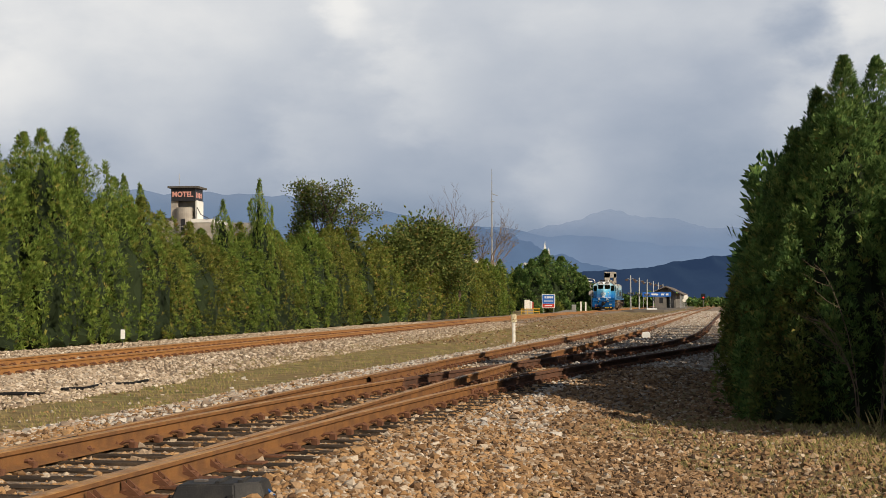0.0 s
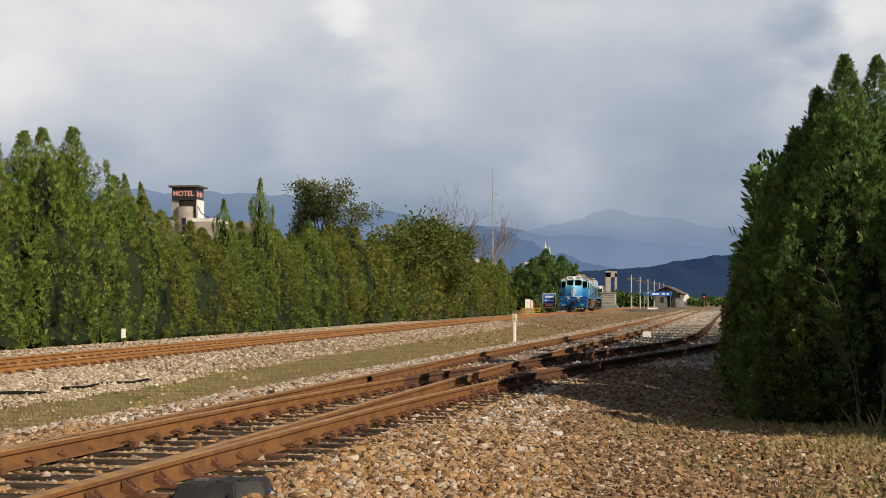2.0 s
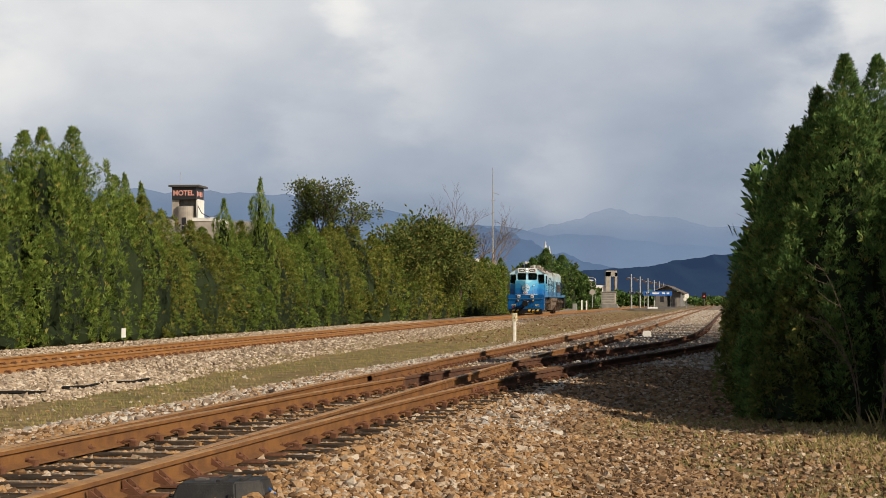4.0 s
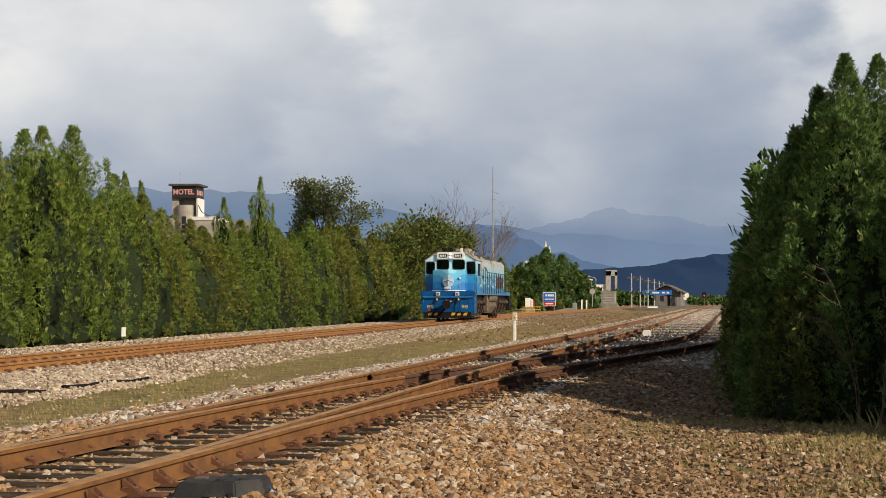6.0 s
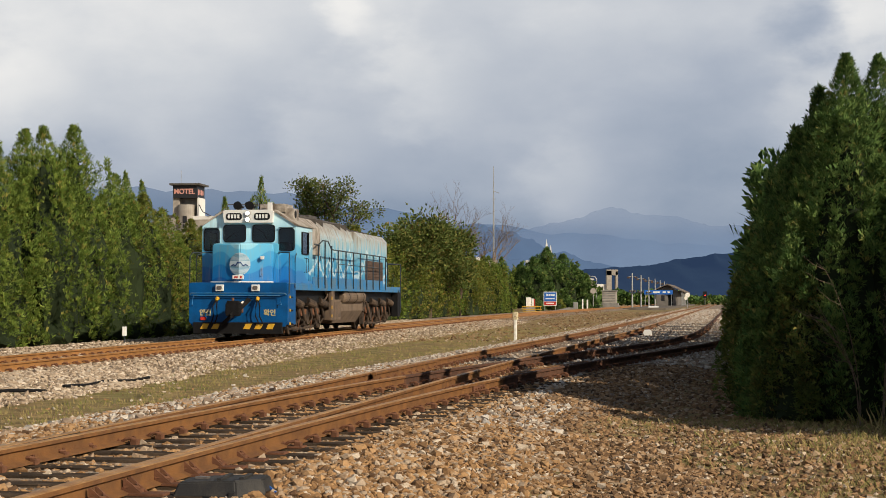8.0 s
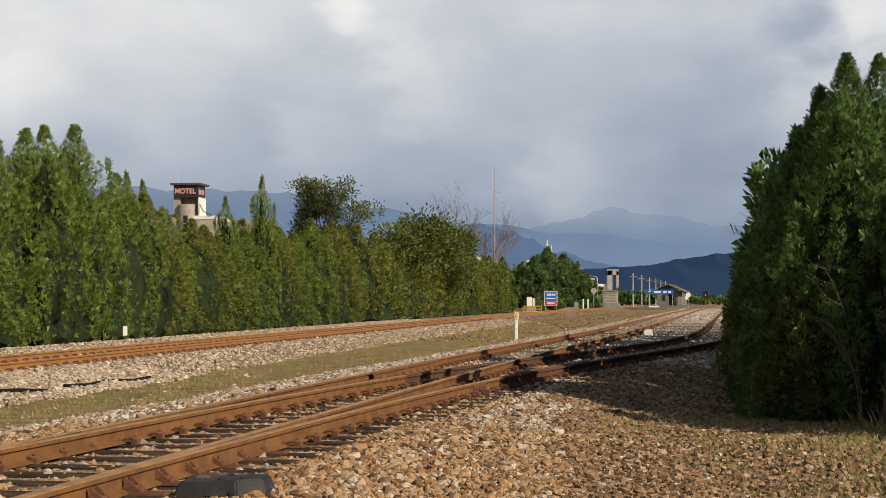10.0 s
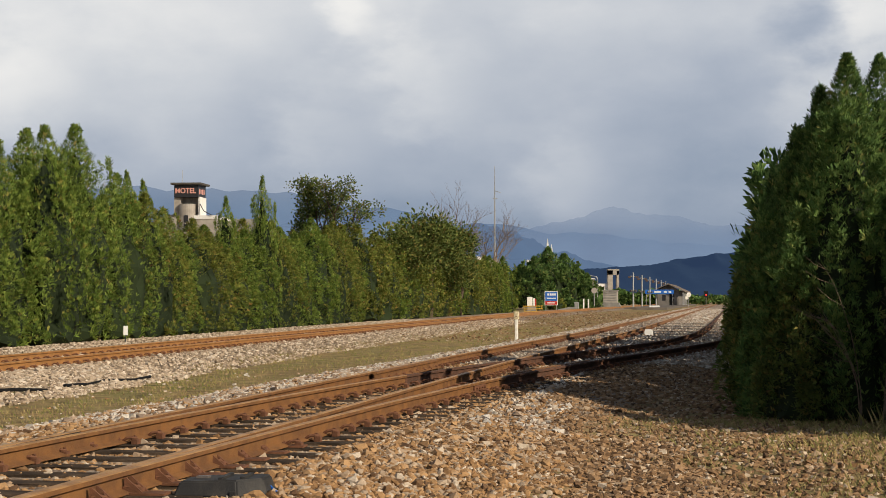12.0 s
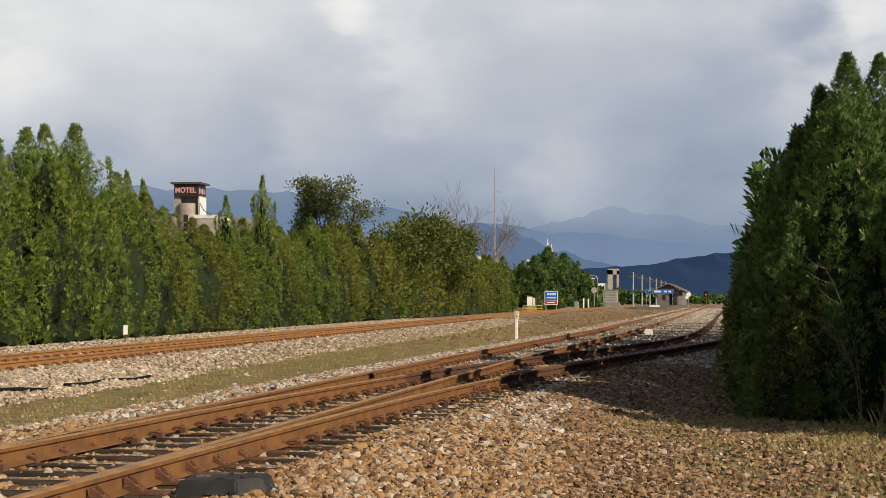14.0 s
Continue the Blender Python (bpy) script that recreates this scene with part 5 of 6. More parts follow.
    for x in (-0.13, -0.07, 0.05):
        part("plate_bar", box(x, x + 0.045, -0.012, 0.0, 1.79, 1.85), RED, plate)
    part("nose_plate", box(0.62, 0.72, 0.22, 0.30, 2.36, 2.46, 0.005), WHITE, nose)
    part("nose_handle", tube([(0.66, 0.30, 2.08), (0.66, 0.24, 2.08), (0.66, 0.24, 1.88), (0.66, 0.3, 1.88)], 0.012, 6), STEEL, nose)
    # ---- cab: front and rear walls with openings, sides, sloping roof
    yf, yr = 1.26, 3.55
    cab = new("cab")
    cab.parent = T
    Wn = [(-1.41, -0.95, 2.66, 3.31, 0.08), (-0.79, -0.12, 2.93, 3.43, 0.08), (0.12, 0.79, 2.93, 3.43, 0.08), (0.95, 1.41, 2.66, 3.31, 0.08)]
    outline = [(-1.48, 1.66), (1.48, 1.66), (1.48, 3.42), (0.80, 3.86), (-0.80, 3.86), (-1.48, 3.42)]
    bm = bmesh.new()
    add_prism(bm, outline, yf, yf + 0.06, "y")
    wall = part("front_wall", bm, LIVERY, cab)
    cut = bmesh.new()
    for w in Wn:
        add_prism(cut, rounded(*w[:4], w[4]), yf - 0.2, yf + 0.3, "y")
    cutter = part("front_openings", cut, LIVERY, None)
    md = wall.modifiers.new("openings", "BOOLEAN")
    md.object, md.operation, md.solver = cutter, "DIFFERENCE", "EXACT"
    me = bpy.data.meshes.new_from_object(wall.evaluated_get(bpy.context.evaluated_depsgraph_get()))
    wall.modifiers.clear()
    wall.data = me
    bpy.data.objects.remove(cutter)
    for w in Wn:
        window("windscreen", cab, w, yf)
    for x0, x1, z in ((-0.72, -0.2, 2.98), (0.2, 0.72, 3.36)):
        part("wiper", tube([(x0, yf - 0.04, z), ((x0 + x1) / 2, yf - 0.05, 3.2), (x1 - 0.15, yf - 0.045, 3.0)], 0.010, 5), BLACK, cab)
    for s in (-1, 1):
        wx = s * 1.48
        side = bmesh.new()   # side wall with the driver's window left open between posts
        for y0, y1, z0, z1 in ((yf + 0.06, yr, 1.66, 2.55), (yf + 0.06, 1.95, 2.55, 3.42), (2.85, yr, 2.55, 3.42), (1.95, 2.85, 3.25, 3.42)):
            add_box(side, min(wx, wx - s * 0.06), max(wx, wx - s * 0.06), y0, y1, z0, z1)
        part("side_wall", side, LIVERY, cab)
        window("side_window", cab, (1.97, 2.83, 2.58, 3.23, 0.05), wx, axis="x")
        part("rain_gutter", box(min(s * 1.44, s * 1.53), max(s * 1.44, s * 1.53), yf, yr + 0.25, 3.41, 3.45, 0.01), ROOF, cab)
        part("visor", prism([(s * 0.95, 3.34), (s * 1.41, 3.34), (s * 1.41, 3.36), (s * 0.95, 3.36)], yf - 0.09, yf, "y"), RAILING, cab)
        part("door_frame", box(s * 1.47, s * 1.495, 2.95, 3.5, 1.75, 3.3, 0.006), HOOD, cab)
        part("grab_handle", tube([(s * 1.48, 2.35, 2.45), (s * 1.55, 2.35, 2.42), (s * 1.55, 2.35, 2.02), (s * 1.48, 2.35, 2.0)], 0.014, 6), RAILING, cab)
        part("grab_handle", tube([(s * 1.48, 2.65, 2.45), (s * 1.55, 2.65, 2.42), (s * 1.55, 2.65, 2.02), (s * 1.48, 2.65, 2.0)], 0.014, 6), RAILING, cab)
    part("rear_wall", prism(outline, yr - 0.06, yr, "y"), LIVERY, cab)
    part("cab_floor", box(-1.42, 1.42, yf + 0.06, yr - 0.06, 1.67, 2.3), CABDARK, cab)
    for x in (-0.9, 0.75):
        part("driver_seat", box(x - 0.22, x + 0.22, 2.3, 2.8, 2.3, 2.95, 0.05), CABDARK, cab)
    roof = prism([(-1.50, 3.40), (-1.50, 3.45), (-0.82, 3.90), (0.82, 3.90), (1.50, 3.45), (1.50, 3.40), (0.80, 3.84), (-0.80, 3.84)], yf - 0.05, yr + 0.2, "y")
    part("cab_roof", roof, ROOF, cab)
    # number boards and twin headlamps over the windscreens
    nb = part("headlight_panel", prism([(-0.76, 3.50), (0.76, 3.50), (0.80, 3.84), (0.72, 3.90), (-0.72, 3.90), (-0.80, 3.84)], yf - 0.16, yf + 0.02, "y", 0.012), WHITE, cab)
    for s in (-1, 1):
        bd = part("number_board", prism(rounded(s * 0.44 - 0.25, s * 0.44 + 0.25, 3.585, 3.80, 0.09), yf - 0.172, yf - 0.155, "y"), BLACK, nb)
        for k in range(4):
            x = s * 0.44 - 0.19 + 0.10 * k
            part("number_bar", box(x, x + 0.065, yf - 0.180, yf - 0.170, 3.635, 3.755, 0.01), WHITE, bd)
    for z in (3.60, 3.79):
        hl = part("headlamp", tube([(0.0, yf - 0.22, z), (0.0, yf - 0.10, z)], 0.085, 16), STEEL, nb)
        part("lamp_glass", tube([(0.0, yf - 0.228, z), (0.0, yf - 0.219, z)], 0.070, 16), LAMPGLOW, hl)
    # horns, cooler and antenna on the cab roof
    for x in (-0.40, -0.02):
        part("horn", tube([(x, yf + 0.10, 4.04), (x, yf + 0.25, 4.05), (x, yf + 0.75, 4.02)], [0.135, 0.085, 0.03], 14), BLACK, cab)
        part("horn_bracket", box(x - 0.03, x + 0.03, yf + 0.35, yf + 0.5, 3.88, 4.02, 0.005), ROOFDARK, cab)
    part("horn", tube([(-0.20, yf + 0.5, 4.1), (-0.20, yf + 0.9, 4.1)], [0.08, 0.03], 10), BLACK, cab)
    part("air_conditioner", box(0.20, 1.0, 1.75, 2.9, 3.86, 4.12, 0.04), ROOF, cab)
    part("roof_vent", box(0.95, 1.25, 1.9, 2.6, 3.62, 3.98, 0.04), ROOF, cab)
    part("cooler_fan", tube([(1.24, 2.1, 3.80), (1.27, 2.1, 3.80)], 0.12, 14), BLACK, cab)
    part("antenna_box", box(0.52, 0.66, 1.45, 1.6, 3.88, 4.14, 0.02), WHITE, cab)
    for y in (1.5, 2.4):
        part("roof_rail", tube([(-0.75, y, 3.88), (-0.75, y, 4.08), (0.75, y, 4.10), (0.75, y, 3.88)], 0.014, 6), ROOFDARK, cab)
    # ---- long hood: engine section and wider cooling section
    hood = prism([(-1.12, 1.66), (1.12, 1.66), (1.12, 3.30), (1.0, 3.62), (0.72, 3.84), (-0.72, 3.84), (-1.0, 3.62), (-1.12, 3.30)], 3.55, 12.2, "y", 0.02)
    part("engine_hood", hood, HOOD, T, "weathered white and sky blue long hood")
    rad = prism([(-1.30, 1.66), (1.30, 1.66), (1.30, 3.45), (1.12, 3.66), (-1.12, 3.66), (-1.30, 3.45)], 12.2, 18.3, "y", 0.02)
    part("radiator_hood", rad, HOOD, T, "weathered pale radiator section of the hood")
    part("blower_duct", prism([(-1.30, 2.6), (1.30, 2.6), (1.30, 3.5), (0.95, 3.80), (-0.95, 3.80), (-1.30, 3.5)], 3.8, 5.6, "y", 0.05), ROOF, T)
    part("intake_louvre", box(1.02, 1.22, 3.56, 3.75, 1.9, 3.2, 0.01), LOUVRE, T)
    for s in (-1, 1):
        for y in [5.75 + 0.72 * k for k in range(9)]:
            d = part("engine_door", box(s * 1.115, s * 1.145, y, y + 0.64, 1.85, 3.22, 0.008), HOOD, T)
            part("door_latch", box(s * 1.14, s * 1.165, y + 0.52, y + 0.58, 2.45, 2.6, 0.004), RAILING, d)
        g = part("radiator_grille", box(s * 1.29, s * 1.33, 13.6, 17.2, 1.75, 2.62, 0.01), LOUVRE, T, "rust-brown louvred grille")
        for k in range(7):
            part("grille_slat", box(s * 1.33, s * 1.345, 13.65, 17.15, 1.80 + 0.11 * k, 1.86 + 0.11 * k), LOUVRE, g)
        for y in (12.5, 14.4, 16.3):
            part("hood_panel", box(s * 1.297, s * 1.315, y, y + 1.7, 2.75, 3.38, 0.008), HOOD, T)
    part("roof_hatch", box(-0.66, 0.66, 5.4, 12.4, 3.83, 3.94, 0.03), ROOFDARK, T)
    part("exhaust_stack", box(-0.3, 0.3, 8.3, 9.6, 3.92, 4.10, 0.03), ROOFDARK, T)
    for y in (6.3, 7.4, 10.4, 11.5):
        part("roof_rib", box(-0.98, 0.98, y, y + 0.07, 3.60, 3.87, 0.01), ROOFDARK, T)
    for y in (13.4, 15.1, 16.8):
        f = part("radiator_fan", tube([(0, y, 3.64), (0, y, 3.80)], 0.72, 20), ROOFDARK, T)
        part("fan_guard", tube([(0, y, 3.80), (0, y, 3.815)], 0.60, 16), BLACK, f)
    # ---- sills, walkway skirts and railings
    for s in (-1, 1):
        part("side_sill", box(s * 1.42, s * 1.52, 1.0, 20.3, 1.44, 1.62, 0.01), SILLBLUE, T)
        part("kick_plate", box(s * 1.47, s * 1.51, 3.55, 16.3, 1.62, 1.88, 0.008), SILLBLUE, T)
        xs = s * 1.53
        ys = [4.2, 5.25, 6.3, 7.4, 8.75, 10.1, 11.4, 12.7, 14.0, 15.4, 16.7]
        for y in ys:
            top = 3.08 if 5 < y < 6 else (2.95 if y < 7 else 2.81)
            part("handrail_post", tube([(xs, y, 1.52), (xs, y, top)], 0.024, 6), RAILING, T)
        part("handrail", tube([(xs, 3.6, 2.92), (xs, 4.2, 2.92), (xs, 4.9, 3.08), (xs, 5.7, 3.08), (xs, 6.3, 2.82), (xs, 16.7, 2.82), (xs, 17.2, 2.55), (xs, 17.3, 1.66)], 0.022, 6), RAILING, T)
        part("handrail", tube([(xs, 7.4, 2.36), (xs, 16.7, 2.36)], 0.014, 6), RAILING, T)
        # end railings at the cab and at the rear platform
        part("end_railing", tube([(s * 0.97, 1.22, 2.56), (s * 1.0, 0.95, 2.58), (s * 1.50, 0.30, 2.56), (s * 1.53, 0.12, 2.45), (s * 1.54, 0.10, 1.35), (s * 1.45, 0.02, 1.28)], 0.018, 7), RAILING, T)
        part("end_railing", tube([(s * 1.49, 1.24, 2.55), (s * 1.54, 1.0, 2.52), (s * 1.54, 0.85, 2.40), (s * 1.54, 0.85, 1.5)], 0.016, 7), RAILING, T)
        part("end_railing", tube([(s * 1.30, 18.35, 2.6), (s * 1.53, 19.0, 2.6), (s * 1.53, 20.3, 2.6), (s * 1.53, 20.35, 0.6)], 0.020, 7), RAILING, T)
        part("rear_step", box(s * 1.25, s * 1.52, 19.7, 20.2, 0.45, 1.55, 0.02), BLACK, T)
        part("ladder", box(s * 1.40, s * 1.50, 6.45, 6.95, 0.45, 1.60, 0.01), TANK, T)
        for z in (0.55, 0.85, 1.15, 1.45):
            part("ladder_marking", box(s * 1.50, s * 1.51, 6.45, 6.55, z, z + 0.10), YELLOW, T)
    part("rear_end", box(-1.50, 1.50, 20.2, 20.4, 0.45, 1.66, 0.02), BLACK, T)
    part("rear_railing", tube([(-1.5, 20.35, 2.6), (1.5, 20.35, 2.6)], 0.018, 7), RAILING, T)
    # ---- tanks under the frame
    part("fuel_tank", prism([(-1.32, 0.75), (-1.05, 0.32), (1.05, 0.32), (1.32, 0.75), (1.32, 1.06), (-1.32, 1.06)], 8.5, 13.0, "y", 0.03), RESERVOIR, T, "dusty brown fuel tank")
    for s in (-1, 1):
        bx = part("battery_box", box(s * 1.0, s * 1.42, 7.2, 8.4, 0.45, 1.15, 0.03), RESERVOIR, T)
        part("box_lid", box(s * 1.42, s * 1.435, 7.28, 8.32, 0.55, 1.08, 0.004), TANK, bx)
        res = part("air_reservoir", tube([(s * 1.28, 9.0, 1.24), (s * 1.28, 9.12, 1.24), (s * 1.28, 12.7, 1.24), (s * 1.28, 12.82, 1.24)], [0.13, 0.225, 0.225, 0.13], 18), RESERVOIR, T, "dusty tan air reservoir")
        for y in (9.6, 11.0, 12.3):
            part("strap", tube([(s * 1.28, y, 1.24), (s * 1.28, y + 0.06, 1.24)], 0.236, 18), BOGIE, res)
        for y0, y1, z0, z1 in ((5.9, 7.1, 1.02, 1.30), (13.1, 13.6, 0.7, 1.3)):
            part("pipe", tube([(s * 1.30, y0, z0), (s * 1.36, (y0 + y1) / 2, z1), (s * 1.30, y1, z1)], 0.035, 7), BOGIE, T)
        part("frame_bracket", prism([(6.2, 1.42), (7.6, 1.42), (7.3, 0.9), (7.1, 0.9)], s * 1.30, s * 1.36, "x"), RESERVOIR, T)
    # ---- bogies with wheels that turn
    wheels = []
    for yc in (3.35, 16.2):
        bg = new("bogie")
        bg.parent = T
        for s in (-1, 1):
            sx = s * 1.12
            fr = prism([(yc - 2.6, 0.72), (yc - 2.6, 0.98), (yc - 1.2, 1.02), (yc - 0.9, 0.86), (yc + 0.9, 0.86), (yc + 1.2, 1.02), (yc + 2.6, 0.98), (yc + 2.6, 0.72), (yc + 1.0, 0.60), (yc - 1.0, 0.60)], sx - 0.09, sx + 0.09, "x", 0.02)
            part("side_frame", fr, BOGIE, bg)
            for k in (-1.8, 0, 1.8):
                part("axle_box", box(sx - 0.02 if s > 0 else sx - 0.20, sx + 0.20 if s > 0 else sx + 0.02, yc + k - 0.20, yc + k + 0.20, 0.33, 0.68, 0.04), BOGIE, bg)
                part("axle_cap", tube([(sx + s * 0.18, yc + k, 0.50), (sx + s * 0.25, yc + k, 0.50)], 0.13, 12), BOGIE, bg)
                for q in (-0.3, 0.3):
                    part("coil_spring", tube([(sx + s * 0.06, yc + k + q, 0.62), (sx + s * 0.06, yc + k + q, 0.86)], 0.085, 8), RUSTDARK, bg)
                part("brake_cylinder", tube([(sx + s * 0.12, yc + k + 0.45, 1.10), (sx + s * 0.30, yc + k + 0.78, 0.98)], [0.13, 0.12], 12), BOGIE, bg)
                part("slack_adjuster", tube([(sx + s * 0.20, yc + k - 0.75, 1.08), (sx + s * 0.24, yc + k - 0.30, 0.50)], [0.04, 0.05], 8), BOGIE, bg)
                part("spring_seat", box(sx + s * 0.02, sx + s * 0.20, yc + k - 0.42, yc + k + 0.42, 0.585, 0.63, 0.01), BOGIE, bg)
                part("brake_lever", tube([(sx + s * 0.16, yc + k + 0.55, 1.10), (sx + s * 0.18, yc + k + 0.95, 0.55), (sx + s * 0.1, yc + k + 0.75, 0.35)], [0.045, 0.05, 0.04], 7), BOGIE, bg)
                part("sand_pipe", tube([(sx + s * 0.14, yc + k - 0.62, 0.62), (sx + s * 0.05, yc + k - 0.58, 0.14)], 0.022, 6), RUSTDARK, bg)
            part("brake_beam", tube([(sx + s * 0.05, yc - 2.5, 0.30), (sx + s * 0.05, yc - 0.9, 0.24), (sx + s * 0.05, yc + 0.9, 0.26), (sx + s * 0.05, yc + 2.5, 0.32)], 0.05, 6), BOGIE, bg)
            for k in (-2.45, -0.9, 0.9, 2.45):
                part("brake_hanger", box(sx - 0.07, sx + 0.09, yc + k - 0.13, yc + k + 0.13, 0.22, 0.66, 0.03), BOGIE, bg)
            part("bogie_skirt", box(sx - 0.04, sx + 0.04, yc - 2.2, yc + 2.2, 0.98, 1.22, 0.01), BLACK, bg)
        for k in (-1.8, 0, 1.8):
            ws = new("wheelset")
            ws.parent = bg
            wheels.append((ws, yc + k))
            for s in (-1, 1):
                bm = bmesh.new()
                prof = [(0.0, 0.68), (0.508, 0.68), (0.510, 0.80), (0.47, 0.815), (0.44, 0.79), (0.20, 0.77), (0.17, 0.83), (0.0, 0.83)]
                n = 28
                rings = [[bm.verts.new((s * x, rr * math.cos(2 * math.pi * i / n), rr * math.sin(2 * math.pi * i / n))) for i in range(n)] for rr, x in prof if rr > 0]
                for A, B in zip(rings, rings[1:]):
                    for i in range(n):
                        bm.faces.new((A[i], A[(i + 1) % n], B[(i + 1) % n], B[i]))
                bm.faces.new(rings[0])
                bm.faces.new(rings[-1])
                bmesh.ops.recalc_face_normals(bm, faces=bm.faces[:])
                part("wheel", bm, BOGIE, ws)
            # black motor blocks, added to fill the bright gap where shadow should lie
            part("traction_motor", box(-0.62, 0.62, yc + k + 0.12, yc + k + 0.85, 0.16, 0.92, 0.06), BLACK, bg)
            part("axle", tube([(-0.72, 0, 0), (0.72, 0, 0)], 0.09, 10), RUSTDARK, ws)
    return T, wheels


loco, wheelsets = build_loco()
# ---------------------------------------------------------------- lineside things
PLASTER = mat("beige_plaster", (0.36, 0.33, 0.29), 0.9, 0, 0.12, 0.8, 12, 0.1, other=(0.28, 0.25, 0.22))
PLASTER_WHITE = mat("white_plaster", (0.70, 0.69, 0.66), 0.85, 0, 0.1, 1.0, 12, 0.1)
SIGNBLACK = mat("black_sign_panel", (0.022, 0.022, 0.026), 0.5, 0, 0.2, 2, 20, 0.05)
SIGNPINK = mat("faded_red_lettering", (0.62, 0.30, 0.25), 0.5, 0, 0.1, 4, 20, 0.0)
CONCRETE = mat("grey_concrete", (0.27, 0.26, 0.24), 0.95, 0, 0.2, 1.5, 20, 0.2, other=(0.19, 0.18, 0.165))
PLATFORM = mat("stained_platform_concrete", (0.13, 0.11, 0.09), 0.95, 0, 0.25, 0.8, 10, 0.1, other=(0.09, 0.075, 0.06))
# grey-brown shelter walls, their colour darkened for the shade they stand in
SHED_SHADE = mat("grey_shed_walls_shade_dark", (0.17, 0.155, 0.14), 0.9, 0, 0.2, 1.0, 10, 0.1, other=(0.12, 0.11, 0.10))
ROOFTILE = mat("brown_roof_sheet", (0.16, 0.13, 0.11), 0.8, 0, 0.2, 1.5, 12, 0.1)
GALV = mat("galvanised_steel", (0.40, 0.40, 0.39), 0.5, 0.5, 0.15, 5, 40, 0.05)
SIGNBLUE = mat("blue_sign_sheet", (0.02, 0.12, 0.46), 0.45, 0, 0.1, 3, 30, 0.02)
OLDWHITE = mat("old_white_paint", (0.78, 0.77, 0.73), 0.7, 0, 0.1, 9, 60, 0.2, other=(0.66, 0.62, 0.54))
OLDCREAM = mat("yellowed_cream_paint", (0.70, 0.63, 0.44), 0.7, 0, 0.2, 12, 60, 0.2, other=(0.45, 0.36, 0.22))
BLACKPLASTIC = mat("dusty_black_plastic", (0.022, 0.022, 0.023), 0.65, 0, 0.3, 6, 70, 0.15, other=(0.042, 0.039, 0.036), spec=0.25)
REDGLOW = mat("red_signal_lamp", (0.5, 0.02, 0.02), 0.4, 0, 0, 5, 50, 0, emit=(1.0, 0.05, 0.03, 1.5))


def build_motel():
    t = thing("motel", "beige motel tower with black rooftop sign box", "building", m=pose(-45.0, 280, -0.5, 0, 0, -6))
    part("lower_wall", box(-2.0, 7.0, 0.5, 12, 0, 15.0, 0.03), PLASTER, t)
    part("parapet", box(2.8, 7.1, 0.4, 12.1, 14.7, 15.3, 0.03), PLASTER_WHITE, t)
    part("rear_wing", box(-1.5, 12, 12, 24, 0, 15.2, 0.03), CONCRETE, t)
    part("side_wing", box(-2.2, -0.2, 1.5, 8, 0, 15.5, 0.03), CONCRETE, t)
    part("stair_wall", prism([(0.8 + 1.25 * (1 - math.cos(a)), 0.5 - 0.7 * math.sin(a)) for a in [math.pi * i / 10 for i in range(11)]] + [(3.3, 2.5), (0.8, 2.5)], 0.0, 17.2, "z"), PLASTER, t)
    w = part("stair_window", box(1.75, 2.45, -0.25, -0.10, 12.6, 15.3, 0.02), SIGNBLACK, t)
    part("window_bar", box(1.72, 2.48, -0.28, -0.22, 13.9, 14.05), PLASTER, w)
    part("window_bar", box(1.72, 2.48, -0.28, -0.22, 13.1, 13.25), PLASTER, w)
    part("tower_wall", box(-0.2, 0.9, 0.8, 5.2, 14, 18.3, 0.03), PLASTER, t)
    part("tower_wall", box(0.9, 3.9, 2.2, 5.2, 14, 18.3, 0.03), CONCRETE, t)
    # right side in white plaster: the sun on it is put into the colour
    part("sunlit_white_flank", box(3.9, 4.15, 0.9, 5.3, 14, 18.4, 0.02), PLASTER_WHITE, t, "tower flank with its sunlight painted in as white")
    part("stair_rail", tube([(4.2, 0.9, 17.2), (5.0, 0.2, 16.0), (6.4, 0.2, 15.3)], 0.07, 6), SIGNBLACK, t)
    sg = part("sign_box", box(-0.1, 4.0, 0.4, 5.4, 18.3, 20.4, 0.04), SIGNBLACK, t, "black sign box with faded red letters")
    lettering("MOTEL", 1.18, SIGNPINK, sg, pose(1.85, 0.385, 19.35, 90) @ Matrix.Diagonal((0.94, 1, 1, 1)), "sign_lettering")
    for y, h in ((1.0, 0.9), (1.9, 0.7), (2.9, 0.9), (3.9, 0.8)):
        part("sign_bar", box(4.0, 4.02, y, y + 0.6, 19.3 - h / 2, 19.3 + h / 2), SIGNPINK, sg)
    part("sign_roof", box(-0.6, 4.6, -0.1, 5.9, 20.4, 20.72, 0.05), ROOFDARK, t)
    part("antenna", tube([(0.6, 3, 20.7), (0.6, 3, 23.0)], 0.04, 5), GALV, t)


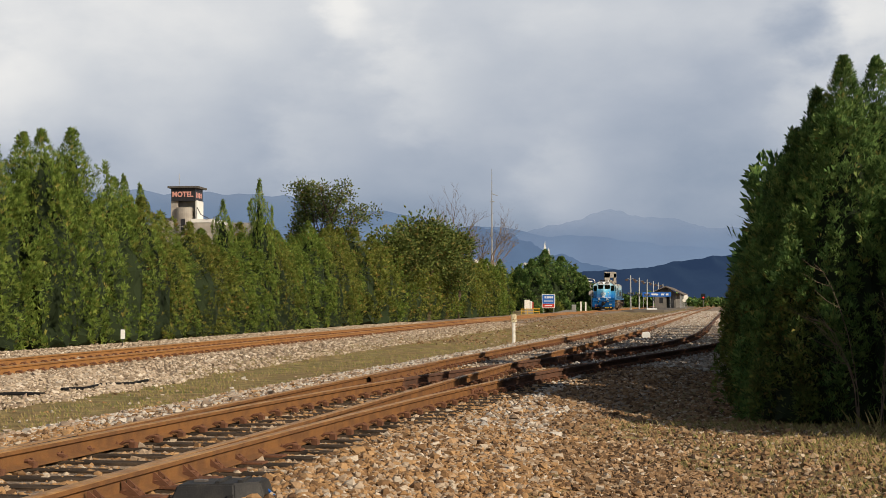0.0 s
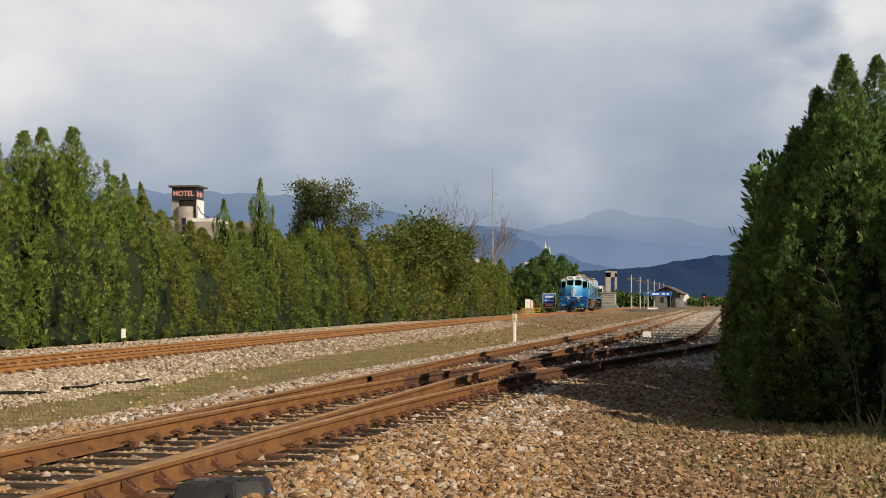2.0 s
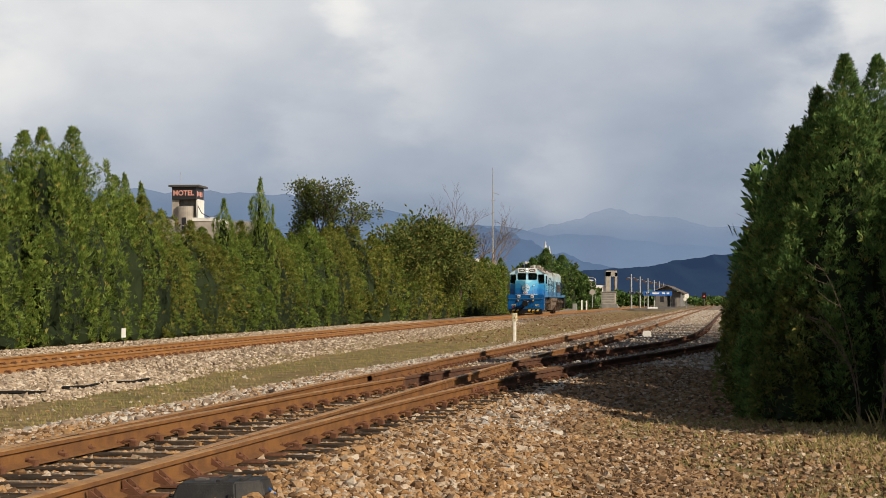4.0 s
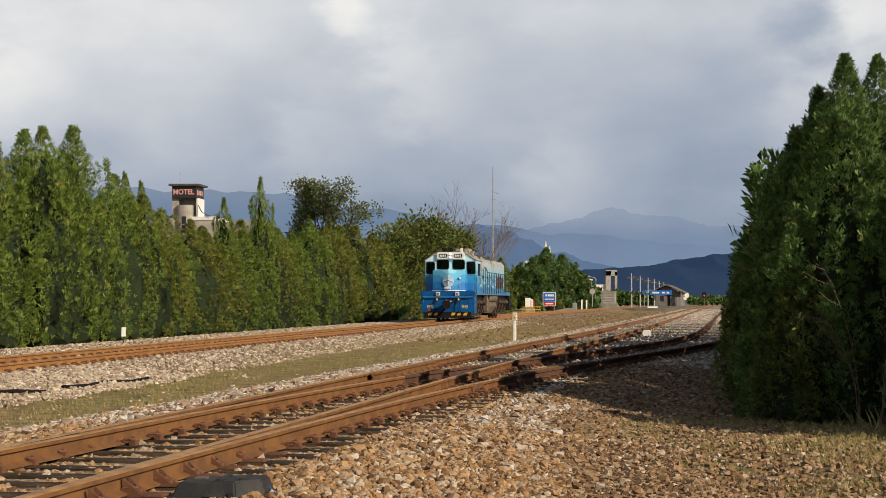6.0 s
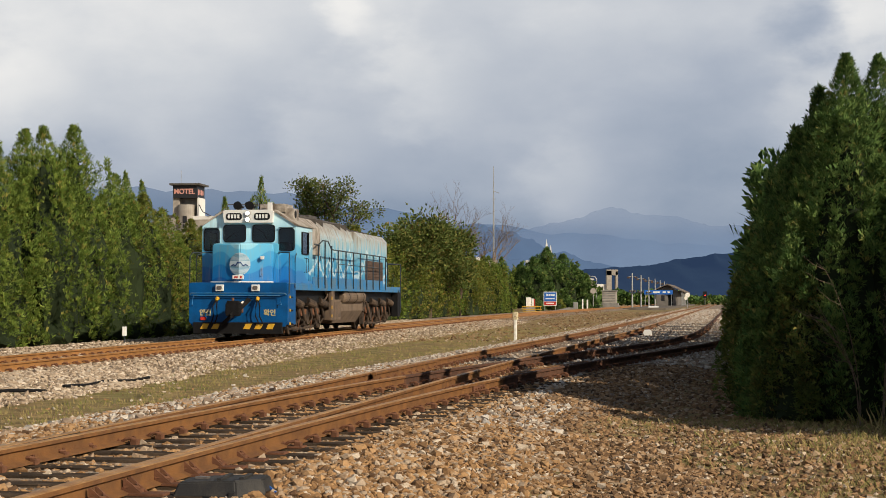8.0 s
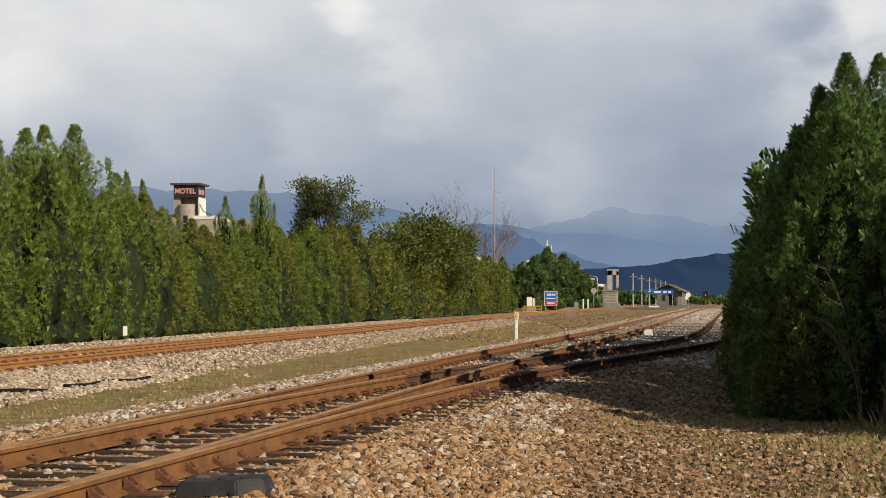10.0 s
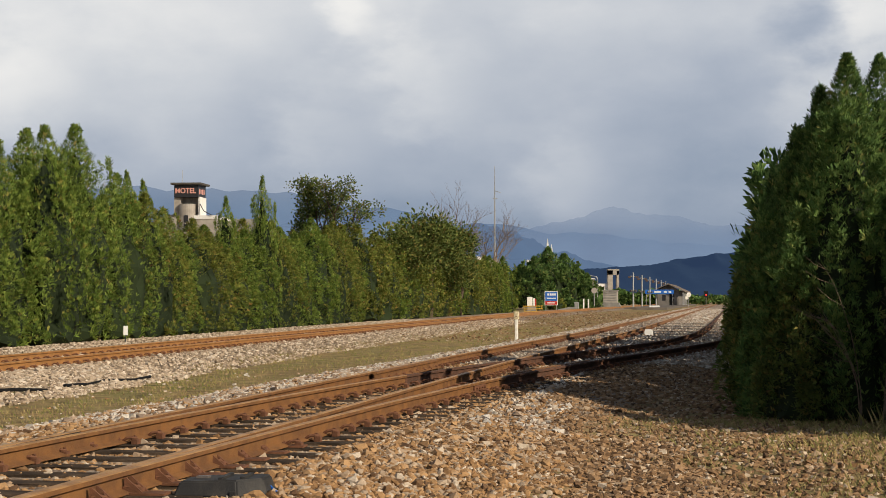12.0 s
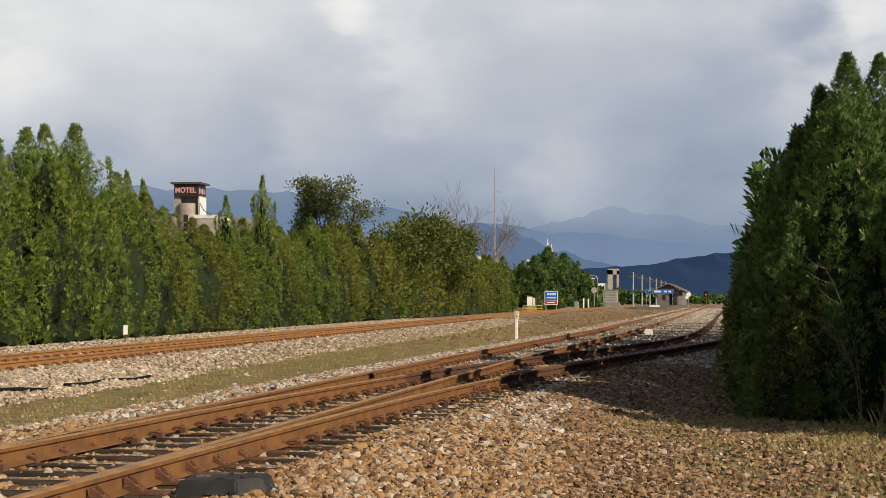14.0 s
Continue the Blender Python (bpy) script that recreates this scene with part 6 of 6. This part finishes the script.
def build_posts():
    t = thing("clearance_post", "short white post with yellowed cream head beside the main track", "post", m=pose(2.62, 62.8, 0, 0, 0, -8))
    gz = ground_z(2.62, 62.8)
    part("shaft", prism(rounded(-0.06, 0.06, -0.06, 0.06, 0.03), gz - 0.02, 0.38, "z"), OLDWHITE, t)
    hd = bmesh.new()
    add_prism(hd, rounded(-0.10, 0.10, -0.09, 0.09, 0.04), 0.38, 0.62, "z")
    add_prism(hd, rounded(-0.08, 0.08, -0.075, 0.075, 0.035), 0.62, 0.66, "z")
    part("head", hd, OLDCREAM, t)
    part("bolt", tube([(0.0, -0.11, 0.48), (0.0, -0.08, 0.48)], 0.025, 8), RUSTDARK, t)
    x, y = -9.55, 50.6
    gz = ground_z(x, y)
    t = thing("distance_marker", "small blank white plate on a thin dark stake", "marker", m=pose(x, y, 0, 0, 0, 10))
    part("stake", tube([(0, 0.02, gz - 0.05), (0, 0.02, 0.2)], 0.014, 6), RAILING, t)
    part("plate", box(-0.065, 0.065, -0.012, 0.012, 0.02, 0.30, 0.005), WHITE, t)
    x, y = -1.5, 141
    t = thing("distance_marker", "tiny white lineside stake near the hedge", "marker", m=pose(x, y, ground_z(x, y)))
    part("stake", box(-0.04, 0.04, -0.03, 0.03, -0.02, 0.45, 0.01), WHITE, t)
    x, y = 7.42, 62.0
    gz = ground_z(x, y)
    t = thing("track_box", "small white metal box between the rails", "box", m=pose(x, y, gz, 0, 0, -9))
    part("body", prism([(-0.16, 0), (0.16, 0), (0.14, 0.17), (0.08, 0.22), (-0.12, 0.21), (-0.15, 0.15)], -0.1, 0.1, "y", 0.012), WHITE, t)
    part("conduit", tube([(-0.1, 0, 0.05), (-0.35, 0.05, 0.03), (-0.6, 0.0, 0.0)], 0.018, 6), RUBBER, t)


def build_switch_case():
    """The black plastic case beside the near rail."""
    t = thing("point_machine_case", "dusty black plastic case with metal latch beside the rail", "case", m=pose(-1.47, 11.4, -0.005, 0, 0, -6) @ Matrix.Diagonal((0.80, 0.9, 1, 1)))
    gz = -0.32
    part("base", prism(rounded(-0.36, 0.36, -0.24, 0.24, 0.05), gz, gz + 0.15, "z", 0.01), BLACKPLASTIC, t)
    lid = bmesh.new()
    add_prism(lid, [(-0.38, -0.26), (0.16, -0.27), (0.39, -0.16), (0.39, 0.20), (0.26, 0.27), (-0.20, 0.27), (-0.38, 0.12)], gz + 0.15, gz + 0.25, "z")
    for v in lid.verts:
        if v.co.z > gz + 0.2:
            v.co.x *= 0.88
            v.co.y *= 0.82
            v.co.z += 0.03 * (v.co.x + 0.3)
    bmesh.ops.bevel(lid, geom=lid.edges[:], offset=0.012, segments=2, affect="EDGES")
    ld = part("lid", lid, BLACKPLASTIC, t)
    part("rib", box(-0.02, 0.02, -0.20, 0.2, gz + 0.25, gz + 0.275, 0.006), BLACKPLASTIC, ld)
    part("rib", box(0.16, 0.20, -0.16, 0.16, gz + 0.258, gz + 0.28, 0.006), BLACKPLASTIC, ld)
    for x in (-0.25, 0.1):
        part("latch", prism([(x, -0.02), (x + 0.10, -0.03), (x + 0.12, 0.01), (x + 0.03, 0.04)], gz + 0.245, gz + 0.268, "z") if x < 0 else box(x, x + 0.05, -0.275, -0.245, gz + 0.1, gz + 0.19, 0.005), STEEL if x < 0 else BLACKPLASTIC, ld)
    part("cable", tube([(0.36, 0.05, gz + 0.20), (0.44, 0.0, gz + 0.16), (0.47, -0.12, gz + 0.08), (0.52, -0.3, gz + 0.03)], 0.010, 6), SIGNBLUE, t)
    part("cable", tube([(0.40, -0.1, gz + 0.1), (0.47, -0.18, gz + 0.09), (0.50, -0.2, gz + 0.02)], 0.013, 6), RED, t)
    # black cable that lies along the foot of the far ballast
    for pts in ([(-7.4, 24.2), (-6.9, 24.9), (-6.45, 25.6), (-6.2, 26.4)], [(-6.15, 27.4), (-5.95, 28.3), (-5.9, 29.4), (-5.62, 30.6), (-5.5, 31.6)]):
        c = thing("ground_cable", "black rubber cable lying on the ballast edge", "cable", "cables between the tracks")
        part("sheath", tube([(x, y, ground_z(x, y) + 0.05 + 0.02 * math.sin(y * 3)) for x, y in pts], 0.028, 7), RUBBER, c)


def build_station():
    # platform with its shelter
    p = thing("station_platform", "long low grey concrete station platform", "platform", kind="structure")
    bm = bmesh.new()
    ys = [238 + 14 * i for i in range(14)]
    L, R = [], []
    for y in ys:
        for off, store in ((2.0, L), (8.0, R)):
            store.append([bm.verts.new((far_x(y) + off, y, z)) for z in (-0.7, -0.08)])
    for a, b, c, d in zip(L, L[1:], R, R[1:]):
        bm.faces.new((a[0], b[0], b[1], a[1]))
        bm.faces.new((c[0], c[1], d[1], d[0]))
        bm.faces.new((a[1], b[1], d[1], c[1]))
    bm.faces.new((L[0][0], L[0][1], R[0][1], R[0][0]))
    bmesh.ops.recalc_face_normals(bm, faces=bm.faces[:])
    part("slab", bm, PLATFORM, p)
    part("edge_block", box(30.1, 31.6, 250.5, 251.2, -0.1, 0.16, 0.03), WHITE, p)
    s = thing("platform_shelter", "grey platform building with brown pitched roof", "building", m=pose(43.2, 330, -0.1, 0, 0, -9.7))
    for x in (-2.0, 1.9):
        part("side_wall", box(x, x + 0.2, 0, 40, 0, 2.9), SHED_SHADE, s)
    fw = bmesh.new()
    for x0, x1, z0, z1 in ((-1.8, -1.1, 0, 2.9), (-0.4, 0.3, 0, 2.9), (1.2, 1.9, 0, 2.9), (-1.1, -0.4, 0, 0.9), (-1.1, -0.4, 2.0, 2.9), (0.3, 1.2, 2.2, 2.9)):
        add_box(fw, x0, x1, 0, 0.2, z0, z1)
    part("front_wall", fw, SHED_SHADE, s)
    part("window", box(-1.1, -0.4, 0.08, 0.12, 0.9, 2.0), SIGNBLACK, s)
    # dark sheet behind the door opening, in place of the unlit inside
    part("dark_doorway_sheet", box(0.3, 1.2, 0.5, 0.6, 0, 2.2), CABDARK, s)
    part("gable", prism([(-2.1, 2.9), (2.2, 2.9), (0.3, 4.0)], 0.02, 0.2, "y"), SHED_SHADE, s)
    part("roof", prism([(-3.0, 2.75), (-3.0, 2.9), (0.2, 4.25), (3.4, 2.75), (3.4, 2.6), (0.2, 4.05)], -1.2, 41, "y"), ROOFTILE, s)
    for y in (-1.0, 8, 16, 24):
        part("column", box(2.9, 3.1, y, y + 0.2, 0, 2.7), GALV, s)
    sg = thing("station_sign", "long blue station name board with white marks", "sign", m=pose(40.6, 322, -0.1, 0, 0, -6))
    part("board", box(-2.7, 2.7, -0.06, 0.06, 2.15, 3.0, 0.02), SIGNBLUE, sg)
    for x, w in ((-2.1, 0.5), (-1.0, 1.3), (0.8, 0.6), (1.7, 0.5)):
        part("marking", box(x, x + w, -0.075, -0.06, 2.42, 2.75), WHITE, sg)
    for x in (-2.5, 2.5):
        part("post", tube([(x, 0, 0), (x, 0, 2.2)], 0.06, 6), GALV, sg)
    # platform lamps
    first = None
    for y in (250, 273.6, 299, 323, 345, 368):
        m = pose(far_x(y) + 2.6, y, -0.1, 0, 0, -9.7)
        if first:
            copy_thing(first, m)
            continue
        first = thing("platform_lamp", "tall grey lamp post with paired lamps", "lamp post", "platform lamps", m=m)
        part("pole", tube([(0, 0, 0), (0, 0, 3), (0, 0, 5.1)], [0.13, 0.11, 0.09], 8), GALV, first)
        for s2 in (-1, 1):
            part("arm", tube([(0, 0, 4.45), (s2 * 0.35, 0, 4.6), (s2 * 0.55, 0, 4.55)], 0.04, 6), GALV, first)
            part("lamp_head", box(s2 * 0.55 - 0.22, s2 * 0.55 + 0.22, -0.15, 0.15, 4.30, 4.55, 0.04), LOUVRE, first)
            part("loudspeaker", tube([(s2 * 0.12, -0.1, 2.45), (s2 * 0.42, -0.25, 2.40)], [0.08, 0.2], 8), ROOFDARK, first)
    for x, y, z in ((38.4, 268, 1.9), (48.8, 343, 1.5)):
        t = thing("round_sign", "round white sign plate on a grey post", "sign", "round signs", m=pose(x, y, ground_z(x, y) if x < 38 else -0.09))
        part("post", tube([(0, 0, -0.4), (0, 0, z)], 0.05, 6), GALV, t)
        part("plate", tube([(0, -0.07, z), (0, -0.05, z)], 0.38, 16), OLDWHITE, t)
    # signs and cabinets beyond the hedge
    t = thing("round_sign", "round weathered beige plate on a tall grey post", "sign", "round signs", m=pose(20.4, 233, -0.38))
    part("post", tube([(0, 0, 0), (0, 0, 2.4)], 0.06, 6), GALV, t)
    part("plate", tube([(0, -0.09, 2.65), (0, -0.06, 2.65)], 0.40, 18), PLASTER, t)
    t = thing("street_lamp", "grey street lamp with a short arm", "street lamp", m=pose(23.3, 260, -0.4))
    part("pole", tube([(0, 0, 0), (0, 0, 4.6), (-0.2, 0, 4.95), (-1.2, 0, 5.1)], [0.09, 0.07, 0.06, 0.05], 7), GALV, t)
    part("lamp_head", box(-1.7, -1.05, -0.12, 0.12, 5.02, 5.18, 0.04), OLDWHITE, t)
    t = thing("equipment_cabinet", "small grey lineside equipment cabinet", "cabinet", m=pose(16.6, 215, -0.42, 0, 0, -8))
    part("body", box(-0.27, 0.27, -0.2, 0.2, 0.1, 1.15, 0.03), GALV, t)
    part("door", box(-0.22, 0.22, -0.22, -0.2, 0.2, 1.05, 0.01), CONCRETE, t)
    part("plinth", box(-0.32, 0.32, -0.25, 0.25, 0, 0.12, 0.01), CONCRETE, t)
    for x, y, h in ((17.9, 220, 1.55), (18.6, 221, 1.5)):
        t = thing("concrete_post", "pale weathered concrete stub post", "post", "stub posts", m=pose(x, y, -0.42))
        part("shaft", box(-0.09, 0.09, -0.09, 0.09, 0, h, 0.02), OLDWHITE, t)
    t = thing("low_wall", "low pale concrete kerb wall by the track", "wall", m=pose(15.4, 214, -0.45, 0, 0, -6))
    part("kerb", prism([(-1.2, 0), (1.2, 0), (1.1, 0.5), (0.2, 0.55), (-0.6, 0.35), (-1.2, 0.25)], -0.2, 0.2, "y", 0.02), CONCRETE, t)
    t = thing("information_sign", "blue and red roadside board with white markings", "sign", m=pose(12.75, 205, -0.4, 0, 0, -4) @ Matrix.Diagonal((0.92, 1, 0.95, 1)))
    for x in (-0.7, 0.7):
        part("post", tube([(x, 0.05, 0), (x, 0.05, 1.6)], 0.04, 6), GALV, t)
    part("frame", box(-0.86, 0.86, -0.03, 0.05, 0.78, 2.56, 0.02), OLDWHITE, t)
    bl = part("blue_panel", box(-0.78, 0.78, -0.045, -0.03, 1.34, 2.48), SIGNBLUE, t)
    for x, w in ((-0.5, 0.22), (-0.2, 0.25), (0.12, 0.22), (0.4, 0.2)):
        part("marking", box(x, x + w, -0.055, -0.045, 2.02, 2.28), WHITE, bl)
    part("marking", box(-0.6, 0.62, -0.055, -0.045, 1.62, 1.74), WHITE, bl)
    rd = part("red_panel", box(-0.78, 0.78, -0.045, -0.03, 0.86, 1.31), RED, t)
    part("marking", box(-0.5, 0.5, -0.055, -0.045, 1.02, 1.16), WHITE, rd)
    t = thing("poster_stand", "white and red banner panels on a stand", "sign", m=pose(10.9, 214, -0.4))
    part("panel", box(-0.62, 0.05, -0.03, 0.03, 0.6, 1.75, 0.02), OLDWHITE, t)
    part("panel", box(0.12, 0.36, -0.03, 0.03, 0.5, 1.6, 0.02), PLASTER_WHITE, t)
    part("red_panel", box(0.38, 0.52, -0.03, 0.03, 0.6, 1.5, 0.02), RED, t)
    part("foot", box(-0.6, 0.5, -0.1, 0.1, 0, 0.62, 0.02), CONCRETE, t)
    t = thing("yellow_barrier", "low yellow steel barrier frame on the ground", "barrier", m=pose(9.3, 180, -0.42, 0, 0, -5) @ Matrix.Diagonal((1, 1, 1.5, 1)))
    for z in (0.12, 0.30, 0.50):
        part("rail", tube([(-1.0, 0, z), (1.0, 0, z + 0.02)], 0.035, 6), YELLOW, t)
    for x in (-0.95, -0.3, 0.35, 0.95):
        part("upright", tube([(x, 0, 0), (x - 0.08, 0, 0.55)], 0.03, 6), YELLOW, t)
    t = thing("concrete_hut", "low concrete hut with slatted front on stone base", "hut", m=pose(25.5, 262, -0.4, 0, 0, -8))
    part("base", prism([(-1.7, 0), (1.7, 0), (1.3, 0.95), (-1.2, 1.0)], -1.0, 1.2, "y", 0.05), CONCRETE, t)
    part("body", box(-1.15, 1.1, -0.8, 1.0, 0.95, 2.75, 0.06), PLASTER, t)
    for z in (1.2, 1.6, 2.0, 2.4):
        part("slat", box(-1.0, 0.9, -0.86, -0.8, z, z + 0.16), CONCRETE, t)
    part("cap", box(-1.25, 1.2, -0.9, 1.1, 2.75, 2.9, 0.03), CONCRETE, t)
    # distant buildings
    t = thing("portal_tower", "distant concrete portal tower paled for haze", "building", m=pose(69.3, 700, -0.6))
    # paler plaster colour on legs and lintel stands in for distance haze
    part("leg", box(-2.4, -0.3, 0, 4, 0, 13.5), PLASTER, t)
    part("leg", box(1.3, 2.3, 0, 4, 0, 13.2), PLASTER, t)
    part("lintel", box(-2.4, 2.3, 0, 4, 11.6, 14.0, 0.05), PLASTER, t)
    part("annex", box(-8.0, -2.4, 1, 5, 0, 8.0), PLASTER_WHITE, t)
    t = thing("white_spires", "distant pair of white pointed tower fins", "building", m=pose(36.6, 600, -0.6))
    for x, h in ((-0.5, 23.0), (0.9, 21.0)):
        part("fin", prism([(x - 0.5, 0), (x + 0.5, 0), (x + 0.45, h - 3), (x, h), (x - 0.45, h - 3)], 0, 1, "y"), PLASTER_WHITE, t)
    for x, y, w, h, label in ((6.3, 246, 2.9, 7.9, "white-roofed house behind the bare trees"), (44.0, 520, 3.0, 8.3, "distant white house above the trees"), (17.0, 330, 1.7, 9.3, "pale flat-roofed house behind the trees")):
        t = thing("house", label, "house", "houses", m=pose(x, y, -0.5))
        part("wall", box(-w / 2, w / 2, 0, 5, 0, h - 0.6), PLASTER, t)
        part("roof", prism([(-w / 2 - 0.3, h - 0.1), (w / 2 + 0.3, h - 1.1 if y < 300 else h - 0.4), (w / 2 + 0.3, h - 1.3 if y < 300 else h - 0.7), (-w / 2 - 0.3, h - 0.6)], -0.3, 5.3, "y"), PLASTER_WHITE, t)
        part("window", box(-0.4, 0.4, -0.03, 0.02, h - 2.6, h - 1.6), SIGNBLACK, t)
    t = thing("radio_mast", "thin tall grey radio mast", "mast", m=pose(7.5, 260, -0.5))
    part("pole", tube([(0, 0, 0), (0, 0, 13), (0, 0, 22.0)], [0.16, 0.12, 0.04], 6), GALV, t)
    part("aerial", tube([(0, 0, 18.2), (0.9, 0, 17.9)], 0.05, 5), GALV, t)
    part("aerial", tube([(-0.3, 0, 17.0), (0.4, 0, 17.0)], 0.05, 5), GALV, t)
    t = thing("signal_mast", "dark railway signal showing a red light", "signal", m=pose(61.4, 400, -0.4))
    part("pole", tube([(0, 0, 0), (0, 0, 3.2)], 0.12, 6), ROOFDARK, t)
    part("head", box(-0.5, 0.5, -0.15, 0.15, 1.9, 3.4, 0.05), BLACK, t)
    part("lamp", tube([(0, -0.22, 2.5), (0, -0.16, 2.5)], 0.17, 12), REDGLOW, t)


def build_woods():
    """Dark woods and gardens behind the station, and low shrubs along its road."""
    r = random.Random(77)
    verts, faces = [], []
    for x0, x1, y, top, n in ((33, 60, 430, 4.2, 2600), (48, 92, 560, 3.2, 1200), (-60, 30, 330, 5.0, 2200), (60, 110, 480, 2.6, 1000)):
        for _ in range(n):
            x = r.uniform(x0, x1)
            h = top * (0.72 + 0.38 * noise.noise((x * 0.22, y, 3)))
            z = h * r.random() ** 0.6
            p = Vector((x, y + r.uniform(-4, 4), z - 0.6))
            leaf_tuft(verts, faces, p, Vector((r.gauss(0, 1), r.gauss(-0.4, 0.6), 0.6)), r.uniform(0.9, 1.8), r.uniform(0.35, 0.7), r)
    ob = new("far_woods", raw_mesh("far_woods", verts, faces, [LEAF_DEEP]))
    tagged(ob, "dark green distant woods behind the station", "woods", kind="stuff")
    for i, (x, y, h, w) in enumerate(((14.6, 222, 1.6, 1.3), (16.8, 226, 1.5, 1.2), (18.9, 229, 1.3, 1.0), (12.0, 220, 1.3, 1.0), (21.3, 240, 1.6, 1.2))):
        t = conifer("shrub", "low green shrub beside the station road", 90 + i, h, w, 1200, 0.25, LEAF_YELLOW if i == 0 else LEAF_DEEP, "shrubs by the station", lobes=5, upward=0.6, point=0.4)
        t.matrix_basis = pose(x, y, -0.45)


build_motel()
build_posts()
build_switch_case()
build_station()
build_woods()


# bare arching twigs in front of the near thujas
def build_twigs():
    r = random.Random(4)
    t = thing("bare_shrub", "bare arching pale twigs in front of the thujas", "shrub")
    for x, y, dx, n in ((5.0, 20.4, -0.75, 4), (5.75, 20.3, -0.5, 4), (5.3, 20.5, 0.25, 3)):
        bm = bmesh.new()
        for _ in range(n):
            a, h = r.uniform(0.6, 1.3), r.uniform(1.3, 2.3)
            pts = [(x + dx * a * u ** 1.6 + r.gauss(0, 0.02), y - 0.25 * u + r.gauss(0, 0.02), -0.45 + h * math.sin(u * 1.45)) for u in [k / 7 for k in range(8)]]
            add_tube(bm, pts, [0.0065 * (1 - 0.75 * k / 7) for k in range(8)], 5)
            for k in (3, 4, 5, 6):
                p = Vector(pts[k])
                d = Vector((r.gauss(dx, 0.4), r.gauss(-0.1, 0.3), r.uniform(0.1, 0.8))).normalized()
                add_tube(bm, [p, p + d * 0.18, p + d * 0.36 + Vector((0, 0, 0.05))], [0.004, 0.003, 0.0015], 4)
        part("twig", bm, TWIG, t)


build_twigs()
# ---------------------------------------------------------------- what moves
SPEED = 22.73          # metres a second along the through line


def on_far(s):
    """The pose of the locomotive whose front stands at y = s: it heads towards the camera along the through line."""
    a, b = Vector((far_x(s), s, FAR_Z)), Vector((far_x(s + 14), s + 14, FAR_Z))
    d = b - a
    return Matrix.Translation(a) @ Matrix.Rotation(-math.atan2(d.x, d.y), 4, "Z")


def motions():
    walk(loco, [(0.5 * i, on_far(46.9 + SPEED * 0.99 * (8.2 - 0.5 * i) - 0.29 * max(0.5 * i - 6.5, 0) ** 2)) for i in range(29)])
    step = 14.0 / 420
    for ws, y in wheelsets:   # rolling without slip, 82 degrees from row to row
        walk(ws, [(step * i, pose(0, y, 0.508, math.degrees(SPEED * step * i / 0.508))) for i in range(421)])


motions()
